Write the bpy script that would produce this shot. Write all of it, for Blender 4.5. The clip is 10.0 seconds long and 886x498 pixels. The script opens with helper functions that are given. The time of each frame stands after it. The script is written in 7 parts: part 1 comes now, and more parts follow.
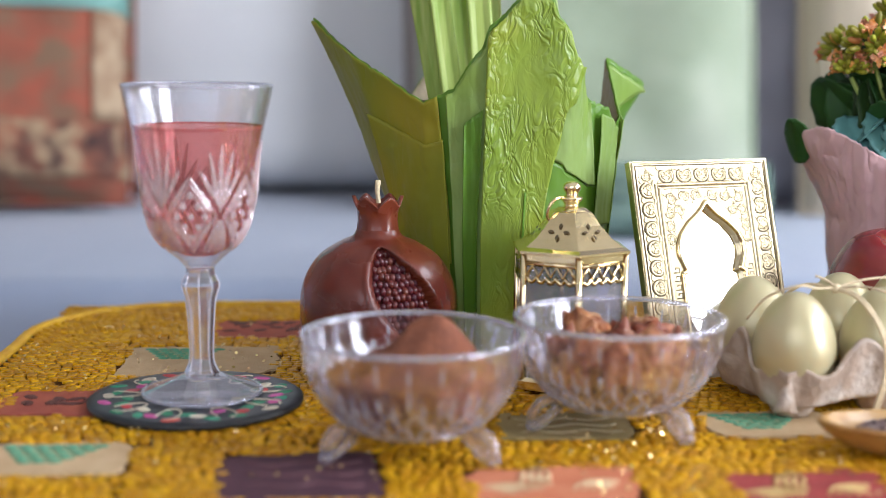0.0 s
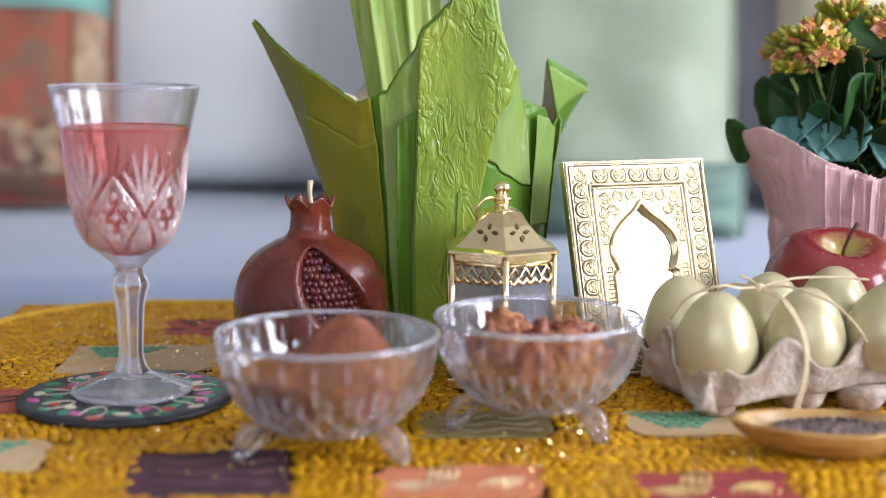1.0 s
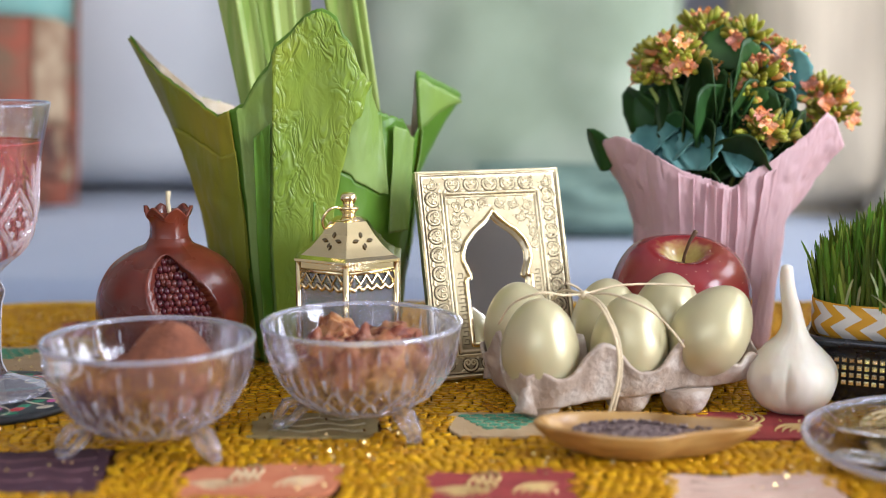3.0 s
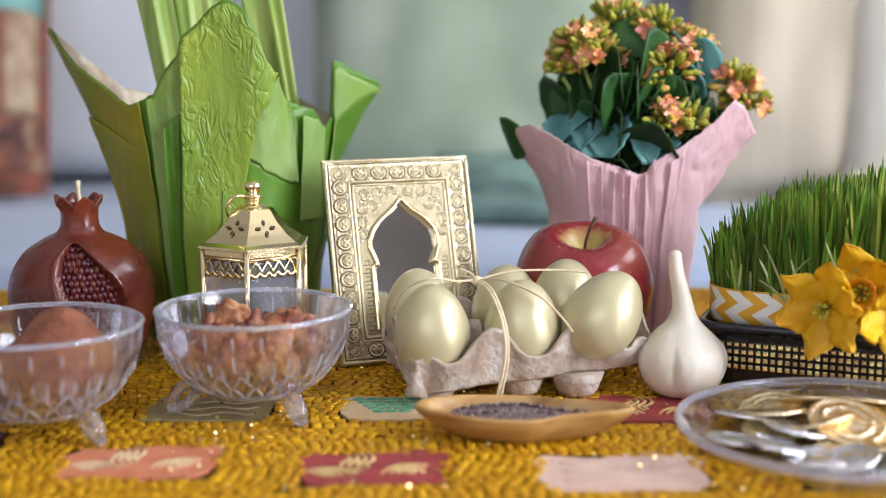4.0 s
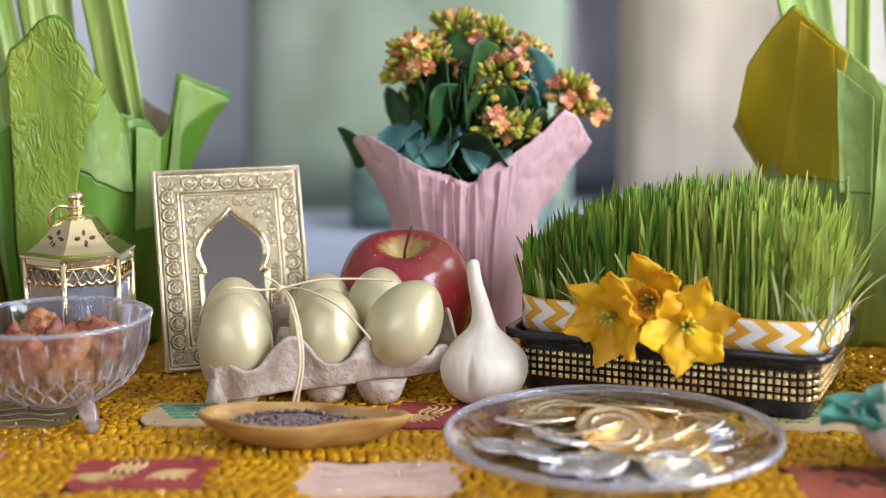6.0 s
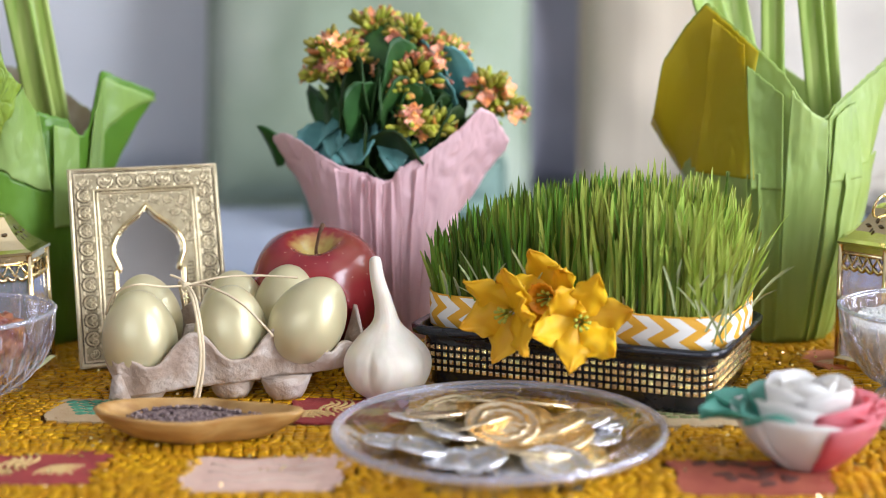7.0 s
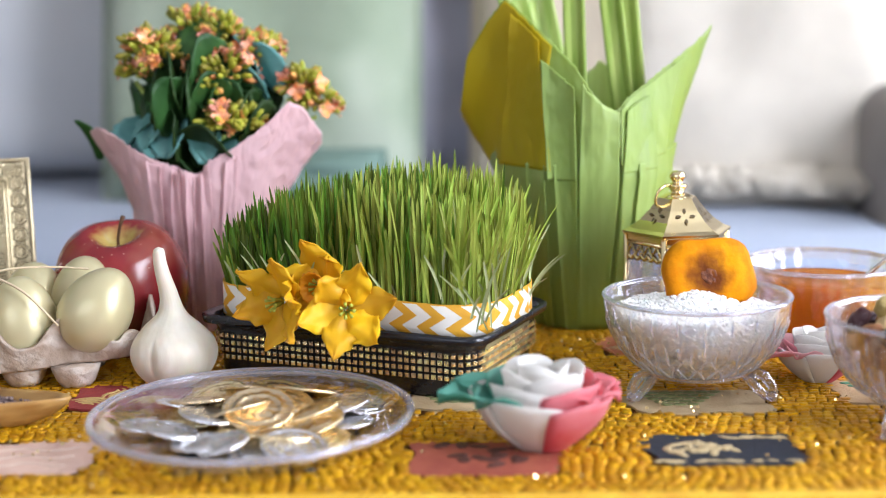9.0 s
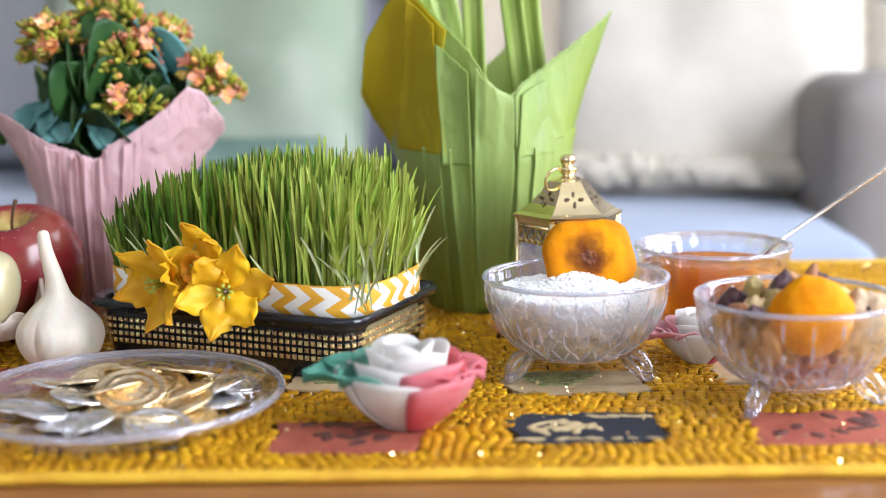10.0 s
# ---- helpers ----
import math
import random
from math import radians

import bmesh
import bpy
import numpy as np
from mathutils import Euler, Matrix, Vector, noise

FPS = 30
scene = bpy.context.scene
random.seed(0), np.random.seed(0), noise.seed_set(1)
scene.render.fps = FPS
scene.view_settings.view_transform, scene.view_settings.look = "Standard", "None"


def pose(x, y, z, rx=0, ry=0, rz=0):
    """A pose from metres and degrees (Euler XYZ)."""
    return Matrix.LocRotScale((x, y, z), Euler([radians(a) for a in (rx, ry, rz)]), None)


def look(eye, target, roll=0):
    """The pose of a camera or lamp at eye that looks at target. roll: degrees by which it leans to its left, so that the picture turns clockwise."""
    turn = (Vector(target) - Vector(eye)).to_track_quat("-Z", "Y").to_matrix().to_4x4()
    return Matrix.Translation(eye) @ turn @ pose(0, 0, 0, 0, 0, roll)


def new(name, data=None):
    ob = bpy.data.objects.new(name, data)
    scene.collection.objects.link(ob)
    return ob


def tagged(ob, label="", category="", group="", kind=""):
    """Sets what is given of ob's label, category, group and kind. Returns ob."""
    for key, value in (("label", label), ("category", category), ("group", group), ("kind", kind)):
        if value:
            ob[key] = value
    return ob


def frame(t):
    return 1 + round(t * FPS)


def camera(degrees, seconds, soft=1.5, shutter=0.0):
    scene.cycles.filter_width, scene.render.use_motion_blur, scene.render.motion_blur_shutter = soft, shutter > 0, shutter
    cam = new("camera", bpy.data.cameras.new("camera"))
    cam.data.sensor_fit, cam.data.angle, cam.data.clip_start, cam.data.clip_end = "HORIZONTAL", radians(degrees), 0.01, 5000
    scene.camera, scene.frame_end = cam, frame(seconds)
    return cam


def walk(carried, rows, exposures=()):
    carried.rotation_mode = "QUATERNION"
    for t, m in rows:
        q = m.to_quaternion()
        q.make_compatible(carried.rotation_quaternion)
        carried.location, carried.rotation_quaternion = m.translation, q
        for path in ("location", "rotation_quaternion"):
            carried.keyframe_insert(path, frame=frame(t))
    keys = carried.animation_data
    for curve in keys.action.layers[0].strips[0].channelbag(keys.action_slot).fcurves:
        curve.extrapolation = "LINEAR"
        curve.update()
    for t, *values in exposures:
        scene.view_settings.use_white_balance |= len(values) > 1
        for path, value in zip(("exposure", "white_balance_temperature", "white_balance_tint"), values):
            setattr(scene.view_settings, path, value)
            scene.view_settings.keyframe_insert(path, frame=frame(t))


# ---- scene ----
cam = camera(36.0, 10.0, soft=0.9)
cam.data.dof.use_dof = True
cam.data.dof.focus_distance = 0.845
cam.data.dof.aperture_fstop = 3.7
walk(cam, [
    (0, look((-0.0234, -0.6628, 0.2045), (0.0328, 0.3242, 0.0541), 0.53)),
    (0.5, look((0.0002, -0.6661, 0.2051), (0.0513, 0.3211, 0.0539), 0.51)),
    (1, look((0.0292, -0.6714, 0.2068), (0.0712, 0.3161, 0.0549), 0.43)),
    (1.5, look((0.0611, -0.6807, 0.2077), (0.0951, 0.3069, 0.0548), 0.35)),
    (2, look((0.0893, -0.6894, 0.2116), (0.1158, 0.2981, 0.0566), 0.27)),
    (3.5, look((0.1841, -0.7161, 0.2244), (0.1865, 0.2709, 0.0633), -0.07)),
    (4, look((0.2243, -0.7225, 0.2223), (0.2185, 0.2638, 0.0576), -0.25)),
    (4.5, look((0.2613, -0.7242, 0.2233), (0.2481, 0.2625, 0.0609), -0.30)),
    (5, look((0.2925, -0.7255, 0.2274), (0.2735, 0.2606, 0.0625), -0.37)),
    (5.5, look((0.3281, -0.7317, 0.2304), (0.3050, 0.2542, 0.0650), -0.44)),
    (7, look((0.4241, -0.7394, 0.2296), (0.3922, 0.2461, 0.0632), -0.68)),
    (7.5, look((0.4597, -0.7463, 0.2297), (0.4289, 0.2386, 0.0592), -0.69)),
    (8, look((0.4887, -0.7472, 0.2333), (0.4591, 0.2374, 0.0610), -0.75)),
    (8.5, look((0.5174, -0.7508, 0.2326), (0.4917, 0.2339, 0.0608), -0.80)),
    (9, look((0.5531, -0.7595, 0.2307), (0.5300, 0.2253, 0.0585), -0.91)),
    (9.5, look((0.5863, -0.7636, 0.2283), (0.5659, 0.2211, 0.0548), -1.02)),
    (10, look((0.6212, -0.7632, 0.2213), (0.6031, 0.2213, 0.0467), -0.94)),
], exposures=[(0, -0.06, 6440, 10), (2, -0.17, 6420, 10), (4, -0.19, 6380, 10), (5.5, -0.25, 6330, 10), (7, -0.23, 6310, 10), (8.5, -0.20, 6310, 10), (10, -0.20, 6270, 10)])

# ---- light ----
world = bpy.data.worlds.new("world")
scene.world = world
world.use_nodes = True
sky = world.node_tree.nodes.new("ShaderNodeTexSky")
sky.sky_type, sky.sun_disc = "NISHITA", False
sky.sun_elevation, sky.sun_rotation = radians(38), radians(60)
world.node_tree.nodes["Background"].inputs[1].default_value = 0.12
world.node_tree.links.new(sky.outputs[0], world.node_tree.nodes["Background"].inputs[0])


def window_light(name, size, energy, m, color):
    d = bpy.data.lights.new(name, "AREA")
    d.shape, d.size, d.size_y, d.energy, d.color = "RECTANGLE", size[0], size[1], energy, color
    ob = new(name, d)
    ob.matrix_world = m
    return ob


window_light("window_daylight", (0.9, 1.6), 104, look((2.17, -1.0, 0.85), (0.3, 0.0, 0.3)), (0.855, 0.895, 1.0))
window_light("window_daylight", (0.9, 1.6), 42, look((2.17, 0.55, 0.85), (0.6, 0.5, 0.2)), (0.875, 0.905, 1.0))
window_light("window_daylight", (1.8, 1.1), 20, look((-0.45, -2.17, 0.95), (-0.2, 0, 0.3)), (0.87, 0.895, 1.0))

# ---- materials ----


def mat(name, col, rough=0.5, metal=0.0, col2=None, scale=20.0, bump=0.0, bscale=80.0, sss=0.0, coat=0.0,
        rand=0.0, island=0.0, sheen=0.0, spec=0.5, stretch=(1, 1, 1), trans=0.0, ior=1.45, detail=4.0, col3=None, scale3=4.0, thin=0.0, ridge=0.0, thin_col=None):
    m = bpy.data.materials.new(name)
    m.use_nodes = True
    nt = m.node_tree
    L, N = nt.links.new, nt.nodes.new
    b = nt.nodes["Principled BSDF"]
    b.inputs["Roughness"].default_value, b.inputs["Metallic"].default_value = rough, metal
    b.inputs["Specular IOR Level"].default_value, b.inputs["IOR"].default_value = spec, ior
    b.inputs["Coat Weight"].default_value, b.inputs["Coat Roughness"].default_value = coat, 0.08
    b.inputs["Sheen Weight"].default_value = sheen
    b.inputs["Transmission Weight"].default_value = trans
    if sss:
        b.inputs["Subsurface Weight"].default_value = sss
        b.inputs["Subsurface Scale"].default_value = 0.006
        b.inputs["Subsurface Radius"].default_value = (1.0, 0.5, 0.3)
    tc, mp = N("ShaderNodeTexCoord"), N("ShaderNodeMapping")
    mp.inputs["Scale"].default_value = stretch
    L(tc.outputs["Object"], mp.inputs[0])
    col2 = col2 or [c * 0.82 for c in col]
    n1 = N("ShaderNodeTexNoise")
    n1.inputs["Scale"].default_value, n1.inputs["Detail"].default_value = scale, detail
    L(mp.outputs[0], n1.inputs["Vector"])
    mr = N("ShaderNodeMapRange")
    mr.inputs[1].default_value, mr.inputs[2].default_value = 0.32, 0.68
    L(n1.outputs[0], mr.inputs[0])
    mx = N("ShaderNodeMix")
    mx.data_type = "RGBA"
    mx.inputs[6].default_value, mx.inputs[7].default_value = (*col2, 1), (*col, 1)
    L(mr.outputs[0], mx.inputs[0])
    out = mx.outputs[2]
    if col3:
        n3 = N("ShaderNodeTexNoise")
        n3.inputs["Scale"].default_value = scale3
        L(tc.outputs["Object"], n3.inputs["Vector"])
        r3 = N("ShaderNodeMapRange")
        r3.inputs[1].default_value, r3.inputs[2].default_value = 0.45, 0.65
        L(n3.outputs[0], r3.inputs[0])
        m3 = N("ShaderNodeMix")
        m3.data_type = "RGBA"
        L(r3.outputs[0], m3.inputs[0])
        L(out, m3.inputs[6])
        m3.inputs[7].default_value = (*col3, 1)
        out = m3.outputs[2]
    if rand or island:
        hs = N("ShaderNodeHueSaturation")
        src = N("ShaderNodeObjectInfo").outputs["Random"] if rand else N("ShaderNodeNewGeometry").outputs["Random Per Island"]
        rv = N("ShaderNodeMapRange")
        k = rand or island
        rv.inputs[3].default_value, rv.inputs[4].default_value = 1 - k, 1 + k
        L(src, rv.inputs[0])
        L(rv.outputs[0], hs.inputs["Value"])
        rh = N("ShaderNodeMapRange")
        rh.inputs[3].default_value, rh.inputs[4].default_value = 0.5 - k * 0.05, 0.5 + k * 0.05
        L(src, rh.inputs[0])
        L(rh.outputs[0], hs.inputs["Hue"])
        L(out, hs.inputs["Color"])
        out = hs.outputs[0]
    L(out, b.inputs["Base Color"])
    if thin:
        tr, ms = N("ShaderNodeBsdfTranslucent"), N("ShaderNodeMixShader")
        ms.inputs[0].default_value = thin
        if thin_col:
            tr.inputs["Color"].default_value = (*thin_col, 1)
        else:
            L(out, tr.inputs["Color"])
        L(b.outputs[0], ms.inputs[1])
        L(tr.outputs[0], ms.inputs[2])
        L(ms.outputs[0], nt.nodes["Material Output"].inputs[0])
    rr = N("ShaderNodeMapRange")
    rr.inputs[3].default_value, rr.inputs[4].default_value = max(0, rough - 0.07), min(1, rough + 0.09)
    L(n1.outputs[0], rr.inputs[0])
    L(rr.outputs[0], b.inputs["Roughness"])
    if bump:
        n2 = N("ShaderNodeTexNoise")
        n2.inputs["Scale"].default_value, n2.inputs["Detail"].default_value = bscale, 6
        L(mp.outputs[0], n2.inputs["Vector"])
        bp = N("ShaderNodeBump")
        bp.inputs["Strength"].default_value, bp.inputs["Distance"].default_value = bump, 0.002
        if ridge:
            ab, su = N("ShaderNodeMath"), N("ShaderNodeMath")
            su.operation, ab.operation = "SUBTRACT", "ABSOLUTE"
            su.inputs[1].default_value = 0.5
            n2.inputs["Detail"].default_value, n2.inputs["Distortion"].default_value = 2, ridge
            L(n2.outputs[0], su.inputs[0])
            L(su.outputs[0], ab.inputs[0])
            n4, r4, mm = N("ShaderNodeTexNoise"), N("ShaderNodeMapRange"), N("ShaderNodeMath")
            n4.inputs["Scale"].default_value, n4.inputs["Detail"].default_value = 14, 1
            r4.inputs[1].default_value, r4.inputs[2].default_value, r4.inputs[3].default_value = 0.38, 0.54, 0.15
            mm.operation = "MULTIPLY"
            L(tc.outputs["Object"], n4.inputs["Vector"])
            L(n4.outputs[0], r4.inputs[0])
            L(r4.outputs[0], mm.inputs[0])
            L(ab.outputs[0], mm.inputs[1])
            L(mm.outputs[0], bp.inputs["Height"])
            bp.inputs["Distance"].default_value = 0.005
        else:
            L(n2.outputs[0], bp.inputs["Height"])
        L(bp.outputs[0], b.inputs["Normal"])
    return m


def glass_mat(name, tint, clear=0.45, rough=0.03, ior=1.5, milk=0.0, gloss=0.0, cloud=(0.80, 0.81, 0.92)):
    """Thin pressed glass: refracting body, part of the light passing straight through."""
    m = bpy.data.materials.new(name)
    m.use_nodes = True
    nt = m.node_tree
    nt.nodes.remove(nt.nodes["Principled BSDF"])
    N, L = nt.nodes.new, nt.links.new
    g, t, x = N("ShaderNodeBsdfGlass"), N("ShaderNodeBsdfTransparent"), N("ShaderNodeMixShader")
    g.inputs["Color"].default_value, g.inputs["Roughness"].default_value, g.inputs["IOR"].default_value = (*tint, 1), rough, ior
    t.inputs["Color"].default_value = (*tint, 1)
    x.inputs[0].default_value = clear
    L(g.outputs[0], x.inputs[1])
    L(t.outputs[0], x.inputs[2])
    if gloss:
        gl, y2 = N("ShaderNodeBsdfGlossy"), N("ShaderNodeMixShader")
        gl.inputs["Color"].default_value, gl.inputs["Roughness"].default_value = (0.95, 0.95, 1.0, 1), 0.02
        lw, mu = N("ShaderNodeLayerWeight"), N("ShaderNodeMath")
        lw.inputs["Blend"].default_value = 0.30
        mu.operation = "MULTIPLY"
        mu.inputs[1].default_value = gloss
        L(lw.outputs["Facing"], mu.inputs[0])
        L(mu.outputs[0], y2.inputs[0])
        L(x.outputs[0], y2.inputs[1])
        L(gl.outputs[0], y2.inputs[2])
        x = y2
    # diffuse share; in clear glass it paints in whitish reflections and haze
    if milk:
        d, y = N("ShaderNodeBsdfDiffuse"), N("ShaderNodeMixShader")
        d.inputs["Color"].default_value = (*cloud, 1)
        y.inputs[0].default_value = milk
        L(x.outputs[0], y.inputs[1])
        L(d.outputs[0], y.inputs[2])
        x = y
    L(x.outputs[0], nt.nodes["Material Output"].inputs[0])
    n = N("ShaderNodeTexNoise")
    n.inputs["Scale"].default_value = 60
    bp = N("ShaderNodeBump")
    bp.inputs["Strength"].default_value, bp.inputs["Distance"].default_value = 0.05, 0.001
    L(n.outputs[0], bp.inputs["Height"])
    L(bp.outputs[0], g.inputs["Normal"])
    return m


GLASS = glass_mat("pressed_glass", (0.99, 0.99, 1.0), 0.84, 0.0, 1.47, 0.008, 0.75, (0.90, 0.89, 0.98))
# whitish strokes that paint highlights along the pressed facets
GLASS_GLINT = glass_mat("milky_glint_stroke", (0.98, 0.98, 1.0), 0.50, 0.0, 1.5, 0.26, 0.9, (0.95, 0.94, 1.0))
GLASS_FOOT = glass_mat("pressed_glass_foot", (0.98, 0.98, 1.0), 0.42, 0.0, 1.5, 0.04, 0.8)
# extra whitish share paints the bright line along glass rims
GLASS_RIM = glass_mat("pressed_glass_edge", (0.95, 0.96, 1.0), 0.3, 0.0, 1.5, 0.15, 0.6)
GLASS_CUT = glass_mat("cut_glass_ridge", (0.98, 0.98, 1.0), 0.58, 0.0, 1.5, 0.07, 1.0)
GLASS_PINK = glass_mat("cut_glass_over_pink", (1.0, 0.95, 0.95), 0.55, 0.0, 1.5, 0.22, 1.0, (1.0, 0.90, 0.90))
PANE = glass_mat("lantern_pane", (0.92, 0.92, 0.98), 0.75, 0.0, 1.5, 0.09, 0.8)
CRYSTAL = glass_mat("crystal_glass", (0.99, 0.99, 1.0), 0.92, 0.0, 1.5, 0.0, 0.6)
CRYSTAL_STEM = glass_mat("crystal_stem", (0.99, 0.99, 1.0), 0.25, 0.0, 1.5, 0.03, 0.7, (0.94, 0.93, 1.0))
CRYSTAL_FOOT = glass_mat("crystal_foot", (0.99, 0.99, 1.0), 0.86, 0.0, 1.5, 0.02, 0.8, (0.94, 0.93, 1.0))
STEM_GLINT = glass_mat("milky_stem_glint", (0.97, 0.97, 1.0), 0.5, 0.0, 1.5, 0.32, 0.8, (0.92, 0.92, 1.0))
WINE = glass_mat("pink_liquid", (0.985, 0.60, 0.575), 0.92, 0.0, 1.33, 0.10, 0.0, (0.95, 0.42, 0.38))
CINNAMON = mat("cinnamon_powder", (0.25, 0.088, 0.045), 0.95, col2=(0.15, 0.05, 0.027), scale=120, bump=0.7, bscale=400)
SENJED = mat("dried_oleaster", (0.44, 0.15, 0.065), 0.30, col2=(0.17, 0.040, 0.022), scale=120, bump=0.9, bscale=260, rand=0.35, sss=0.1, col3=(0.44, 0.22, 0.11), scale3=60)
RICE = mat("white_grains", (0.93, 0.92, 0.90), 0.5, col2=(0.88, 0.86, 0.82), scale=420, island=0.05, sss=0.2)
ORANGE = mat("dried_orange_fruit", (0.80, 0.33, 0.001), 0.55, col2=(0.70, 0.22, 0.001), scale=70, bump=0.6, bscale=140, spec=0.12, rand=0.06)
ORANGE_CORE = mat("dried_fruit_core", (0.22, 0.065, 0.015), 0.7, col2=(0.09, 0.025, 0.012), scale=200, bump=0.9, bscale=260)
WAX = mat("dark_red_wax", (0.110, 0.018, 0.009), 0.26, col2=(0.070, 0.011, 0.007), scale=30, bump=0.25, bscale=60, sss=0.12, coat=0.25, col3=(0.19, 0.038, 0.017), scale3=22)
SEED = mat("seed_wax", (0.085, 0.012, 0.014), 0.25, rand=0.4)
WICK = mat("cotton_wick", (0.72, 0.60, 0.38), 0.9, scale=300, bump=0.5, bscale=500)
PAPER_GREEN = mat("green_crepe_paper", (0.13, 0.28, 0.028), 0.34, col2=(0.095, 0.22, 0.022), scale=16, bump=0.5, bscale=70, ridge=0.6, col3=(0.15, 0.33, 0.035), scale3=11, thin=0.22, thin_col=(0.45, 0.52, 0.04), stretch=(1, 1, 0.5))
# lit and shaded copies of the green paper, the light put into their colours
PAPER_LIT = mat("lit_green_crepe_paper", (0.32, 0.45, 0.14), 0.36, col2=(0.25, 0.39, 0.10), scale=16, bump=0.4, bscale=70, ridge=0.6, col3=(0.27, 0.42, 0.06), scale3=11, thin=0.25, thin_col=(0.50, 0.58, 0.06), stretch=(1, 1, 0.5))
PAPER_SHADED = mat("shaded_olive_crepe_paper", (0.30, 0.31, 0.030), 0.40, col2=(0.23, 0.27, 0.026), scale=14, bump=0.4, bscale=60, ridge=0.5, col3=(0.36, 0.32, 0.025), scale3=12, thin=0.25, thin_col=(0.55, 0.48, 0.03), stretch=(1, 1, 0.5))
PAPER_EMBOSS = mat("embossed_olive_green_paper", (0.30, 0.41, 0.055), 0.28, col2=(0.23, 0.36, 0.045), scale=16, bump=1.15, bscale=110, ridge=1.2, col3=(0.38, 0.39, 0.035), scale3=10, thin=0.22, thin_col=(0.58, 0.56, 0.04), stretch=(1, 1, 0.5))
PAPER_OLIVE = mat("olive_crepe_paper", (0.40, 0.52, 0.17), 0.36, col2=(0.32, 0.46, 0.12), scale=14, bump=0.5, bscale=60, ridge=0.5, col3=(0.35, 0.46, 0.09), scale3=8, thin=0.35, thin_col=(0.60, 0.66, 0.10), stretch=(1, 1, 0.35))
# yellow base colour paints in the daylight shining through a single sheet
PAPER_BACKLIT = mat("backlit_yellow_crepe_paper", (0.60, 0.50, 0.020), 0.42, col2=(0.50, 0.45, 0.020), scale=14, bump=0.4, bscale=60, ridge=0.5, col3=(0.62, 0.49, 0.015), scale3=9, thin=0.5, thin_col=(0.80, 0.64, 0.02), stretch=(1, 1, 0.35))
PAPER_PINK = mat("pink_crepe_paper", (0.87, 0.60, 0.61), 0.45, col2=(0.82, 0.53, 0.55), scale=18, bump=1.0, bscale=80, ridge=0.4, thin=0.25, stretch=(1, 1, 0.4))
PAPER_BACK = mat("silver_paper_lining", (0.44, 0.38, 0.29), 0.38, 0.6, col2=(0.30, 0.23, 0.14), scale=40, bump=1.0, bscale=70)
STEM = mat("green_stem", (0.24, 0.37, 0.055), 0.4, col2=(0.40, 0.48, 0.13), scale=25, stretch=(8, 8, 0.6))
LEAF = mat("dark_green_leaf", (0.034, 0.085, 0.018), 0.5, col2=(0.018, 0.050, 0.012), spec=0.3, scale=30, rand=0.35, bump=0.2)
LEAF_BLUE = mat("pale_blue_leaf", (0.15, 0.35, 0.32), 0.35, col2=(0.07, 0.20, 0.19), scale=30, rand=0.2, bump=0.2)
BUD = mat("flower_bud", (0.24, 0.30, 0.025), 0.45, col2=(0.36, 0.29, 0.03), scale=60, rand=0.35)
FLORET = mat("pink_orange_floret", (0.84, 0.29, 0.06), 0.5, col2=(0.86, 0.40, 0.30), scale=120, rand=0.3, sss=0.2)
BRASS = mat("polished_brass", (0.88, 0.75, 0.46), 0.15, 1.0, col2=(0.80, 0.65, 0.36), scale=40)
SILVER_GOLD = mat("aged_gilt_metal", (0.74, 0.64, 0.43), 0.34, 1.0, col2=(0.58, 0.48, 0.29), scale=60, bump=0.35, bscale=320)
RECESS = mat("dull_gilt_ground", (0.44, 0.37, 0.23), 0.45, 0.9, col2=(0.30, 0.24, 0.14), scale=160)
DARK_LINE = mat("dull_dark_metal", (0.13, 0.095, 0.05), 0.6, 0.5)
MIRROR = mat("mirror_glass", (0.92, 0.92, 0.92), 0.01, 1.0, col2=(0.9, 0.9, 0.9))
EGG = mat("pearl_egg", (0.60, 0.535, 0.32), 0.36, 0.30, col2=(0.53, 0.47, 0.27), scale=12, coat=0.2, sss=0.1)
PULP = mat("grey_paper_pulp", (0.49, 0.38, 0.30), 0.95, col2=(0.38, 0.29, 0.22), scale=90, bump=1.0, bscale=180, col3=(0.59, 0.52, 0.45), scale3=60)
RAFFIA = mat("raffia_twine", (0.72, 0.58, 0.38), 0.8, scale=200, bump=0.4, rand=0.1)
GARLIC = mat("garlic_skin", (0.76, 0.71, 0.61), 0.38, col2=(0.66, 0.59, 0.47), scale=18, stretch=(4, 4, 0.6), bump=0.1, bscale=60, sss=0.25)
APPLE = mat("red_apple_skin", (0.26, 0.022, 0.024), 0.24, col2=(0.17, 0.010, 0.015), scale=26, coat=0.3, col3=(0.25, 0.055, 0.035), scale3=30, stretch=(1, 1, 0.4))
# the skin turns yellow-green in ragged streaks round the stalk
nt_ = APPLE.node_tree
tc_, se_, cb_, ln_, nn_, ad_, rp_, mx_ = [nt_.nodes.new(q) for q in ("ShaderNodeTexCoord", "ShaderNodeSeparateXYZ", "ShaderNodeCombineXYZ", "ShaderNodeVectorMath", "ShaderNodeTexNoise", "ShaderNodeMath", "ShaderNodeMapRange", "ShaderNodeMix")]
ln_.operation, ad_.operation, mx_.data_type = "LENGTH", "MULTIPLY_ADD", "RGBA"
nn_.inputs["Scale"].default_value, nn_.inputs["Detail"].default_value = 120, 5
ad_.inputs[1].default_value = 0.018
rp_.inputs[1].default_value, rp_.inputs[2].default_value = 0.0155, 0.0270
rp_.inputs[3].default_value, rp_.inputs[4].default_value = 1.0, 0.0
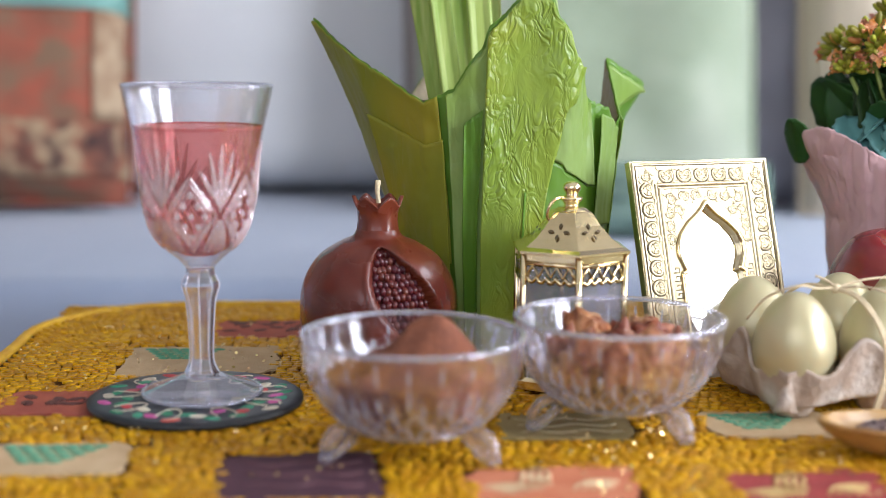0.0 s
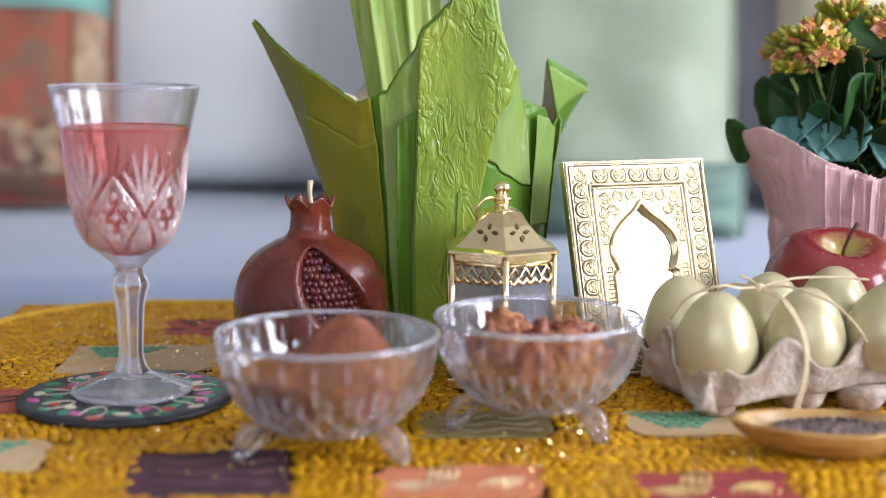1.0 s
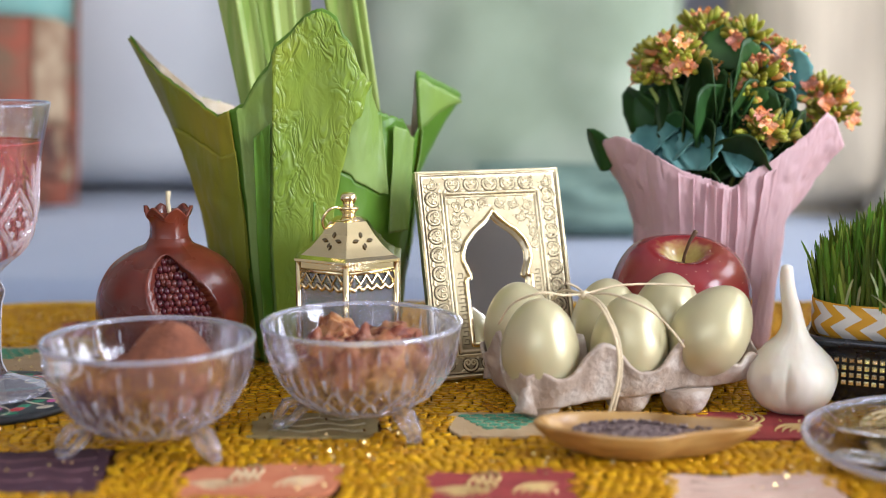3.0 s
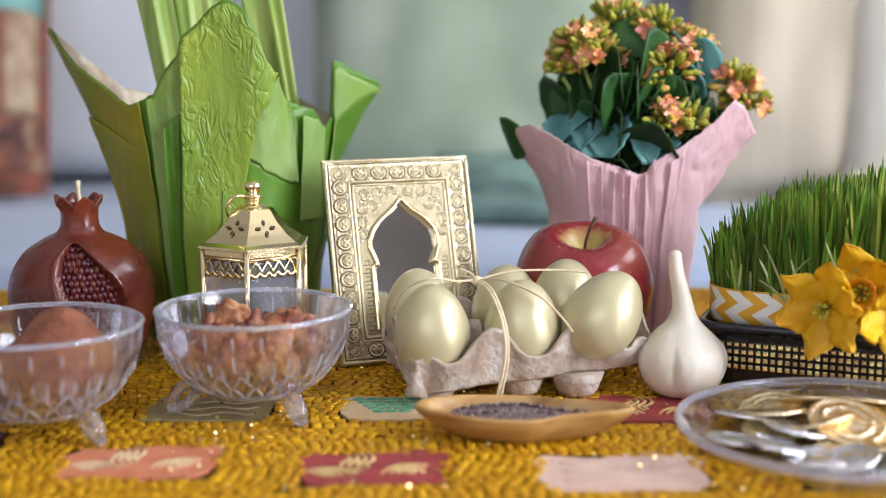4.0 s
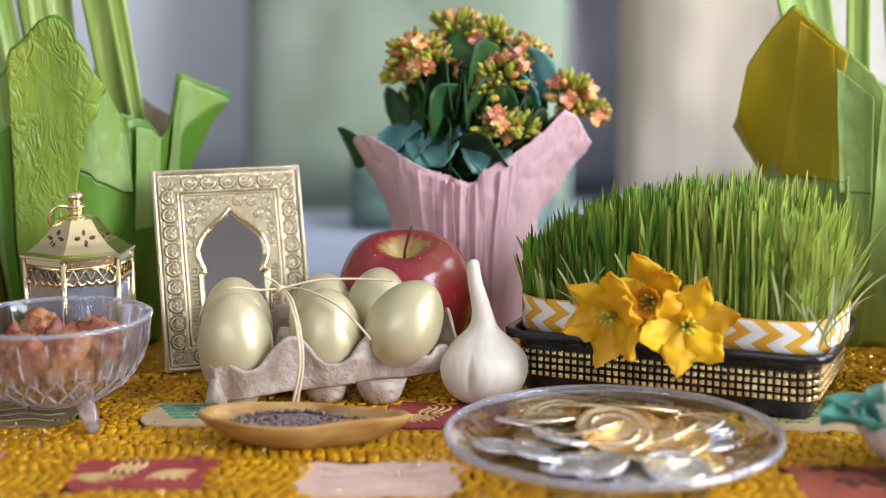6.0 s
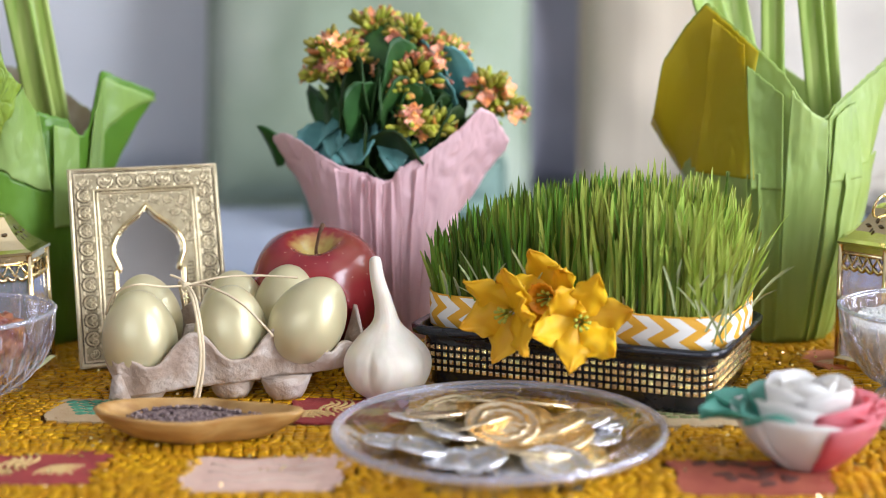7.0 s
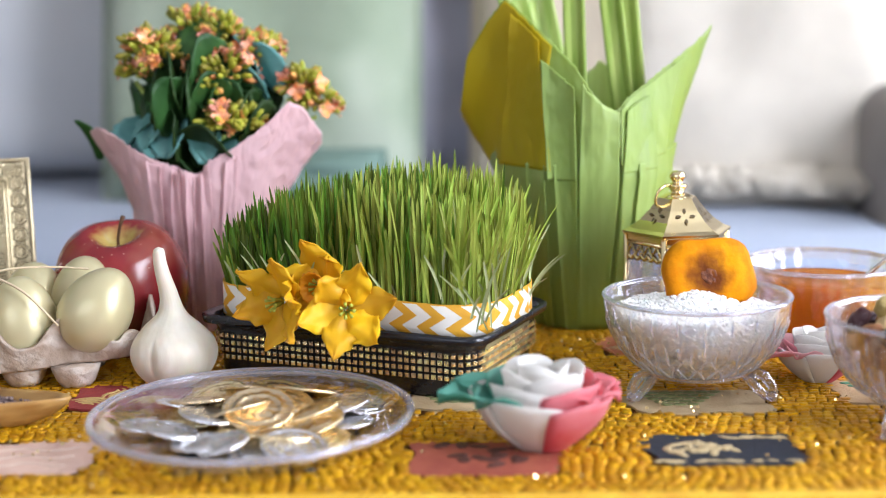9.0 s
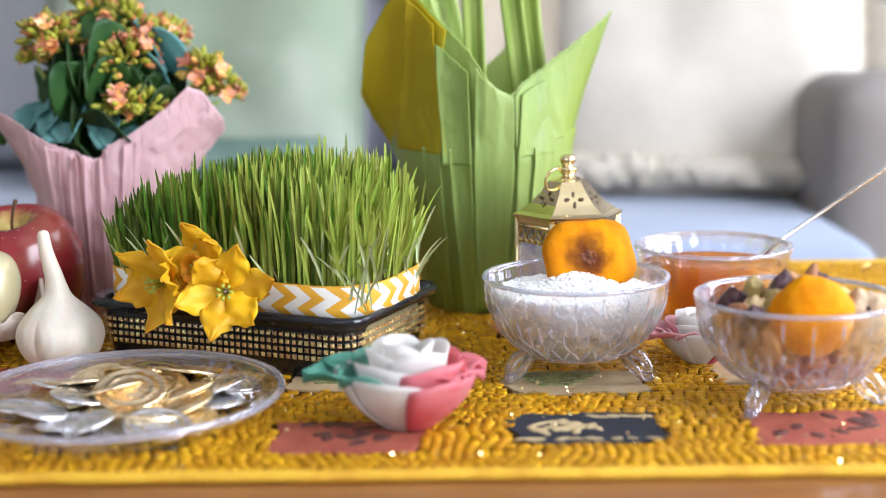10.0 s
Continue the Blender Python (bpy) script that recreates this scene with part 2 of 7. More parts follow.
up_ = nt_.nodes.new("ShaderNodeMath")
up_.operation = "MULTIPLY"
hi_ = nt_.nodes.new("ShaderNodeMath")
hi_.operation = "GREATER_THAN"
hi_.inputs[1].default_value = 0.05
mx_.inputs[7].default_value = (0.47, 0.36, 0.10, 1)
nt_.links.new(tc_.outputs["Object"], se_.inputs[0])
nt_.links.new(se_.outputs[0], cb_.inputs[0])
nt_.links.new(se_.outputs[1], cb_.inputs[1])
nt_.links.new(cb_.outputs[0], ln_.inputs[0])
nt_.links.new(tc_.outputs["Object"], nn_.inputs["Vector"])
nt_.links.new(nn_.outputs[0], ad_.inputs[0])
nt_.links.new(ln_.outputs["Value"], ad_.inputs[2])
nt_.links.new(ad_.outputs[0], rp_.inputs[0])
nt_.links.new(se_.outputs[2], hi_.inputs[0])
nt_.links.new(rp_.outputs[0], up_.inputs[0])
nt_.links.new(hi_.outputs[0], up_.inputs[1])
nt_.links.new(up_.outputs[0], mx_.inputs[0])
b_ = nt_.nodes["Principled BSDF"]
nt_.links.new(b_.inputs["Base Color"].links[0].from_socket, mx_.inputs[6])
nt_.links.new(mx_.outputs[2], b_.inputs["Base Color"])
BROWN_STEM = mat("brown_stalk", (0.12, 0.06, 0.03), 0.7, scale=200, bump=0.5)
WOOD = mat("turned_light_wood", (0.50, 0.30, 0.10), 0.35, col2=(0.30, 0.14, 0.035), scale=16, stretch=(1, 9, 9), bump=0.1, coat=0.15)
SEEDS = mat("dark_small_seeds", (0.24, 0.17, 0.155), 0.5, col2=(0.12, 0.075, 0.075), scale=400, island=0.5)
BLACK = mat("black_plastic", (0.012, 0.013, 0.018), 0.25, scale=40, coat=0.2)
GEM = mat("gold_rhinestone", (0.98, 0.78, 0.45), 0.24, 0.9, island=0.35)
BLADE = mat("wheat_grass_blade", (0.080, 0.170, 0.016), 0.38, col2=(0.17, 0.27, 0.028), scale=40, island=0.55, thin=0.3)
# yellower copy of the blade colour, standing for window light on it
BLADE_LIT = mat("lit_yellow_green_blade", (0.44, 0.48, 0.095), 0.38, col2=(0.28, 0.37, 0.05), scale=40, island=0.4, thin=0.3)
BLADE_TIP = mat("dry_blade", (0.55, 0.62, 0.33), 0.5, island=0.2)
PETAL = mat("yellow_silk_petal", (0.86, 0.57, 0.012), 0.5, col2=(0.82, 0.42, 0.006), scale=50, rand=0.15, bump=0.3, bscale=90, thin=0.25)
CORONA = mat("deep_yellow_corona", (0.82, 0.38, 0.005), 0.5, col2=(0.76, 0.28, 0.004), scale=120, bump=0.5)
PISTIL = mat("flower_centre", (0.45, 0.48, 0.06), 0.6, scale=300)
GOLD_COIN = mat("gold_coin", (0.98, 0.80, 0.50), 0.24, 0.96, rand=0.15, bump=0.4, bscale=380)
SILVER_COIN = mat("silver_coin", (0.98, 0.98, 1.0), 0.24, 0.95, rand=0.1, bump=0.4, bscale=380)
ROSE_WHITE = mat("white_petal", (0.86, 0.84, 0.80), 0.55, col2=(0.82, 0.79, 0.75), scale=40, thin=0.4, bump=0.3, bscale=200)
ROSE_RED = mat("red_petal", (0.78, 0.12, 0.16), 0.5, col2=(0.82, 0.32, 0.35), scale=40, thin=0.45)
ROSE_GREEN = mat("green_petal", (0.04, 0.30, 0.20), 0.5, col2=(0.18, 0.46, 0.36), scale=40, thin=0.4)
CLOTH = mat("gold_cloth_ground", (0.045, 0.016, 0.005), 0.85, col2=(0.10, 0.04, 0.006), scale=120, bump=0.5, bscale=400, spec=0.1)
STITCH = mat("gold_thread_cell", (0.78, 0.425, 0.007), 0.30, 0.45, col2=(0.52, 0.235, 0.004), spec=0.4, scale=160, island=0.16, bump=0.7, bscale=800, stretch=(0.35, 1, 1), col3=(0.60, 0.30, 0.005), scale3=17)
SEQUIN = mat("gold_sequin", (0.95, 0.70, 0.34), 0.22, 1.0, island=0.25)
PIPING = mat("yellow_hem_piping", (0.72, 0.44, 0.03), 0.6, col2=(0.58, 0.30, 0.015), scale=60, bump=0.6, bscale=500)
TABLE_WOOD = mat("brown_table_wood", (0.30, 0.13, 0.035), 0.35, col2=(0.17, 0.06, 0.015), scale=9, stretch=(1, 12, 12), bump=0.1, coat=0.2)
SOFA_BACK = mat("pale_grey_back_upholstery", (0.70, 0.71, 0.72), 0.9, col2=(0.64, 0.65, 0.67), scale=6, bump=0.4, bscale=700, sheen=0.3)
SOFA = mat("blue_grey_upholstery", (0.33, 0.385, 0.50), 0.9, col2=(0.28, 0.335, 0.45), scale=6, bump=0.4, bscale=700, sheen=0.3)
SOFA_ARM = mat("taupe_upholstery", (0.30, 0.27, 0.25), 0.9, col2=(0.24, 0.21, 0.19), scale=6, bump=0.4, bscale=700)
SAGE = mat("sage_green_cushion_cloth", (0.33, 0.39, 0.28), 0.9, col2=(0.26, 0.32, 0.22), scale=10, bump=0.4, bscale=600, sheen=0.3, col3=(0.42, 0.47, 0.36), scale3=6)
TEAL = mat("teal_cushion_cloth", (0.18, 0.40, 0.36), 0.9, col2=(0.26, 0.46, 0.40), scale=12)
TEAL_PALE = mat("grey_teal_cloth", (0.20, 0.29, 0.24), 0.9, col2=(0.13, 0.20, 0.165), scale=16)
RUST = mat("rust_patterned_cloth", (0.38, 0.10, 0.06), 0.9, col2=(0.24, 0.09, 0.055), scale=26, bump=0.4, bscale=500, col3=(0.22, 0.13, 0.08), scale3=20)
KILIM = mat("brown_figured_band_cloth", (0.30, 0.11, 0.065), 0.9, col2=(0.07, 0.035, 0.03), scale=34, bump=0.4, bscale=500, col3=(0.42, 0.30, 0.18), scale3=26, detail=1.0)
BEIGE_BAND = mat("beige_figured_strip_cloth", (0.46, 0.34, 0.22), 0.9, col2=(0.26, 0.15, 0.09), scale=36, bump=0.4, bscale=500, detail=1.0)
CREAM = mat("cream_knit_cloth", (0.62, 0.53, 0.40), 0.9, col2=(0.52, 0.44, 0.33), scale=3, bump=0.8, bscale=12, stretch=(22, 0.3, 0.3))
IVORY = mat("ivory_cushion_cloth", (0.74, 0.68, 0.58), 0.9, scale=10, bump=0.4, bscale=500)
LAVENDER = mat("lavender_grey_cushion_cloth", (0.44, 0.43, 0.50), 0.9, scale=10)
BROWN_CUSHION = mat("taupe_cushion_cloth", (0.36, 0.32, 0.30), 0.9, scale=10)
WALL = mat("grey_white_wall_paint", (0.44, 0.43, 0.415), 0.9, scale=3, bump=0.15, bscale=200)
WALL_LILAC = mat("pale_lilac_grey_wall_paint", (0.27, 0.26, 0.28), 0.9, scale=3, bump=0.15, bscale=200)
CEILING = mat("white_ceiling_paint", (0.80, 0.79, 0.77), 0.9, scale=3)
FLOOR = mat("oak_floor", (0.32, 0.20, 0.11), 0.4, col2=(0.22, 0.13, 0.06), scale=5, stretch=(1, 10, 1))
FRAME_WHITE = mat("white_window_paint", (0.78, 0.78, 0.76), 0.4)

# ---- builders ----


def mesh_of(name, verts, faces, material, smooth=True):
    me = bpy.data.meshes.new(name)
    me.from_pydata([tuple(v) for v in verts], [], [tuple(f) for f in faces])
    if material:
        me.materials.append(material)
    if smooth:
        me.shade_smooth()
    me.update()
    return me


def piece(name, me, parent=None, m=None, label=""):
    ob = new(name, me)
    if parent:
        ob.parent = parent
    if m is not None:
        ob.matrix_basis = m
    return tagged(ob, label)


def part(name, bm, material, parent=None, label="", smooth=True, m=None):
    me = bpy.data.meshes.new(name)
    bm.to_mesh(me)
    bm.free()
    me.materials.append(material)
    if smooth:
        me.shade_smooth()
    return piece(name, me, parent, m, label)


def thing(name, label, category, m, group="", kind=""):
    ob = new(name)
    ob.empty_display_size = 0.02
    ob.matrix_basis = m
    return tagged(ob, label, category, group, kind)


def lathe(profile, segs=64, wobble=None):
    """Verts and faces of a turned shape; profile as (radius, height) pairs; wobble(angle, index, r, z) gives a new (r, z)."""
    verts, faces = [], []
    n = len(profile)
    for i, (r, z) in enumerate(profile):
        for k in range(segs):
            a = 2 * math.pi * k / segs
            rr, zz = wobble(a, i, r, z) if wobble else (r, z)
            verts.append((rr * math.cos(a), rr * math.sin(a), zz))
    for i in range(n - 1):
        for k in range(segs):
            k2 = (k + 1) % segs
            faces.append((i * segs + k, i * segs + k2, (i + 1) * segs + k2, (i + 1) * segs + k))
    if profile[0][0] > 1e-6:
        faces.append(tuple(range(segs))[::-1])
    if profile[-1][0] > 1e-6:
        faces.append(tuple((n - 1) * segs + k for k in range(segs)))
    return verts, faces


def smooth_profile(pts, steps=6):
    """Catmull-Rom through (radius, height) pairs."""
    out = []
    p = [pts[0], *pts, pts[-1]]
    for i in range(1, len(p) - 2):
        for s in range(steps):
            t = s / steps
            q = [0.5 * (2 * p[i][j] + (p[i + 1][j] - p[i - 1][j]) * t + (2 * p[i - 1][j] - 5 * p[i][j] + 4 * p[i + 1][j] - p[i + 2][j]) * t * t
                        + (3 * p[i][j] - p[i - 1][j] - 3 * p[i + 1][j] + p[i + 2][j]) * t ** 3) for j in range(len(pts[0]))]
            out.append(tuple([max(0.0, q[0]), *q[1:]]) if len(q) == 2 else tuple(q))
    out.append(tuple(pts[-1]))
    return out


def tube(points, radii, segs=8, closed=False):
    """Verts and faces of a round bar along 3D points."""
    P = [Vector(p) for p in points]
    n = len(P)
    if not isinstance(radii, (list, tuple)):
        radii = [radii] * n
    verts, faces = [], []
    up = Vector((0, 0, 1))
    for i in range(n):
        d = (P[(i + 1) % n] - P[i - 1]) if closed else (P[min(i + 1, n - 1)] - P[max(i - 1, 0)])
        d.normalize()
        if i == 0:
            side = d.cross(up if abs(d.z) < 0.9 else Vector((1, 0, 0))).normalized()
        else:
            side = (side - d * side.dot(d)).normalized()
        other = d.cross(side)
        for k in range(segs):
            a = 2 * math.pi * k / segs
            verts.append(P[i] + (side * math.cos(a) + other * math.sin(a)) * radii[i])
    for i in range(n if closed else n - 1):
        j = (i + 1) % n
        for k in range(segs):
            k2 = (k + 1) % segs
            faces.append((i * segs + k, i * segs + k2, j * segs + k2, j * segs + k))
    if not closed:
        faces += [tuple(range(segs))[::-1], tuple((n - 1) * segs + k for k in range(segs))]
    return verts, faces


def join(parts):
    verts, faces = [], []
    for v, f in parts:
        o = len(verts)
        verts += list(v)
        faces += [tuple(i + o for i in q) for q in f]
    return verts, faces


def moved(vf, m):
    return [m @ Vector(v) for v in vf[0]], vf[1]


def ball(r, segs=12, rings=8, sx=1.0, sy=1.0, sz=1.0):
    prof = [(r * math.sin(math.pi * i / rings), -r * math.cos(math.pi * i / rings)) for i in range(rings + 1)]
    prof[0], prof[-1] = (1e-5, -r), (1e-5, r)
    v, f = lathe(prof, segs)
    return [(x * sx, y * sy, z * sz) for x, y, z in v], f


def rounded_box(x, y, z, b=0.003, segs=2):
    bm = bmesh.new()
    bmesh.ops.create_cube(bm, size=1)
    bmesh.ops.scale(bm, vec=(x, y, z), verts=bm.verts)
    if b:
        bmesh.ops.bevel(bm, geom=bm.edges[:], offset=b, segments=segs, profile=0.5, affect="EDGES")
    return bm


def sheet(fn, nu, nv, close=False):
    verts = [fn(i / (nu if close else nu - 1), j / (nv - 1)) for j in range(nv) for i in range(nu)]
    faces = []
    for j in range(nv - 1):
        for i in range(nu if close else nu - 1):
            i2 = (i + 1) % nu
            faces.append((j * nu + i, j * nu + i2, (j + 1) * nu + i2, (j + 1) * nu + i))
    return verts, faces


def solid(ob, t, offset=0.0):
    md = ob.modifiers.new("thickness", "SOLIDIFY")
    md.thickness, md.offset = t, offset
    return ob


def nz(x, y, z=0.0):
    return noise.noise(Vector((x, y, z)))


# ---- room ----
X0, X1, Y0, Y1, Z0, Z1 = -1.7, 2.2, -2.2, 1.6, -0.45, 2.05


def slab(name, lo, hi, material, label, bev=0.0):
    bm = rounded_box(*(h - l for l, h in zip(lo, hi)), b=bev)
    ob = part(name, bm, material, None, "", smooth=False, m=pose(*((l + h) / 2 for l, h in zip(lo, hi))))
    return tagged(ob, label, name.split("_")[0], "", "structure")


slab("floor", (X0, Y0, Z0 - 0.1), (X1, Y1, Z0), FLOOR, "oak plank floor of the living room")
slab("ceiling", (X0, Y0, Z1), (X1, Y1, Z1 + 0.1), CEILING, "plain white painted ceiling")
slab("wall_north", (X0, Y1, Z0), (X1, Y1 + 0.12, Z1), WALL_LILAC, "lilac grey painted wall behind the sofa")
slab("wall_west", (X0 - 0.12, Y0, Z0), (X0, Y1 + 0.12, Z1), WALL, "off-white painted side wall")
# east wall with two windows
WZ0, WZ1 = 0.0, 1.7
slab("wall_east_below", (X1, Y0, Z0), (X1 + 0.12, Y1 + 0.12, WZ0), WALL, "wall under the two side windows")
slab("wall_east_above", (X1, Y0, WZ1), (X1 + 0.12, Y1 + 0.12, Z1), WALL, "wall over the two side windows")
for k_, (ya, yb) in enumerate(((Y0, -1.45), (-0.55, 0.10), (1.00, Y1 + 0.12))):
    slab(("wall_east_south", "wall_east_middle", "wall_east_north")[k_], (X1, ya, WZ0), (X1 + 0.12, yb, WZ1), WALL, "wall pier beside the side windows")
# south wall with a smaller window
slab("wall_south_below", (X0, Y0 - 0.12, Z0), (X1, Y0, 0.35), WALL, "wall under the rear window")
slab("wall_south_above", (X0, Y0 - 0.12, 1.55), (X1, Y0, Z1), WALL, "wall over the rear window")
slab("wall_south_west", (X0, Y0 - 0.12, 0.35), (-1.4, Y0, 1.55), WALL, "wall beside the rear window")
slab("wall_south_east", (0.5, Y0 - 0.12, 0.35), (X1, Y0, 1.55), WALL, "wall beside the rear window")


def window(name, width, height, m, label):
    w = thing(name, label, "window", m, kind="structure")
    for sx in (-1, 0, 1):
        part("window_frame", rounded_box(0.05, 0.05, height, 0.004), FRAME_WHITE, w, m=pose(sx * (width / 2 - 0.025), 0, 0))
    for sz in (-1, 1):
        part("window_frame", rounded_box(width - 0.1, 0.048, 0.05, 0.004), FRAME_WHITE, w, m=pose(0, 0, sz * (height / 2 - 0.025)))
    return w


window("window_1", 0.9, 1.7, pose(X1 + 0.06, -1.0, 0.85, 0, 0, 90), "tall white-framed window letting daylight in")
window("window_3", 0.9, 1.7, pose(X1 + 0.06, 0.55, 0.85, 0, 0, 90), "tall white-framed window beside the sofa")
window("window_2", 1.9, 1.2, pose(-0.45, Y0 - 0.06, 0.95), "white-framed window behind the table")

# ---- sofa and cushions ----


def puff(w, h, d, n=28, pinch=0.12, wob=0.012, seed=0.0):
    """A stuffed cushion standing on its lower edge: width w, height h, depth d."""
    def face(side):
        def fn(u, v):
            a, b = 2 * u - 1, 2 * v - 1
            full = max(0.0, (1 - a ** 4) * (1 - b ** 4)) ** 0.45
            sx = 1 - pinch * (1 - a * a) * 0 - pinch * (b * b) * 0.25
            x = a * w / 2 * (1 - pinch * 0.5 * (1 - abs(b)) * 0.3) * sx
            z = h / 2 + b * h / 2 * (1 - pinch * 0.35 * (1 - a * a))
            y = side * d / 2 * full + wob * nz(a * 2.2 + seed, b * 2.2, side) * full
            return (x, y, z)
        return sheet(fn, n, n)
    f = face(-1)
    b = face(1)
    return join([(f[0], f[1]), (b[0], [q[::-1] for q in b[1]])])


def cushion(label, material, w, h, d, m, seed, band=()):
    c = thing("cushion", label, "cushion", m, "cushions on the sofa")
    v, f = puff(w, h, d, seed=seed)
    piece("cover", mesh_of("cover", v, f, material), c)
    edge = [(x * w / 2, 0, h / 2 + z * h / 2 * 0.985) for x, z in [(-1, -1), (1, -1), (1, 1), (-1, 1)]]
    pts = []
    for i in range(4):
        a, b2 = Vector(edge[i]), Vector(edge[(i + 1) % 4])
        pts += [a.lerp(b2, k / 8) for k in range(8)]
    vv, ff = tube(pts, 0.004, 6, True)
    piece("piping", mesh_of("piping", vv, ff, material), c)
    for a0, a1, bz0, bz1, bm_ in band:
        def fn(u, v2):
            a, b2 = a0 + (a1 - a0) * u, (2 * (bz0 + (bz1 - bz0) * v2) - 1)
            full = max(0.0, (1 - a ** 4) * (1 - b2 ** 4)) ** 0.45
            return (a * w / 2 * 0.98, -d / 2 * full - 0.004 - wobble_of(a, b2, seed) * full, h / 2 + b2 * h / 2 * 0.985)
        vv, ff = sheet(fn, 24, 10)
        solid(piece("band", mesh_of("band", vv, ff, bm_), c), 0.002)
    return c


def wobble_of(a, b, seed):
    return -0.012 * nz(a * 2.2 + seed, b * 2.2, -1)


SEAT = -0.02
sofa = thing("sofa", "pale blue-grey fabric sofa with loose cushions along its back", "sofa", pose(0.2, 1.0, Z0))


def soft_box(x, y, z, b=0.04):
    return rounded_box(x, y, z, b, 4)


part("base", soft_box(2.06, 0.9, 0.24, 0.02), SOFA, sofa, m=pose(-0.2, 0.1, 0.16))
part("seat_cushion", soft_box(2.03, 0.86, 0.17), SOFA, sofa, m=pose(-0.165, 0.03, 0.345))
for x_, w_ in ((-0.535, 1.26), (0.45, 0.68)):
    part("back_cushion", soft_box(w_, 0.20, 0.55, 0.06), SOFA_BACK, sofa, m=pose(x_, 0.42, 0.71, -8))
part("backrest", soft_box(2.06, 0.10, 0.86, 0.03), SOFA_BACK, sofa, m=pose(-0.2, 0.53, 0.46))
part("armrest", soft_box(0.16, 0.98, 0.64, 0.05), SOFA, sofa, m=pose(-1.2, 0.06, 0.345))
part("armrest", soft_box(0.20, 0.72, 0.58, 0.05), SOFA_ARM, sofa, "taupe armrest", m=pose(0.93, 0.12, 0.295))
for sx in (-1, 1):
    for sy in (-1, 1):
        part("leg", rounded_box(0.05, 0.05, 0.06, 0.004), TABLE_WOOD, sofa, m=pose(-0.2 + sx * 0.95, 0.1 + sy * 0.4, 0.03))

cushion("rust and brick patterned cushion with a teal top band", RUST, 0.50, 0.46, 0.15, pose(-0.575, 1.10, SEAT + 0.01, -14, 0, 4), 1.3, ((-1, 1, 0.53, 0.95, TEAL), (-1, 1, 0.06, 0.215, KILIM), (0.84, 0.985, 0.22, 0.53, BEIGE_BAND)))
cushion("pale sage green cotton cushion leaning on the sofa back", SAGE, 0.435, 0.46, 0.16, pose(0.262, 1.08, SEAT, -12, 0, -3), 2.1)
cushion("taupe grey cushion half hidden behind the sage one", BROWN_CUSHION, 0.42, 0.42, 0.12, pose(0.245, 1.24, SEAT, -12, 0, 4), 3.2)
cushion("grey teal throw cushion lying low on the seat", TEAL_PALE, 0.24, 0.085, 0.09, pose(0.325, 0.90, SEAT, -8, 0, -6), 6.2)
cushion("cream ribbed knit cushion with a fringe", CREAM, 0.30, 0.46, 0.14, pose(0.70, 1.09, SEAT, -12, 0, -6), 4.4)
iv = cushion("ivory cushion with a fluffy fringe lit by the window", IVORY, 0.42, 0.46, 0.16, pose(0.93, 1.01, SEAT - 0.035, -14, 0, -10), 5.1)
rnd = random.Random(9)
tufts = []
for k in range(420):
    if k % 4:
        x = rnd.uniform(-0.20, 0.215)
        p0, p1, p2 = (x, -0.040, 0.075), (x + rnd.uniform(-0.012, 0.012), -0.075, 0.070 - 0.02 * rnd.random()), (x + rnd.uniform(-0.02, 0.02), -0.100 - 0.03 * rnd.random(), 0.025 + 0.02 * rnd.random())
    else:
        z = rnd.uniform(0.02, 0.42)
        p0, p1, p2 = (0.200, -0.020, z), (0.222, -0.034, z + rnd.uniform(-0.01, 0.006)), (0.236 + 0.012 * rnd.random(), -0.046, z - 0.02)
    tufts.append(tube([p0, p1, p2], [0.0035, 0.0045, 0.0022], 5))
v, f = join(tufts)
tagged(piece("fringe", mesh_of("fringe", v, f, IVORY), iv), "fluffy cream fringe", kind="stuff")
cushion("lavender grey cushion between the pale ones", LAVENDER, 0.30, 0.40, 0.10, pose(0.56, 1.22, SEAT, -12, 0, 0), 7.5)

# ---- table ----
CX0, CX1, CY0, CY1 = -0.258, 1.20, -0.137, 0.390
table = thing("coffee_table", "brown wooden coffee table under the gold cloth", "table", pose(0.47, 0.10, Z0))
TOP = 0.447
part("tabletop", rounded_box(1.52, 0.60, 0.035, 0.008, 3), TABLE_WOOD, table, m=pose(0.040, -0.012, TOP - 0.0175))
for sx in (-1, 1):
    part("apron", rounded_box(0.03, 0.44, 0.07, 0.003), TABLE_WOOD, table, m=pose(sx * 0.70, -0.02, TOP - 0.07))
    part("apron", rounded_box(1.34, 0.03, 0.07, 0.003), TABLE_WOOD, table, m=pose(0, -0.02 + sx * 0.23, TOP - 0.07))
    for sy in (-1, 1):
        part("leg", rounded_box(0.055, 0.055, TOP - 0.036, 0.005), TABLE_WOOD, table, m=pose(sx * 0.70, -0.02 + sy * 0.25, (TOP - 0.036) / 2))


def rounded_rect(x0, y0, x1, y1, r, n=8):
    pts = []
    for cx, cy, a0 in ((x1 - r, y1 - r, 0), (x0 + r, y1 - r, 90), (x0 + r, y0 + r, 180), (x1 - r, y0 + r, 270)):
        for k in range(n + 1):
            a = radians(a0 + 90 * k / n)
            pts.append((cx + r * math.cos(a), cy + r * math.sin(a)))
    return pts


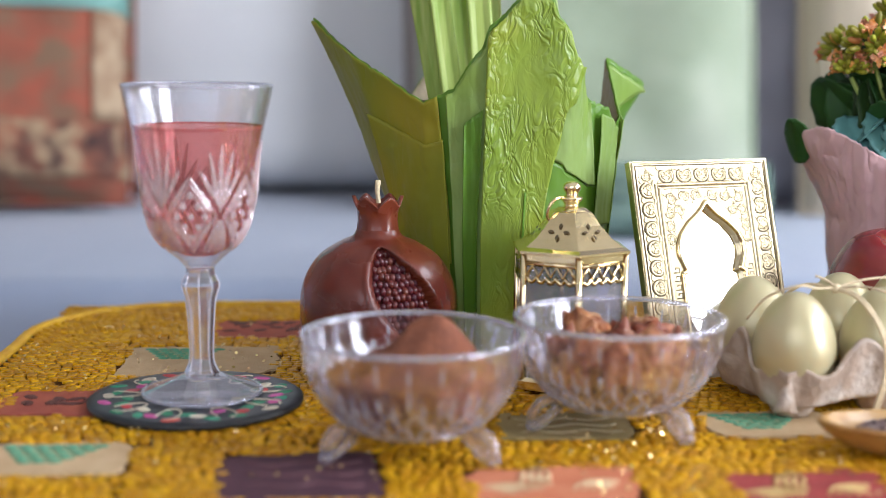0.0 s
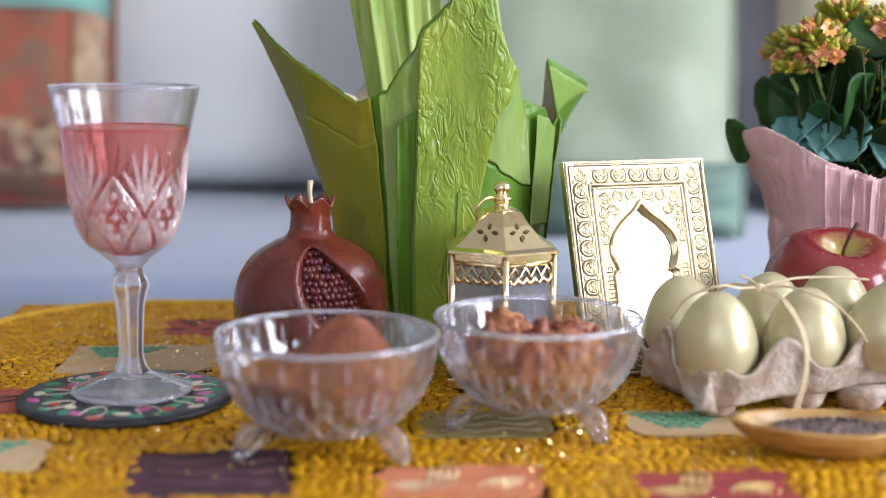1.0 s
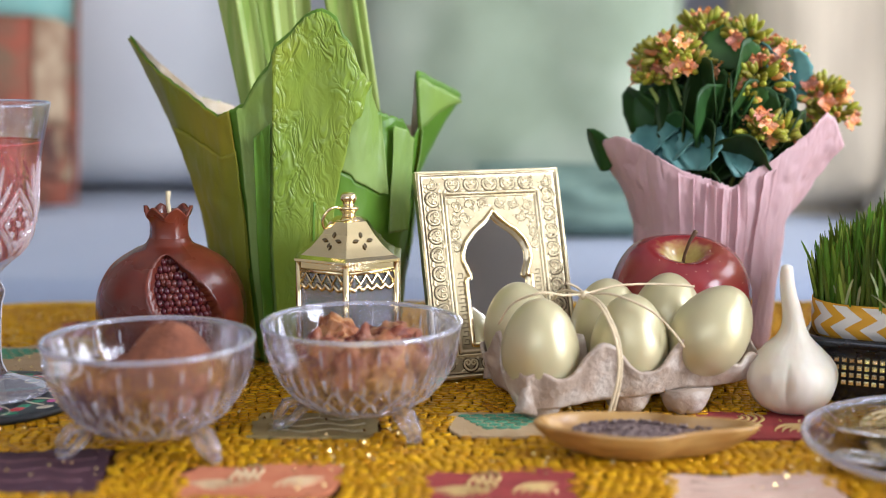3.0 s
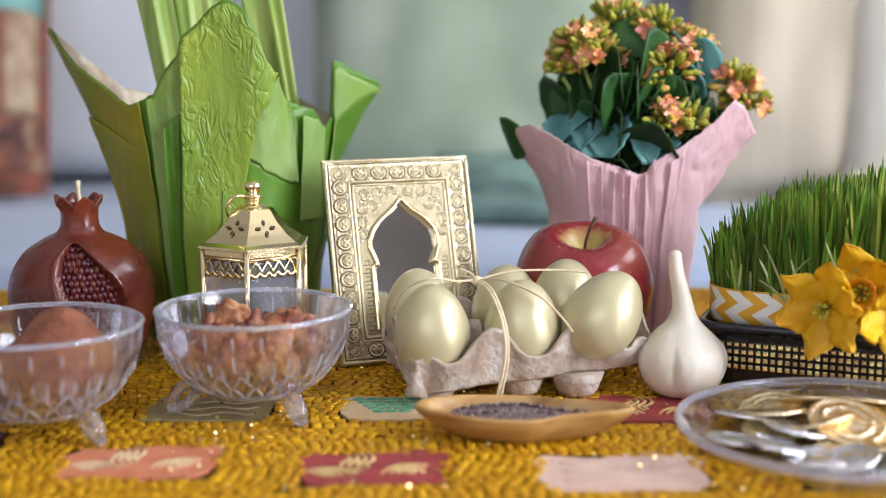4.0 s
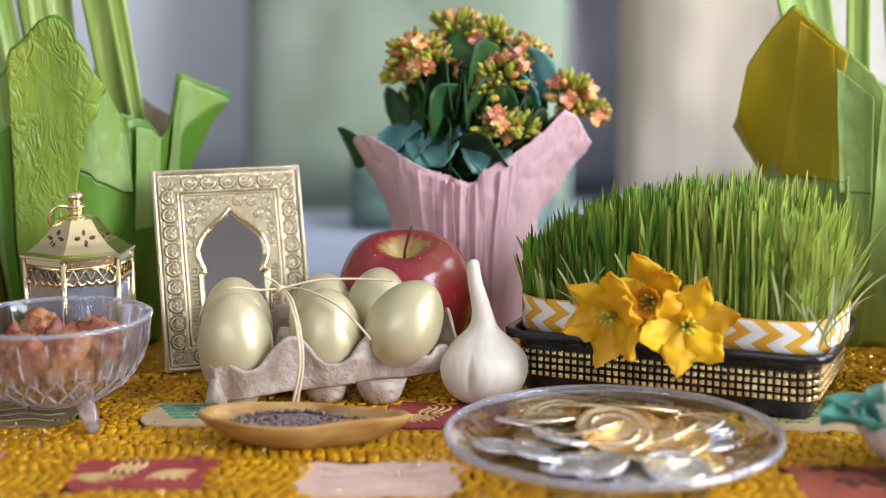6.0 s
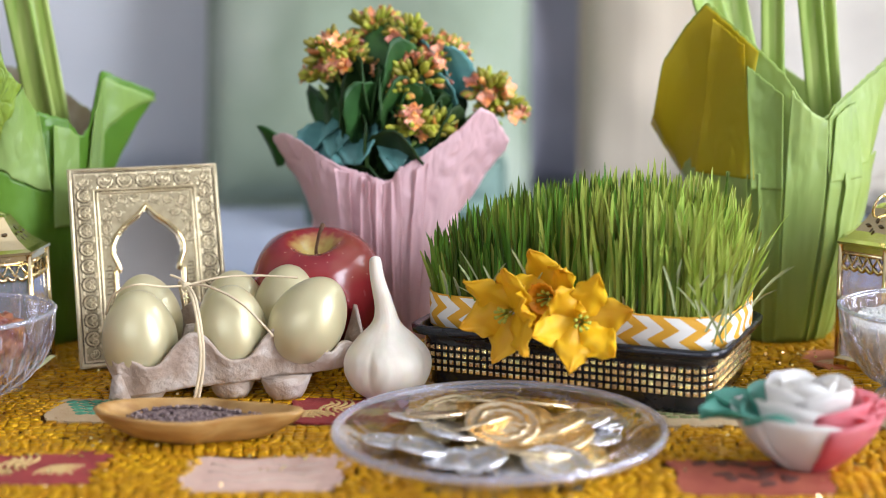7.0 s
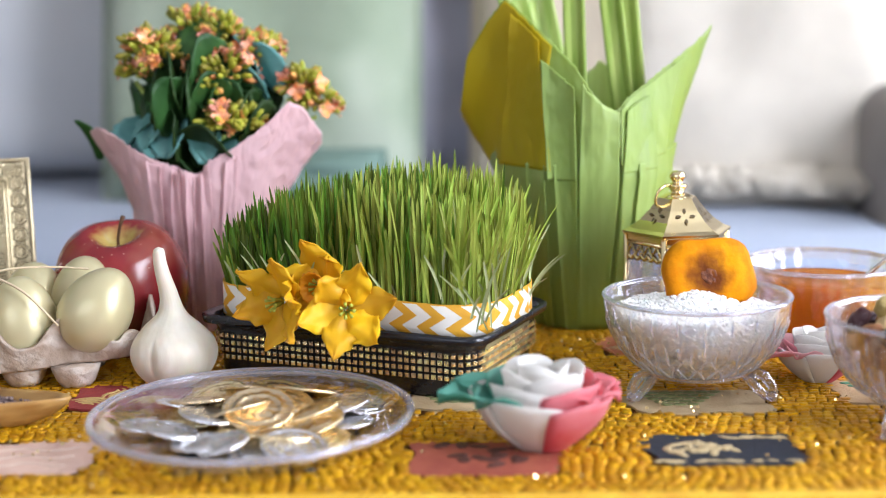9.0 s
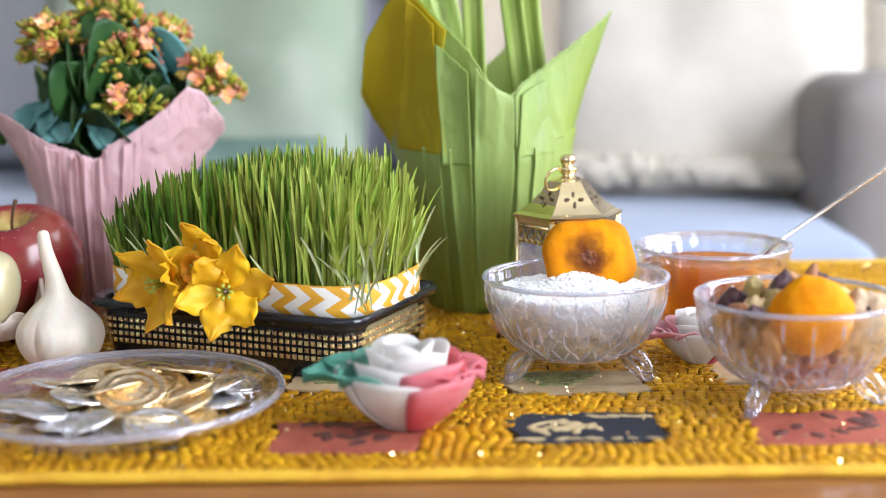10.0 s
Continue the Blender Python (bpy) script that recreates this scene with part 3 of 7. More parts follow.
cloth = thing("tablecloth", "mustard gold patchwork tablecloth with dark netted stitches and sequins", "tablecloth", pose(0, 0, 0))
outline = rounded_rect(CX0, CY0, CX1, CY1, 0.11, 10)
bm = bmesh.new()
bm.faces.new([bm.verts.new((x, y, -0.0022)) for x, y in outline])
r_ = bmesh.ops.extrude_face_region(bm, geom=bm.faces[:])
bmesh.ops.translate(bm, vec=(0, 0, 0.0012), verts=[e for e in r_["geom"] if isinstance(e, bmesh.types.BMVert)])
bmesh.ops.recalc_face_normals(bm, faces=bm.faces[:])
part("ground_cloth", bm, CLOTH, cloth, smooth=False)
loop = []
for i in range(len(outline)):
    a, b = Vector((*outline[i], 0)), Vector((*outline[(i + 1) % len(outline)], 0))
    n_ = max(1, int((b - a).length / 0.012))
    loop += [a.lerp(b, k / n_) for k in range(n_)]
loop = [(p.x + 0.0012 * nz(p.x * 40, p.y * 40), p.y + 0.0015 * nz(p.x * 30, p.y * 30, 3), 0.0002) for p in loop]
v, f = tube(loop, 0.0042, 7, True)
piece("hem", mesh_of("hem", [(x, y, z * 0.75) for x, y, z in v], f, PIPING), cloth, label="bright yellow rolled hem")

# patches of the patchwork
PATCH = {}
for nm, c1, c2 in (("cream", (0.58, 0.42, 0.24), (0.50, 0.34, 0.18)), ("purple", (0.09, 0.035, 0.05), (0.06, 0.02, 0.035)),
                       ("coral", (0.60, 0.22, 0.11), (0.52, 0.15, 0.07)), ("crimson", (0.36, 0.05, 0.045), (0.25, 0.03, 0.03)),
                       ("blush", (0.66, 0.46, 0.36), (0.58, 0.37, 0.29)), ("brick", (0.42, 0.11, 0.06), (0.30, 0.06, 0.04)),
                       ("navy", (0.018, 0.022, 0.035), (0.012, 0.014, 0.02)), ("beige", (0.50, 0.38, 0.22), (0.42, 0.30, 0.16)),
                       ("olive", (0.36, 0.27, 0.11), (0.28, 0.20, 0.08))):
    PATCH[nm] = mat(nm + "_patch_cloth", c1, 0.75, col2=c2, scale=60, bump=0.5, bscale=500)
patches = [(-0.175, -0.007, 0.075, 0.055, "cream"), (-0.053, -0.035, 0.078, 0.072, "purple"), (0.065, -0.052, 0.082, 0.052, "coral"), (0.184, -0.062, 0.075, 0.052, "crimson"),
           (0.309, -0.070, 0.082, 0.056, "blush"), (0.432, -0.072, 0.08, 0.056, "navy"), (0.557, -0.075, 0.082, 0.056, "brick"), (0.684, -0.064, 0.084, 0.054, "navy"),
           (0.812, -0.068, 0.084, 0.06, "brick"), (-0.13, 0.202, 0.10, 0.082, "cream"), (0.085, 0.045, 0.075, 0.052, "olive"), (0.197, 0.045, 0.075, 0.052, "cream"),
           (0.34, 0.042, 0.07, 0.055, "crimson"), (0.545, 0.034, 0.07, 0.05, "beige"), (0.684, 0.024, 0.086, 0.052, "beige"), (0.81, 0.04, 0.08, 0.055, "cream"),
           (-0.092, 0.30, 0.075, 0.06, "brick"), (0.04, 0.30, 0.075, 0.06, "olive"), (-0.19, 0.10, 0.075, 0.055, "brick"), (0.26, 0.17, 0.08, 0.055, "crimson"),
           (0.79, 0.155, 0.08, 0.055, "crimson"), (0.68, 0.16, 0.08, 0.055, "coral"), (0.94, -0.06, 0.08, 0.055, "olive"), (0.94, 0.05, 0.08, 0.055, "coral")]
FIGURE = {"cream": (0.10, 0.34, 0.20), "purple": (0.16, 0.07, 0.08), "coral": (0.66, 0.46, 0.26), "crimson": (0.62, 0.42, 0.16), "blush": (0.66, 0.50, 0.40), "brick": (0.12, 0.04, 0.03), "navy": (0.55, 0.42, 0.22), "beige": (0.24, 0.26, 0.10), "olive": (0.46, 0.38, 0.22)}
FIGURE = {k_: mat(k_ + "_figure_thread", c_, 0.7, scale=160, bump=0.6, bscale=700) for k_, c_ in FIGURE.items()}


def figure(kind, w, h, rnd):
    """Embroidered figures of a patch: a scalloped corner, nested arcs or a curled leaf."""
    out = []
    if kind in ("cream", "beige"):
        for k in range(5):
            for i in range(7 - k):
                out.append(moved(ball(0.0042, 7, 5, 1, 0.75, 0.16), pose(-w * 0.36 + 0.0075 * i + 0.003 * k, h * 0.36 - 0.0062 * k, 0)))
    elif kind in ("crimson", "coral"):
        for cx, cy, turn in ((-0.30, -0.30, 0.4), (0.02, 0.05, 2.2), (0.30, -0.22, 1.2), (-0.22, 0.28, 5.2)):
            for r in (0.004, 0.0075, 0.011, 0.0145):
                out.append(tube([(cx * w + r * 1.2 * math.cos(t_), cy * h + r * math.sin(t_), 0) for t_ in [turn + 0.24 * i for i in range(9)]], [0.0005 + 0.0002 * min(i, 8 - i) for i in range(9)], 5))
    elif kind == "navy":
        for k in range(34):
            a = rnd.uniform(0, 6.28)
            r = rnd.uniform(0.001, 0.012)
            out.append(moved(ball(0.0036, 6, 4, 1.4, 0.7, 0.2), pose(-w * 0.16 + 1.5 * r * math.cos(a), -h * 0.02 + r * math.sin(a), 0, 0, 0, rnd.uniform(0, 180))))
        for k in range(26):
            out.append(moved(ball(0.0022, 6, 4, 1.6, 0.6, 0.2), pose(w * rnd.uniform(0.02, 0.42), h * (0.30 + 0.06 * rnd.random()), 0, 0, 0, rnd.uniform(-30, 30))))
            out.append(moved(ball(0.0022, 6, 4, 1.6, 0.6, 0.2), pose(w * rnd.uniform(-0.45, 0.45), -h * (0.36 + 0.06 * rnd.random()), 0, 0, 0, rnd.uniform(-30, 30))))
    elif kind == "brick":
        for k in range(14):
            out.append(moved(ball(0.0046, 7, 4, 1.4, 0.8, 0.12), pose(w * rnd.uniform(-0.4, 0.4), h * rnd.uniform(-0.25, 0.36), 0, 0, 0, rnd.uniform(0, 180))))
    else:
        for k in range(3):
            out.append(tube([(w * (-0.36 + 0.09 * i), h * (-0.22 + 0.22 * k) + 0.003 * math.sin(i * 1.5 + k), 0) for i in range(9)], 0.0007, 5))
    return join(out)


rnd = random.Random(5)
for px_, py_, w_, h_, kind_ in patches:
    rim = rounded_rect(-w_ / 2, -h_ / 2, w_ / 2, h_ / 2, 0.010, 4)
    rim = [(a[0] + (b[0] - a[0]) * i / m, a[1] + (b[1] - a[1]) * i / m) for a, b in zip(rim, rim[1:] + rim[:1]) for m in [max(1, int(math.dist(a, b) / 0.003))] for i in range(m)]
    rim = [(x * (1 + 0.24 * nz(x * 40, y * 40, px_ * 9) + 0.05 * nz(x * 220, y * 220, px_ * 7)), y * (1 + 0.28 * nz(x * 40, y * 40, py_ * 9 + 4) + 0.07 * nz(x * 230, y * 230, py_ * 9))) for x, y in rim]
    bm = bmesh.new()
    face = bm.faces.new([bm.verts.new((x, y, 0)) for x, y in rim])
    r_ = bmesh.ops.extrude_face_region(bm, geom=[face])
    bmesh.ops.translate(bm, vec=(0, 0, 0.0014), verts=[e for e in r_["geom"] if isinstance(e, bmesh.types.BMVert)])
    bmesh.ops.recalc_face_normals(bm, faces=bm.faces[:])
    pt = part("patch", bm, PATCH[kind_], cloth, smooth=False, m=pose(px_, py_, -0.0010, 0, 0, rnd.uniform(-3, 3)))
    v, f = figure(kind_, w_, h_, rnd)
    tagged(piece("embroidery", mesh_of("embroidery", v, f, FIGURE[kind_]), pt, pose(0, 0, 0.0014)), kind="stuff")

# netted gold cells of the cloth
rnd = random.Random(11)
cells_v, cells_f, seq_v, seq_f = [], [], [], []


def in_patch(x, y, grow):
    return any(abs(x - a) < w / 2 + grow and abs(y - b) < h / 2 + grow for a, b, w, h, _ in patches)


row, y = 0, CY0 + 0.008
while y < CY1 - 0.006:
    x = CX0 + 0.008 + (0.0034 if row % 2 else 0)
    step = 0.0066
    while x < CX1 - 0.008:
        step = 0.0066 * (1 + 0.30 * nz(x * 25, y * 25, 2)) * rnd.uniform(0.85, 1.15)
        xx, yy = x + 0.0012 * nz(x * 70, y * 70), y + 0.0024 * nz(x * 38, y * 38, 5)
        if not in_patch(xx, yy, -0.0015 + 0.0045 * nz(xx * 60, yy * 60, 4)) and rnd.random() > 0.012:
            # a bulging loop of gold thread, its far edge tucked under the next row
            o = len(cells_v)
            w_, h_ = step * 0.478 * rnd.uniform(0.93, 1.02), 0.0027 * rnd.uniform(0.88, 1.04)
            top = 0.0006 + 0.0004 * rnd.random()
            tx_, ty_ = rnd.gauss(0, 0.07), rnd.gauss(-0.06, 0.08)
            skew = rnd.uniform(-0.2, 0.2)
            for g, z in ((1.0, -0.001), (0.97, top * 0.75), (0.80, top)):
                for k in range(8):
                    a = math.pi / 4 * (k + 0.5)
                    dx, dy = g * w_ * math.copysign(abs(math.cos(a)) ** 0.45, math.cos(a)), g * h_ * math.copysign(abs(math.sin(a)) ** 0.55, math.sin(a))
                    dx += skew * dy
                    dy -= 0.0009 * (1 - (dx / w_) ** 2)
                    cells_v.append((xx + dx * (1 + rnd.uniform(-0.03, 0.03)), yy + dy * (1 + rnd.uniform(-0.03, 0.03)), z + (dx * tx_ + dy * ty_) * (z > 0)))
            cells_v.append((xx, yy - 0.0006, top * 1.06))
            for k in range(8):
                k2 = (k + 1) % 8
                cells_f.append((o + k, o + k2, o + 8 + k2, o + 8 + k))
                cells_f.append((o + 8 + k, o + 8 + k2, o + 16 + k2, o + 16 + k))
                cells_f.append((o + 16 + k, o + 16 + k2, o + 24))
        # sequins and foil flecks lie in drifts
        if rnd.random() < 0.05 + 0.55 * max(0, nz(x * 14, y * 14, 9)):
            o = len(seq_v)
            c_ = Vector((xx + rnd.uniform(-0.003, 0.003), yy + rnd.uniform(-0.002, 0.002), 0.0024))
            t_ = pose(0, 0, 0, rnd.uniform(-20, 60), rnd.uniform(-45, 45), 0)
            rr = rnd.uniform(0.0006, 0.0012)
            for k in range(6):
                seq_v.append(c_ + t_ @ Vector((rr * math.cos(k * math.pi / 3), rr * math.sin(k * math.pi / 3), 0)))
            seq_f.append(tuple(range(o, o + 6)))
        x += step
    y += 0.0058
    row += 1
ob = piece("stitched_cell", mesh_of("stitched_cell", cells_v, cells_f, STITCH), cloth)
tagged(ob, "small gold woven cells", "", "", "stuff")
ob = piece("sequin", mesh_of("sequin", seq_v, seq_f, SEQUIN), cloth)
tagged(ob, "glinting sequins", "", "", "stuff")

# ---- glass bowls ----


SQUAT = Matrix.Diagonal((1, 1, 0.925, 1))


def make_bowl():
    outer = smooth_profile([(0.0001, 0.0135), (0.022, 0.0138), (0.036, 0.020), (0.047, 0.033), (0.0532, 0.048), (0.0560, 0.064)], 7)
    def relief(a, i, r, z):
        if z > 0.056 or z < 0.015 or r < 0.02:
            return r, z
        k = min(1.0, (0.056 - z) / 0.006, (z - 0.015) / 0.006)
        return r + k * (0.0010 * abs(math.cos(11 * a)) + 0.0004 * math.cos(44 * a + 90 * z)), z
    n_out = len(outer)
    inner = [(max(0.0001, r - 0.0030 - 0.0030 * max(0, 1 - z / 0.060)), z + (0.0050 if z < 0.03 else 0.001)) for r, z in outer][::-1]
    inner[0] = (0.0528, 0.0640)
    prof = outer + [(0.0557, 0.0650), (0.0545, 0.0652)] + inner
    v, f = lathe(prof, 176, lambda a, i, r, z: relief(a, i, r, z) if i < n_out else (r, z))
    me = mesh_of("bowl_glass", v, f, GLASS)
    for p_ in me.polygons:
        if 0.0165 < p_.center.z < 0.0555 and p_.index < (n_out - 1) * 176:
            p_.use_smooth = False
    return me


def profile_r(pts, z):
    pts = sorted((q[1], q[0]) for q in pts)
    for (z0, r0), (z1, r1) in zip(pts, pts[1:]):
        if z0 <= z <= z1 and z1 > z0:
            return r0 + (r1 - r0) * (z - z0) / (z1 - z0)
    return pts[-1][1] if z > pts[-1][0] else pts[0][1]


def lens_stroke(pts, w):
    """A cut line that swells in the middle and thins out at both ends."""
    n = len(pts) - 1
    return tube(pts, [w * (0.25 + 0.75 * math.sin(math.pi * (0.06 + 0.88 * i / n))) for i in range(n + 1)], 6)


BOWL_OUT = smooth_profile([(0.022, 0.0138), (0.036, 0.020), (0.047, 0.033), (0.0532, 0.048), (0.0560, 0.064)], 7)


def bowl_ridges():
    """Long pointed teeth pressed round the lower half, in two staggered rows, and a foot ring; also pale strokes that
    paint glints on them.
    """
    out = []
    for z, n, hz, off, up in ((0.0255, 22, 0.0085, 0.0, 0.0016), (0.0370, 22, 0.0105, 0.5, 0.0013), (0.0185, 22, 0.0030, 0.5, 0.0010)):
        for k in range(n):
            a = 2 * math.pi * (k + off) / n
            ha = 0.44 * 2 * math.pi / n
            q = [((profile_r(BOWL_OUT, zz) + u_) * math.cos(aa), (profile_r(BOWL_OUT, zz) + u_) * math.sin(aa), zz)
                 for aa, zz, u_ in ((a, z - hz, 0.0), (a + ha, z, 0.0), (a, z + hz, 0.0), (a - ha, z, 0.0), (a, z - 0.1 * hz, up))]
            out.append((q, [(0, 1, 4), (1, 2, 4), (2, 3, 4), (3, 0, 4)]))
    lines, rl = [], random.Random(6)
    for k in range(22):
        for off, z0, z1, w in ((0.0, 0.0172, 0.0262, 0.0007), (0.5, 0.0250, 0.0345, 0.0005)):
            for sgn in (-1, 1):
                a = 2 * math.pi * (k + off) / 22
                top_ = z1 + rl.uniform(-0.0015, 0.0015)
                lines.append(lens_stroke([((profile_r(BOWL_OUT, z) + 0.0008) * math.cos(a + sgn * 0.125 * (1 - q) ** 0.7), (profile_r(BOWL_OUT, z) + 0.0008) * math.sin(a + sgn * 0.125 * (1 - q) ** 0.7), z)
                                          for q in [i / 7 for i in range(8)] for z in [z0 + (top_ - z0) * q]], w * rl.uniform(0.6, 1.2)))
        a = 2 * math.pi * (k + 0.25) / 22
        for off in (0.0, 0.5):
            z0 = rl.uniform(0.028, 0.038)
            lines.append(lens_stroke([((profile_r(BOWL_OUT, z) + 0.0006) * math.cos(a + off * 0.28), (profile_r(BOWL_OUT, z) + 0.0006) * math.sin(a + off * 0.28), z) for z in [z0 + rl.uniform(0.008, 0.014) * i / 5 for i in range(6)]], rl.uniform(0.0004, 0.0009)))
        z0, z1 = 0.0505 + rl.uniform(-0.002, 0.001), 0.0605 + rl.uniform(-0.002, 0.001)
        lines.append(lens_stroke([((profile_r(BOWL_OUT, z) - 0.0003) * math.cos(a), (profile_r(BOWL_OUT, z) - 0.0003) * math.sin(a), z) for z in [z0 + (z1 - z0) * i / 5 for i in range(6)]], 0.0006))
    ring_ = [(0.0302 * math.cos(2 * math.pi * k / 60), 0.0302 * math.sin(2 * math.pi * k / 60), 0.0160) for k in range(60)]
    out.append(tube(ring_, 0.0015, 6, True))
    return join(out), join(lines)


BOWL_MESH = make_bowl()
CUT_FACETS, GLINT_LINES = bowl_ridges()
CUT_MESH = mesh_of("cut_pattern", *CUT_FACETS, GLASS_CUT, False)
GLINT_MESH = mesh_of("edge_glint", *GLINT_LINES, GLASS_GLINT)
RIM_MESH = mesh_of("rim", *tube([(0.0551 * math.cos(2 * math.pi * k / 72), 0.0551 * math.sin(2 * math.pi * k / 72), 0.0650) for k in range(72)], 0.0016, 8, True), GLASS_RIM)
fv, ff = join([tube([(0.036, 0, 0.0185), (0.043, 0, 0.0165), (0.0475, 0, 0.010), (0.0480, 0, 0.0035), (0.0445, 0, 0.0030), (0.039, 0, 0.0070), (0.032, 0, 0.0150)],
                    [0.0036, 0.0034, 0.0030, 0.0030, 0.0030, 0.0030, 0.0034], 8),
               moved(ball(0.0036, 10, 6), pose(0.0475, 0, 0.0036))])
FOOT_MESH = mesh_of("foot", fv, ff, GLASS_FOOT)


def bowl(label, x, y, turn):
    b = thing("glass_bowl", label, "bowl", pose(x, y, 0.0006) @ SQUAT, "footed glass bowls")
    piece("bowl_body", BOWL_MESH, b)
    piece("rim", RIM_MESH, b)
    piece("cut_pattern", CUT_MESH, b, label="pressed pointed facets")
    piece("edge_glint", GLINT_MESH, b, label="milky strokes painting glints on the pressed facets")
    for k in range(3):
        piece("foot", FOOT_MESH, b, pose(0, 0, 0, 0, 0, 90 + 120 * k + turn))
    return b


def inner_r(z):
    """Inside radius of the bowl at height z."""
    pts = [(0.0205, 0.016), (0.026, 0.027), (0.034, 0.0390), (0.048, 0.0468), (0.064, 0.0506)]
    for (z0, r0), (z1, r1) in zip(pts, pts[1:]):
        if z <= z1:
            return r0 + (r1 - r0) * max(0, z - z0) / (z1 - z0)
    return 0.0524


def fill(top, peak, px0, py0, bumpy, level_noise, seed):
    """A heap in the bowl: skirt inside the glass and a mounded top."""
    prof = [(0.0001, 0.0198), (0.014, 0.0200)] + [(inner_r(0.020 + (top - 0.020) * i / 8) - 0.0006, 0.020 + (top - 0.020) * i / 8) for i in range(1, 9)]
    n0 = len(prof)
    R_ = prof[-1][0]
    prof += [(R_ * (1 - i / 14), top) for i in range(1, 14)] + [(0.0001, top)]
    def w(a, i, r, z):
        if i < n0:
            return r, z
        x, y = r * math.cos(a), r * math.sin(a)
        e = max(0.0, 1 - r / R_)
        d2 = ((x - px0) ** 2 + (y - py0) ** 2) / (0.022 ** 2)
        return r, z + peak * math.exp(-d2) * min(1, e * 4) + level_noise * nz(x * bumpy, y * bumpy, seed) * min(1, e * 6)
    return lathe(prof, 72, w)


b1 = bowl("clear footed glass bowl holding brown ground spice", 0.0, 0.0, -6)
b2 = bowl("clear footed glass bowl of wrinkled reddish oleaster fruit", 0.111, 0.042, -20)
b3 = bowl("clear footed glass bowl heaped with white grains", 0.686, 0.044, 0)
b4 = bowl("clear footed glass bowl of mixed nuts and dried fruit", 0.803, -0.022, 18)

v, f = fill(0.044, 0.033, 0.010, 0.006, 70, 0.007, 1.0)
piece("ground_spice", mesh_of("ground_spice", v, f, CINNAMON), None, pose(0, 0, 0.0006) @ SQUAT)
tagged(bpy.data.objects["ground_spice"], "mound of fine reddish-brown ground spice in the bowl", "spice")

rnd = random.Random(3)


def lump(r, seed, sx=1.0, sy=0.8, sz=0.7, amp=0.22, n=3.0, segs=18, rings=12):
    v, f = ball(r, segs, rings, sx, sy, sz)
    out = []
    for x, y, z in v:
        d = Vector((x, y, z))
        k = 1 + amp * nz(x / r * n * 0.5 + seed, y / r * n * 0.5, z / r * n * 0.5) + amp * 0.4 * nz(x / r * n * 1.7 + seed, y / r * n * 1.7, z / r * n * 1.7)
        out.append(d * k)
    return out, f


OLE = [mesh_of("oleaster", *lump(0.0125, 3.7 * k, 1.15, 0.85, 0.8, 0.5, 5.2, 24, 16), SENJED) for k in range(4)]
spots = []
for layer, (z, n_, R_) in enumerate(((0.031, 5, 0.016), (0.030, 1, 0.0), (0.042, 8, 0.028), (0.042, 3, 0.010), (0.051, 4, 0.025), (0.048, 1, 0.004))):
    for k in range(n_):
        a = 2 * math.pi * (k + 0.35 * layer) / n_ + rnd.uniform(-0.15, 0.15)
        spots.append((0.111 + R_ * math.cos(a), 0.042 + R_ * math.sin(a), z + rnd.uniform(-0.002, 0.002)))
for k, (x, y, z) in enumerate(spots):
    ob = piece("oleaster", OLE[k % 4], None, pose(x, y, z * 0.925, rnd.uniform(0, 360), rnd.uniform(0, 360), rnd.uniform(0, 360)))
    tagged(ob, "wrinkled reddish-brown dried oleaster fruit in the bowl", "dried fruit", "oleaster fruit in the bowl")

v, f = fill(0.0555, 0.010, 0.0, 0.006, 200, 0.003, 2.0)
grains = [(v, f)]
rnd = random.Random(8)
for k in range(1300):
    r_, a = 0.0475 * math.sqrt(rnd.random()), rnd.uniform(0, 2 * math.pi)
    x, y = r_ * math.cos(a), r_ * math.sin(a)
    z = 0.0555 + 0.010 * math.exp(-(x * x + (y - 0.006) ** 2) / 0.022 ** 2) * min(1, (1 - r_ / 0.048) * 4)
    g = ball(0.0011, 5, 4, 1, 1, 2.0)
    grains.append(moved(g, pose(x, y, z + 0.0004, rnd.uniform(40, 140), 0, rnd.uniform(0, 360))))
for k in range(1500):
    z, a = rnd.uniform(0.021, 0.056), rnd.uniform(0, 2 * math.pi)
    r_ = inner_r(z) - 0.0009
    grains.append(moved(ball(0.0011, 5, 4, 1, 1, 1.9), pose(r_ * math.cos(a), r_ * math.sin(a), z, rnd.uniform(30, 150), 0, math.degrees(a) + rnd.uniform(-30, 30))))
v, f = join(grains)
tagged(piece("white_grains", mesh_of("white_grains", v, f, RICE), None, pose(0.686, 0.044, 0.0006) @ SQUAT), "heap of coarse white grains in the bowl", "grains", kind="stuff")

# slice of dried fruit standing in the grains
sl = thing("fruit_slice", "thick dried orange fruit slice stuck upright in white grains", "dried fruit", pose(0.694, 0.058, 0.0695, -14, -10, 6))


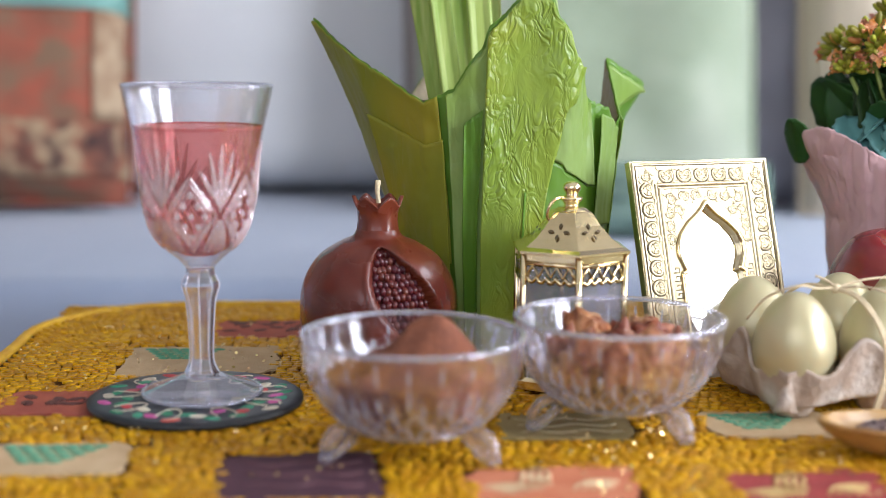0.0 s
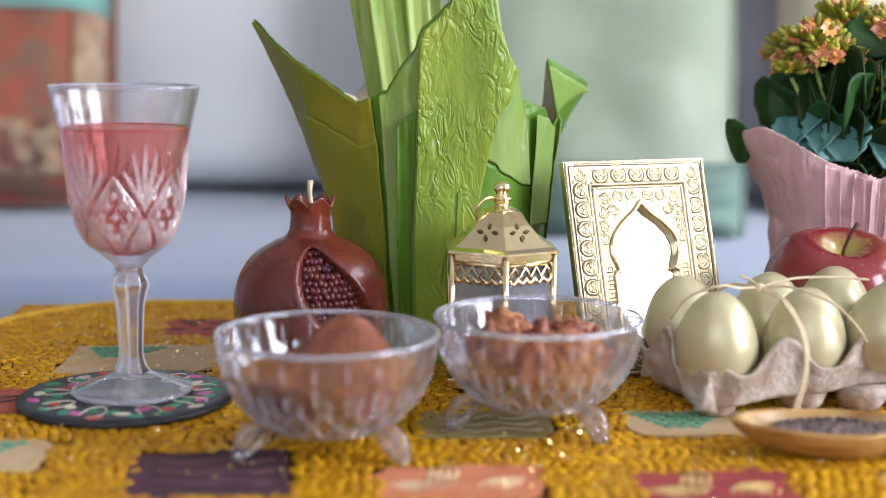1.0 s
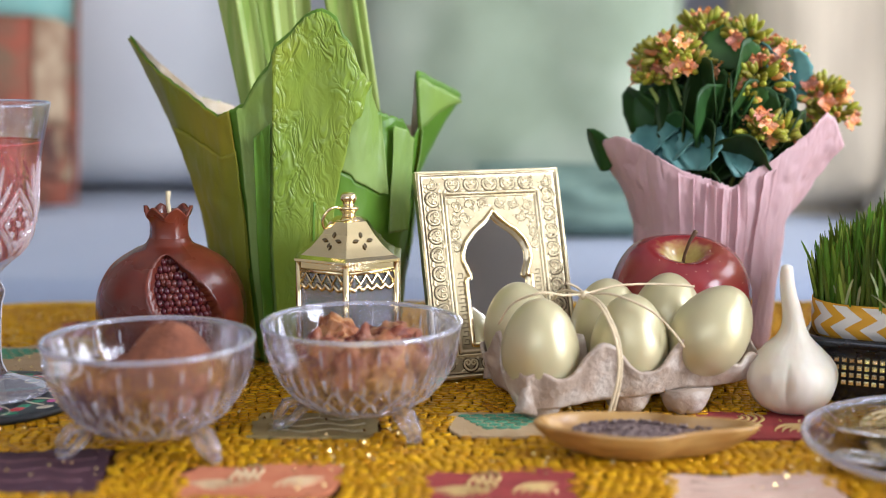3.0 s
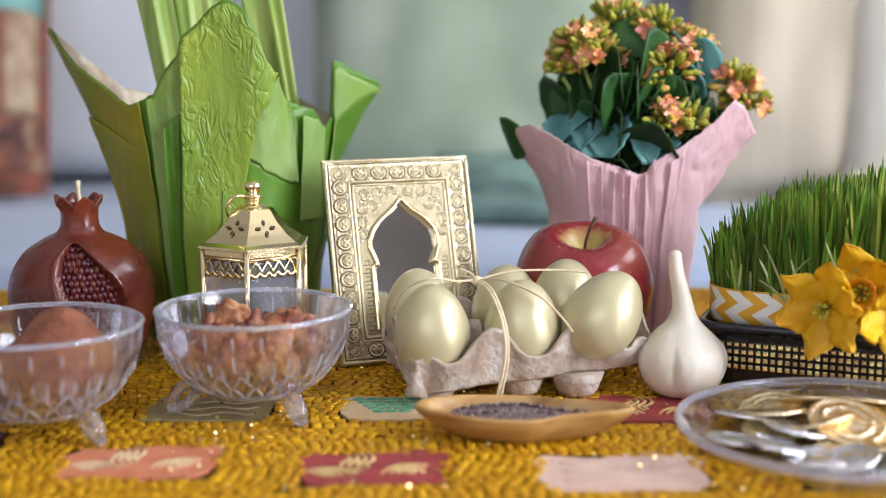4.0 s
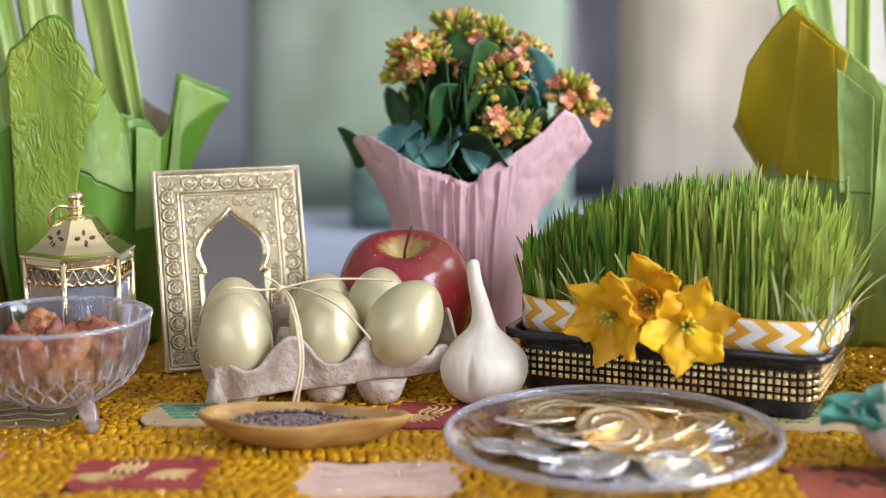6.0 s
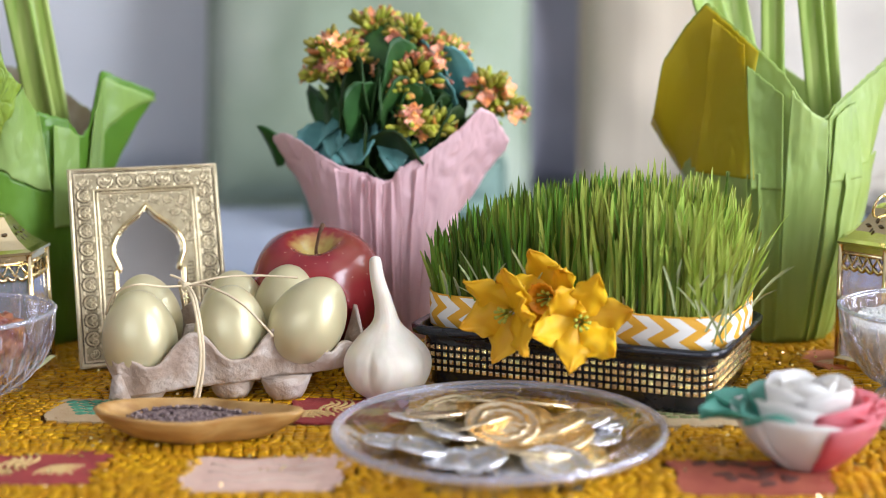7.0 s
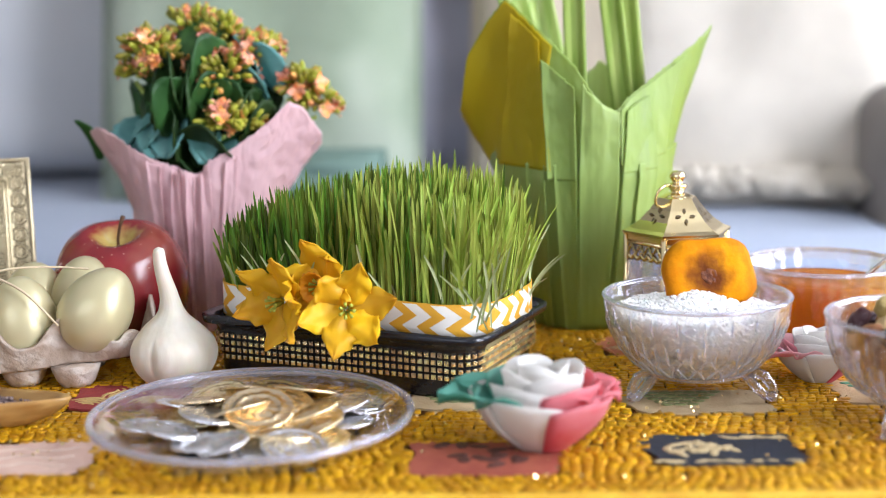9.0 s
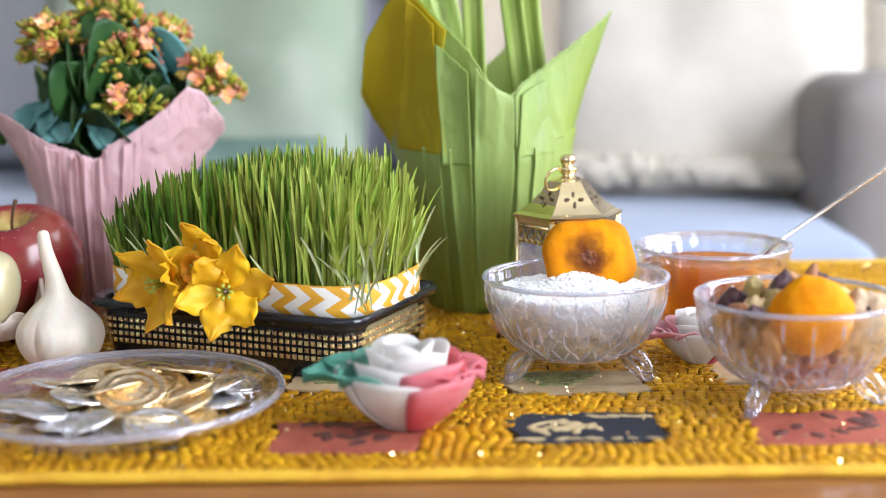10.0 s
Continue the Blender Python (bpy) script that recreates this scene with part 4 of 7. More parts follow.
def slab_disc(R, t, seed, n=40):
    def w(a, i, r, z):
        k = (abs(math.cos(a)) ** 3.2 + abs(math.sin(a) / 0.80) ** 3.2) ** (-1 / 3.2) * (1 + 0.10 * nz(math.cos(a) * 1.5 + seed, math.sin(a) * 1.5) + 0.03 * math.cos(3 * a + seed))
        dome = 0.0012 * nz(r * 90 * math.cos(a), r * 90 * math.sin(a), seed + i)
        return r * k, z + dome
    prof = [(0.0001, -t / 2), (R * 0.3, -t / 2), (R * 0.6, -t * 0.55), (R * 0.88, -t * 0.5), (R * 0.98, -t * 0.28), (R, 0.0), (R * 0.98, t * 0.28), (R * 0.88, t * 0.5), (R * 0.5, t * 0.5), (0.0001, t / 2)]
    v, f = lathe(prof, n, w)
    return [(x, z, y) for x, y, z in v], [q[::-1] for q in f]


v, f = slab_disc(0.0282, 0.013, 1.0)
SLICE = mat("dried_slice_flesh", (0.80, 0.32, 0.001), 0.6, col2=(0.66, 0.21, 0.001), scale=60, bump=0.5, bscale=160, spec=0.12)
nt_ = SLICE.node_tree
tc_, ln_, nn_, ad_, rp_, mx_ = [nt_.nodes.new(q) for q in ("ShaderNodeTexCoord", "ShaderNodeVectorMath", "ShaderNodeTexNoise", "ShaderNodeMath", "ShaderNodeValToRGB", "ShaderNodeMix")]
ln_.operation = "LENGTH"
nn_.inputs["Scale"].default_value, nn_.inputs["Detail"].default_value = 110, 5
ad_.operation = "MULTIPLY_ADD"
ad_.inputs[1].default_value = 0.016
rp_.color_ramp.elements[0].position, rp_.color_ramp.elements[0].color = 0.0175, (1, 1, 1, 1)
rp_.color_ramp.elements[1].position, rp_.color_ramp.elements[1].color = 0.0265, (0, 0, 0, 1)
for p_, c_ in ((0.0300, 0.0), (0.0370, 0.5)):
    e_ = rp_.color_ramp.elements.new(p_)
    e_.color = (c_, c_, c_, 1)
mx_.data_type = "RGBA"
mx_.inputs[7].default_value = (0.13, 0.032, 0.006, 1)
nt_.links.new(tc_.outputs["Object"], ln_.inputs[0])
nt_.links.new(tc_.outputs["Object"], nn_.inputs["Vector"])
nt_.links.new(nn_.outputs[0], ad_.inputs[0])
nt_.links.new(ln_.outputs["Value"], ad_.inputs[2])
nt_.links.new(ad_.outputs[0], rp_.inputs[0])
nt_.links.new(rp_.outputs[0], mx_.inputs[0])
b_ = nt_.nodes["Principled BSDF"]
nt_.links.new(b_.inputs["Base Color"].links[0].from_socket, mx_.inputs[6])
nt_.links.new(mx_.outputs[2], b_.inputs["Base Color"])
piece("flesh", mesh_of("flesh", v, f, SLICE), sl)
v, f = lathe([(0.0052, -0.0006), (0.0042, 0.0007), (0.0028, 0.0004), (0.0014, 0.0009), (0.0001, 0.0006)], 40, lambda a, i, r, z: (r * (1 + 0.5 * nz(math.cos(a) * 1.3, math.sin(a) * 1.3, 3)), z * 0.6 + 0.0009 * nz(r * 500 * math.cos(a), r * 500 * math.sin(a))))
v = [(x * 1.1, -0.0064 - z, y) for x, y, z in v]
piece("core", mesh_of("core", v, f, ORANGE_CORE), sl, label="dark brown dried core")

# nuts and dried fruit in the fourth bowl
NUT = mat("pale_nut", (0.50, 0.36, 0.19), 0.6, col2=(0.48, 0.32, 0.16), scale=90, bump=0.6, bscale=200, rand=0.2)
PISTA = mat("yellow_green_kernel", (0.45, 0.35, 0.12), 0.5, col2=(0.33, 0.23, 0.08), scale=140, rand=0.25, bump=0.7, bscale=300)
RAISIN = mat("dark_raisin", (0.07, 0.03, 0.035), 0.5, col2=(0.04, 0.015, 0.02), scale=120, bump=0.7, bscale=250, rand=0.3)
ALMOND = mat("almond_skin", (0.42, 0.21, 0.09), 0.7, col2=(0.30, 0.13, 0.05), scale=60, stretch=(1, 6, 6), bump=0.4, rand=0.15)
WALNUT = mat("walnut_kernel", (0.66, 0.52, 0.34), 0.7, col2=(0.45, 0.30, 0.16), scale=110, bump=1.0, bscale=200, rand=0.15)
kinds = [("walnut_kernel", "wrinkled pale walnut kernel in the glass bowl", WALNUT, mesh_of("walnut", *lump(0.0105, 1.2, 1.1, 0.9, 0.8, 0.55, 5.5, 22, 14), WALNUT)),
         ("chickpea", "roasted pale yellow chickpea in the glass bowl", PISTA, mesh_of("chickpea", *lump(0.0060, 2.2, 1.15, 0.85, 0.9, 0.30, 4.0), PISTA)),
         ("raisin", "dark wrinkled raisin in the glass bowl", RAISIN, mesh_of("raisin", *lump(0.0068, 3.1, 1.35, 0.8, 0.7, 0.38, 4.5), RAISIN)),
         ("almond", "brown almond in the glass bowl", ALMOND, mesh_of("almond", *lump(0.0085, 4.4, 1.45, 0.72, 0.45, 0.16, 3.0), ALMOND)),
         ("hazelnut", "pale skinned nut in the glass bowl", NUT, mesh_of("nut", *lump(0.0072, 5.4, 1.2, 0.85, 0.8, 0.35, 4.0), NUT))]
rnd = random.Random(21)
heap = []
for z, n_, R_ in ((0.028, 6, 0.016), (0.028, 1, 0), (0.037, 10, 0.027), (0.036, 4, 0.013), (0.047, 12, 0.035), (0.048, 6, 0.020), (0.058, 12, 0.038), (0.059, 8, 0.024), (0.060, 3, 0.008), (0.068, 6, 0.024), (0.070, 3, 0.009)):
    for k in range(n_):
        a = 2 * math.pi * (k + rnd.uniform(-0.25, 0.25)) / n_ + z * 40
        heap.append((R_ * math.cos(a), R_ * math.sin(a), z + rnd.uniform(-0.002, 0.002)))
for k, (x, y, z) in enumerate(heap):
    if (x + 0.000) ** 2 + (y + 0.030) ** 2 < 0.020 ** 2 and z > 0.04:
        continue
    c = rnd.choice((2, 2, 2, 2, 3, 3, 0)) if z < 0.053 else rnd.choice((0, 0, 2, 2, 2, 3, 3, 3, 1, 4))
    nm, lb, _, me = kinds[c]
    tagged(piece(nm, me, None, pose(0.803 + x, -0.022 + y, z * 0.925, rnd.uniform(0, 360), rnd.uniform(0, 360), rnd.uniform(0, 360))), lb, "nuts", nm + " mix in the bowl")
v, f = lump(0.0225, 7.7, 1.0, 0.55, 1.0, 0.16, 2.4, 30, 20)
tagged(piece("dried_apricot", mesh_of("dried_apricot", v, f, ORANGE), None, pose(0.803, -0.050, 0.0555, 12, 6, -6)), "bright orange dried apricot resting against the glass", "dried fruit")
v, f = lump(0.017, 9.7, 1.0, 0.7, 1.0, 0.4, 5.0, 26, 18)
tagged(piece("walnut_kernel", mesh_of("walnut_half", v, f, WALNUT), None, pose(0.834, -0.042, 0.050, 12, 6, 30)), "large pale walnut half against the glass", "nuts")

# honey dish with spoon
hd = thing("honey_dish", "scalloped glass dish filled with amber jam", "dish", pose(0.788, 0.152, 0.0006))
def scal(a, i, r, z):
    return r * (1 + 0.018 * math.cos(20 * a) * max(0, (z - 0.02) / 0.04)), z
v, f = lathe(smooth_profile([(0.0001, 0.0), (0.032, 0.0), (0.040, 0.008), (0.046, 0.03), (0.0500, 0.050), (0.052, 0.0585)], 5) + [(0.0505, 0.0585)] + smooth_profile([(0.0488, 0.050), (0.0442, 0.03), (0.0375, 0.010), (0.030, 0.0045), (0.0001, 0.004)], 5), 100, scal)
piece("dish_glass", mesh_of("dish_glass", v, f, GLASS), hd)
v, f = tube([(0.0513 * (1 + 0.018 * math.cos(20 * a)) * math.cos(a), 0.0513 * (1 + 0.018 * math.cos(20 * a)) * math.sin(a), 0.0586) for a in [2 * math.pi * k / 100 for k in range(100)]], 0.0016, 8, True)
piece("rim", mesh_of("rim", v, f, GLASS_RIM), hd)
JAM = glass_mat("amber_jam", (0.90, 0.46, 0.06), 0.75, 0.0, 1.45, 0.40, 0.25, (0.58, 0.19, 0.003))
v, f = lathe([(0.0001, 0.0048), (0.030, 0.005), (0.037, 0.0105), (0.0438, 0.030), (0.0472, 0.046), (0.030, 0.0475), (0.0001, 0.048)], 60, lambda a, i, r, z: (r * 0.995, z + (0.002 * nz(r * 60 * math.cos(a), r * 60 * math.sin(a)) if i > 4 else 0)))
tagged(piece("jam", mesh_of("jam", v, f, JAM), None, pose(0.788, 0.152, 0.0006)), "glossy amber jam filling the dish", "jam")
sp = thing("spoon", "thin silver teaspoon standing in the jam", "spoon", pose(0.817, 0.158, 0.046))
STEEL = mat("polished_steel", (0.75, 0.73, 0.70), 0.18, 1.0)
v, f = tube([(0, 0, 0), (0.02, 0.012, 0.0125), (0.06, 0.022, 0.037), (0.105, 0.032, 0.065), (0.125, 0.036, 0.0775)], [0.0018, 0.0013, 0.0013, 0.0017, 0.0026], 8)
piece("handle", mesh_of("handle", v, f, STEEL), sp)
v, f = ball(0.010, 16, 10, 1.3, 0.8, 0.22)
piece("bowl_of_spoon", mesh_of("bowl_of_spoon", v, f, STEEL), sp, pose(-0.008, -0.002, -0.003, 0, 25, 15))

# ---- goblet and coaster ----
gob = thing("wine_glass", "cut crystal wine glass of pink drink on the coaster", "glass", pose(-0.1165, 0.099, 0.0052))
gp = [(0.0417, 0.1740), (0.0390, 0.1620), (0.0362, 0.1500), (0.0335, 0.1350), (0.0318, 0.1220), (0.0312, 0.1110), (0.0275, 0.0965), (0.0215, 0.0860), (0.0120, 0.0775), (0.0080, 0.0730)]
stem_p = [(0.0080, 0.0725), (0.0082, 0.0690), (0.0104, 0.0640), (0.0102, 0.0610), (0.0080, 0.0520), (0.0066, 0.0300), (0.0068, 0.0200), (0.0085, 0.0150), (0.0120, 0.0110), (0.0250, 0.0055), (0.0325, 0.0026), (0.0336, 0.0012), (0.0325, 0.0)]


def cut(a, i, r, z):
    if 0.078 < z < 0.143:
        k = min(1.0, (0.143 - z) / 0.012, (z - 0.078) / 0.01)
        u, w = a * 6 / (2 * math.pi), (z - 0.085) / 0.032
        fan = abs(((u + w * 0.8) % 1) - 0.5) + abs(((u - w * 0.8) % 1) - 0.5)
        fine = abs(((u * 4 + w * 3.2) % 1) - 0.5) + abs(((u * 4 - w * 3.2) % 1) - 0.5)
        inside = 1.0 if fan < 0.46 else 0.0
        return r + k * (0.0006 * (0.5 - fan) + 0.0004 * (0.5 - fine) * inside + 0.0003 * math.cos(a * 30 + 10 * w) * (1 - inside)), z
    return r, z


out_p = smooth_profile(gp, 8)
stm_p = smooth_profile(stem_p, 4)
inn = [(max(0.0001, r - 0.0014), z + 0.0002) for r, z in smooth_profile([(0.0415, 0.1745)] + gp[1:8], 4)] + [(0.0085, 0.0805), (0.0001, 0.0795)]


def gob_w(a, i, r, z):
    if i < len(inn):
        return r, z
    if z < 0.0715 and r < 0.0125 and z > 0.012:
        return r * math.cos(math.pi / 8) / math.cos((a % (math.pi / 4)) - math.pi / 8), z
    return cut(a, i, r, z)


v, f = lathe(inn[::-1] + out_p + [(0.0001, 0.0730)], 192, lambda a, i, r, z: (r, z) if i < len(inn) else gob_w(a, 99, r, z))
me = mesh_of("cup", v, f, CRYSTAL)
for p_ in me.polygons:
    if p_.index > len(inn) * 192 and 0.079 < p_.center.z < 0.142:
        p_.use_smooth = False
piece("cup", me, gob)


def on_cup(a, z, lift=0.0002):
    r = profile_r(out_p, z) + lift
    return (r * math.cos(a), r * math.sin(a), z)


def cup_line(a0, z0, a1, z1, w, n=10):
    return lens_stroke([on_cup(a0 + (a1 - a0) * i / n, z0 + (z1 - z0) * i / n) for i in range(n + 1)], w)


cuts = []
for k in range(6):
    a0 = -1.60 + 2 * math.pi * k / 6
    top_, mid_, low_, ha = 0.1265, 0.1050, 0.0845, 0.46
    for sx in (-1, 1):
        for g, w_ in ((1.0, 0.0010), (0.84, 0.0007)):
            cuts.append(cup_line(a0, mid_ + (top_ - mid_) * g, a0 + sx * ha * g, mid_, w_))
            cuts.append(cup_line(a0, mid_ + (low_ - mid_) * g, a0 + sx * ha * g, mid_, w_))
        for q in (-0.33, 0.33):
            cuts.append(cup_line(a0 + sx * ha * (0.34 + q) , mid_ + (top_ - mid_) * (0.34 - q), a0 + sx * ha * (-0.34 + q), mid_ + (top_ - mid_) * (-0.34 - q), 0.0006))
    # studs between the crossing lines
    for u in (-1, 0, 1):
        for w in (-1, 0, 1):
            a, z = a0 + ha * 0.27 * (u + w), mid_ + 0.0058 * (u - w)
            p = Vector(on_cup(a, z))
            cuts.append(moved(ball(0.0019, 4, 3, 1, 0.6, 1.1), pose(p.x, p.y, p.z, 0, 0, math.degrees(a) - 90)))
    # fan of leaf cuts between two diamonds
    am = a0 + math.pi / 6
    for i, (da, zt) in enumerate(((-0.36, 0.1300), (-0.20, 0.1400), (0.0, 0.1440), (0.20, 0.1400), (0.36, 0.1300))):
        cuts.append(cup_line(am + da * 0.12, 0.1075 + abs(da) * 0.010, am + da, zt, 0.0014))
    for da in (-0.30, -0.15, 0.0, 0.15, 0.30):
        cuts.append(cup_line(am + da * 0.15, 0.1030, am + da * 0.85, 0.0840, 0.0010))
v, f = join(cuts)
piece("cut_pattern", mesh_of("cut_pattern", v, f, GLASS_PINK, False), gob, label="cut diamonds and leaf fans")
v, f = lathe([(0.0001, 0.0728)] + [q for q in stm_p if q[1] > 0.0112] + [(0.0001, 0.0112)], 96, lambda a, i, r, z: gob_w(a, 99, r, z))
me = mesh_of("stem", v, f, CRYSTAL_STEM)
piece("stem", me, gob)
# whitish lines along the stem's facets, painting its upright highlights
edges_ = []
for k in range(8):
    a = math.pi / 4 * k
    edges_.append(tube([((r + 0.0001) * math.cos(a), (r + 0.0001) * math.sin(a), z) for r, z in stm_p if 0.0125 < z < 0.0700], 0.00042, 6))
v, f = join(edges_)
piece("stem_glint_line", mesh_of("stem_glint_line", v, f, STEM_GLINT), gob)
v, f = tube([(0.0333 * math.cos(2 * math.pi * k / 72), 0.0333 * math.sin(2 * math.pi * k / 72), 0.0016) for k in range(72)], 0.0013, 8, True)
piece("foot_edge", mesh_of("foot_edge", v, f, GLASS_RIM), gob)
v, f = lathe([(0.0001, 0.0111), (0.0118, 0.0111)] + [q for q in stm_p if q[1] < 0.0108] + [(0.0001, 0.0)], 96)
piece("foot", mesh_of("foot", v, f, CRYSTAL_FOOT), gob)
v, f = tube([(0.0409 * math.cos(2 * math.pi * k / 72), 0.0409 * math.sin(2 * math.pi * k / 72), 0.1746) for k in range(72)], 0.0007, 8, True)
piece("rim", mesh_of("rim", v, f, GLASS_RIM), gob)
liq = [(max(0.0001, r + 0.0003), z - 0.0003 * (z < 0.09)) for r, z in inn if z < 0.151]
R_top = liq[0][0]
v, f = lathe([(0.0001, 0.1515), (R_top * 0.9, 0.1515), (R_top + 0.0006, 0.1519)] + liq, 64)
tagged(piece("pink_drink", mesh_of("pink_drink", v, [q[::-1] for q in f], WINE), None, pose(-0.1165, 0.099, 0.0052)), "clear pink drink filling the wine glass", "drink")

MENISCUS = mat("deep_pink_liquid_edge", (0.42, 0.07, 0.06), 0.2, col2=(0.36, 0.05, 0.05), scale=60)
v, f = tube([((R_top + 0.0002) * math.cos(2 * math.pi * k / 72), (R_top + 0.0002) * math.sin(2 * math.pi * k / 72), 0.1518) for k in range(72)], 0.00055, 6, True)
piece("liquid_edge", mesh_of("liquid_edge", v, f, MENISCUS), bpy.data.objects["pink_drink"], label="darker pink line at the surface")

cst = thing("coaster", "round black lacquer coaster painted with flowers", "coaster", pose(-0.1195, 0.0955, 0.0008))
v, f = lathe([(0.0001, 0), (0.059, 0), (0.0605, 0.0012), (0.0605, 0.0030), (0.059, 0.0040), (0.055, 0.0042), (0.0001, 0.0042)], 72)
piece("disc", mesh_of("disc", v, f, mat("black_lacquer", (0.012, 0.014, 0.018), 0.35, col2=(0.03, 0.035, 0.04), scale=60)), cst)
PAINT = {n_: mat(n_ + "_paint", c, 0.5, rand=0.2) for n_, c in (("magenta", (0.55, 0.10, 0.32)), ("scarlet", (0.55, 0.06, 0.06)), ("leaf", (0.04, 0.26, 0.14)), ("pearl", (0.62, 0.55, 0.42)))}
oval = lambda rx, ry: lathe([(1.0, 0), (0.8, 0.0004), (0.0001, 0.0005)], 14)
OV = {n_: mesh_of("petal_dot", [(x * 0.0056, y * 0.0034, z) for x, y, z in oval(1, 1)[0]], oval(1, 1)[1], PAINT[n_]) for n_ in PAINT}
rnd = random.Random(4)
for k in range(44):
    a = 2 * math.pi * k / 44
    r_ = 0.045 + 0.007 * math.sin(k * 2.4)
    piece("painted_petal", OV[("magenta", "leaf", "scarlet", "leaf", "pearl", "leaf")[k % 6]], cst, pose(r_ * math.cos(a), r_ * math.sin(a), 0.0041, 0, 0, math.degrees(a) + rnd.uniform(20, 120)))
for k in range(9):
    a = 2 * math.pi * k / 9 + 0.3
    loop_ = [(0.008 * math.cos(t_) * (1 + 0.2 * t_), 0.006 * math.sin(t_), 0.0) for t_ in [i * 0.45 for i in range(12)]]
    v, f = tube(loop_, 0.0005, 5)
    piece("painted_curl", mesh_of("painted_curl", v, f, PAINT["pearl"]), cst, pose(0.044 * math.cos(a), 0.044 * math.sin(a), 0.0044, 0, 0, math.degrees(a)))

# ---- pomegranate candle ----
pom = thing("pomegranate_candle", "dark red wax candle shaped like an opened pomegranate", "candle", pose(-0.0165, 0.152, 0.0004))
body = smooth_profile([(0.0001, 0.0), (0.020, 0.0), (0.034, 0.006), (0.0445, 0.024), (0.0475, 0.042), (0.0455, 0.060), (0.037, 0.075), (0.024, 0.084), (0.0155, 0.088), (0.0125, 0.0925)], 9)
VENT_A, VENT_Z = radians(-68), 0.055


def vent(a, z):
    """Depth of the opened side, 0 outside it, and how far inside its rim."""
    da = (a - VENT_A + math.pi) % (2 * math.pi) - math.pi
    x, y = da * 0.047, z - VENT_Z
    xr, yr = x * 0.80 + y * 0.60, -x * 0.60 + y * 0.80
    s = (xr / 0.0175) ** 2 + (yr / 0.034) ** 2
    return 1 - s


def open_side(a, i, r, z):
    k = vent(a, z)
    if r < 0.02 or z > 0.085:
        return r, z
    if k > 0:
        return r - 0.010 * min(1.0, k / 0.22) ** 0.7, z
    if k > -0.25:
        return r + 0.0012 * (1 + k / 0.25), z
    return r * (1 + 0.012 * math.cos(5 * a)), z


v, f = lathe(body, 160, open_side)
piece("wax_body", mesh_of("wax_body", v, f, WAX), pom)
crown = [(0.0125, 0.0915), (0.0118, 0.098), (0.0125, 0.105), (0.0152, 0.1125)]


def crown_w(a, i, r, z):
    t_ = abs(((a * 6 / (2 * math.pi)) % 1) - 0.5) * 2
    dz = -0.0065 * (1 - t_) ** 1.3 if i >= len(cro) // 2 and i < len(cro) + 3 else 0
    return r * (1 + 0.05 * (t_ - 0.5)), z + dz * max(0, (z - 0.1) / 0.0125)


cro = smooth_profile(crown, 4)
v, f = lathe(cro + [(0.0140, 0.1125)] + [(r - 0.0022, z) for r, z in cro[::-1][:-6]] + [(0.0001, 0.100)], 84, crown_w)
piece("crown", mesh_of("crown", v, f, WAX), pom)
v, f = tube([(0, 0, 0.099), (0.0005, 0, 0.108), (-0.0003, 0.0003, 0.115), (0.0002, 0, 0.1215)], [0.0016, 0.0014, 0.0014, 0.0017], 8)
piece("wick", mesh_of("wick", v, f, WICK), pom, label="pale cotton wick")
SEED_MESH = mesh_of("seed", *ball(0.00215, 8, 6, 1, 1, 1.25), SEED)
rnd = random.Random(9)
for i in range(19):
    for j in range(19):
        z = 0.016 + i * 0.0040 + rnd.uniform(-0.0006, 0.0006)
        a = VENT_A + (j - 9 + 0.5 * (i % 2) + rnd.uniform(-0.15, 0.15)) * 0.092
        if vent(a, z) > 0.10:
            rb = next((r0 + (r1 - r0) * (z - z0) / (z1 - z0) for (r0, z0), (r1, z1) in zip(body, body[1:]) if z0 <= z <= z1 and z1 > z0), 0.04)
            rr = rb - 0.0085 + rnd.uniform(-0.0006, 0.0006)
            piece("seed", SEED_MESH, pom, pose(rr * math.cos(a), rr * math.sin(a), z, rnd.uniform(-20, 20), rnd.uniform(-20, 20), 0))


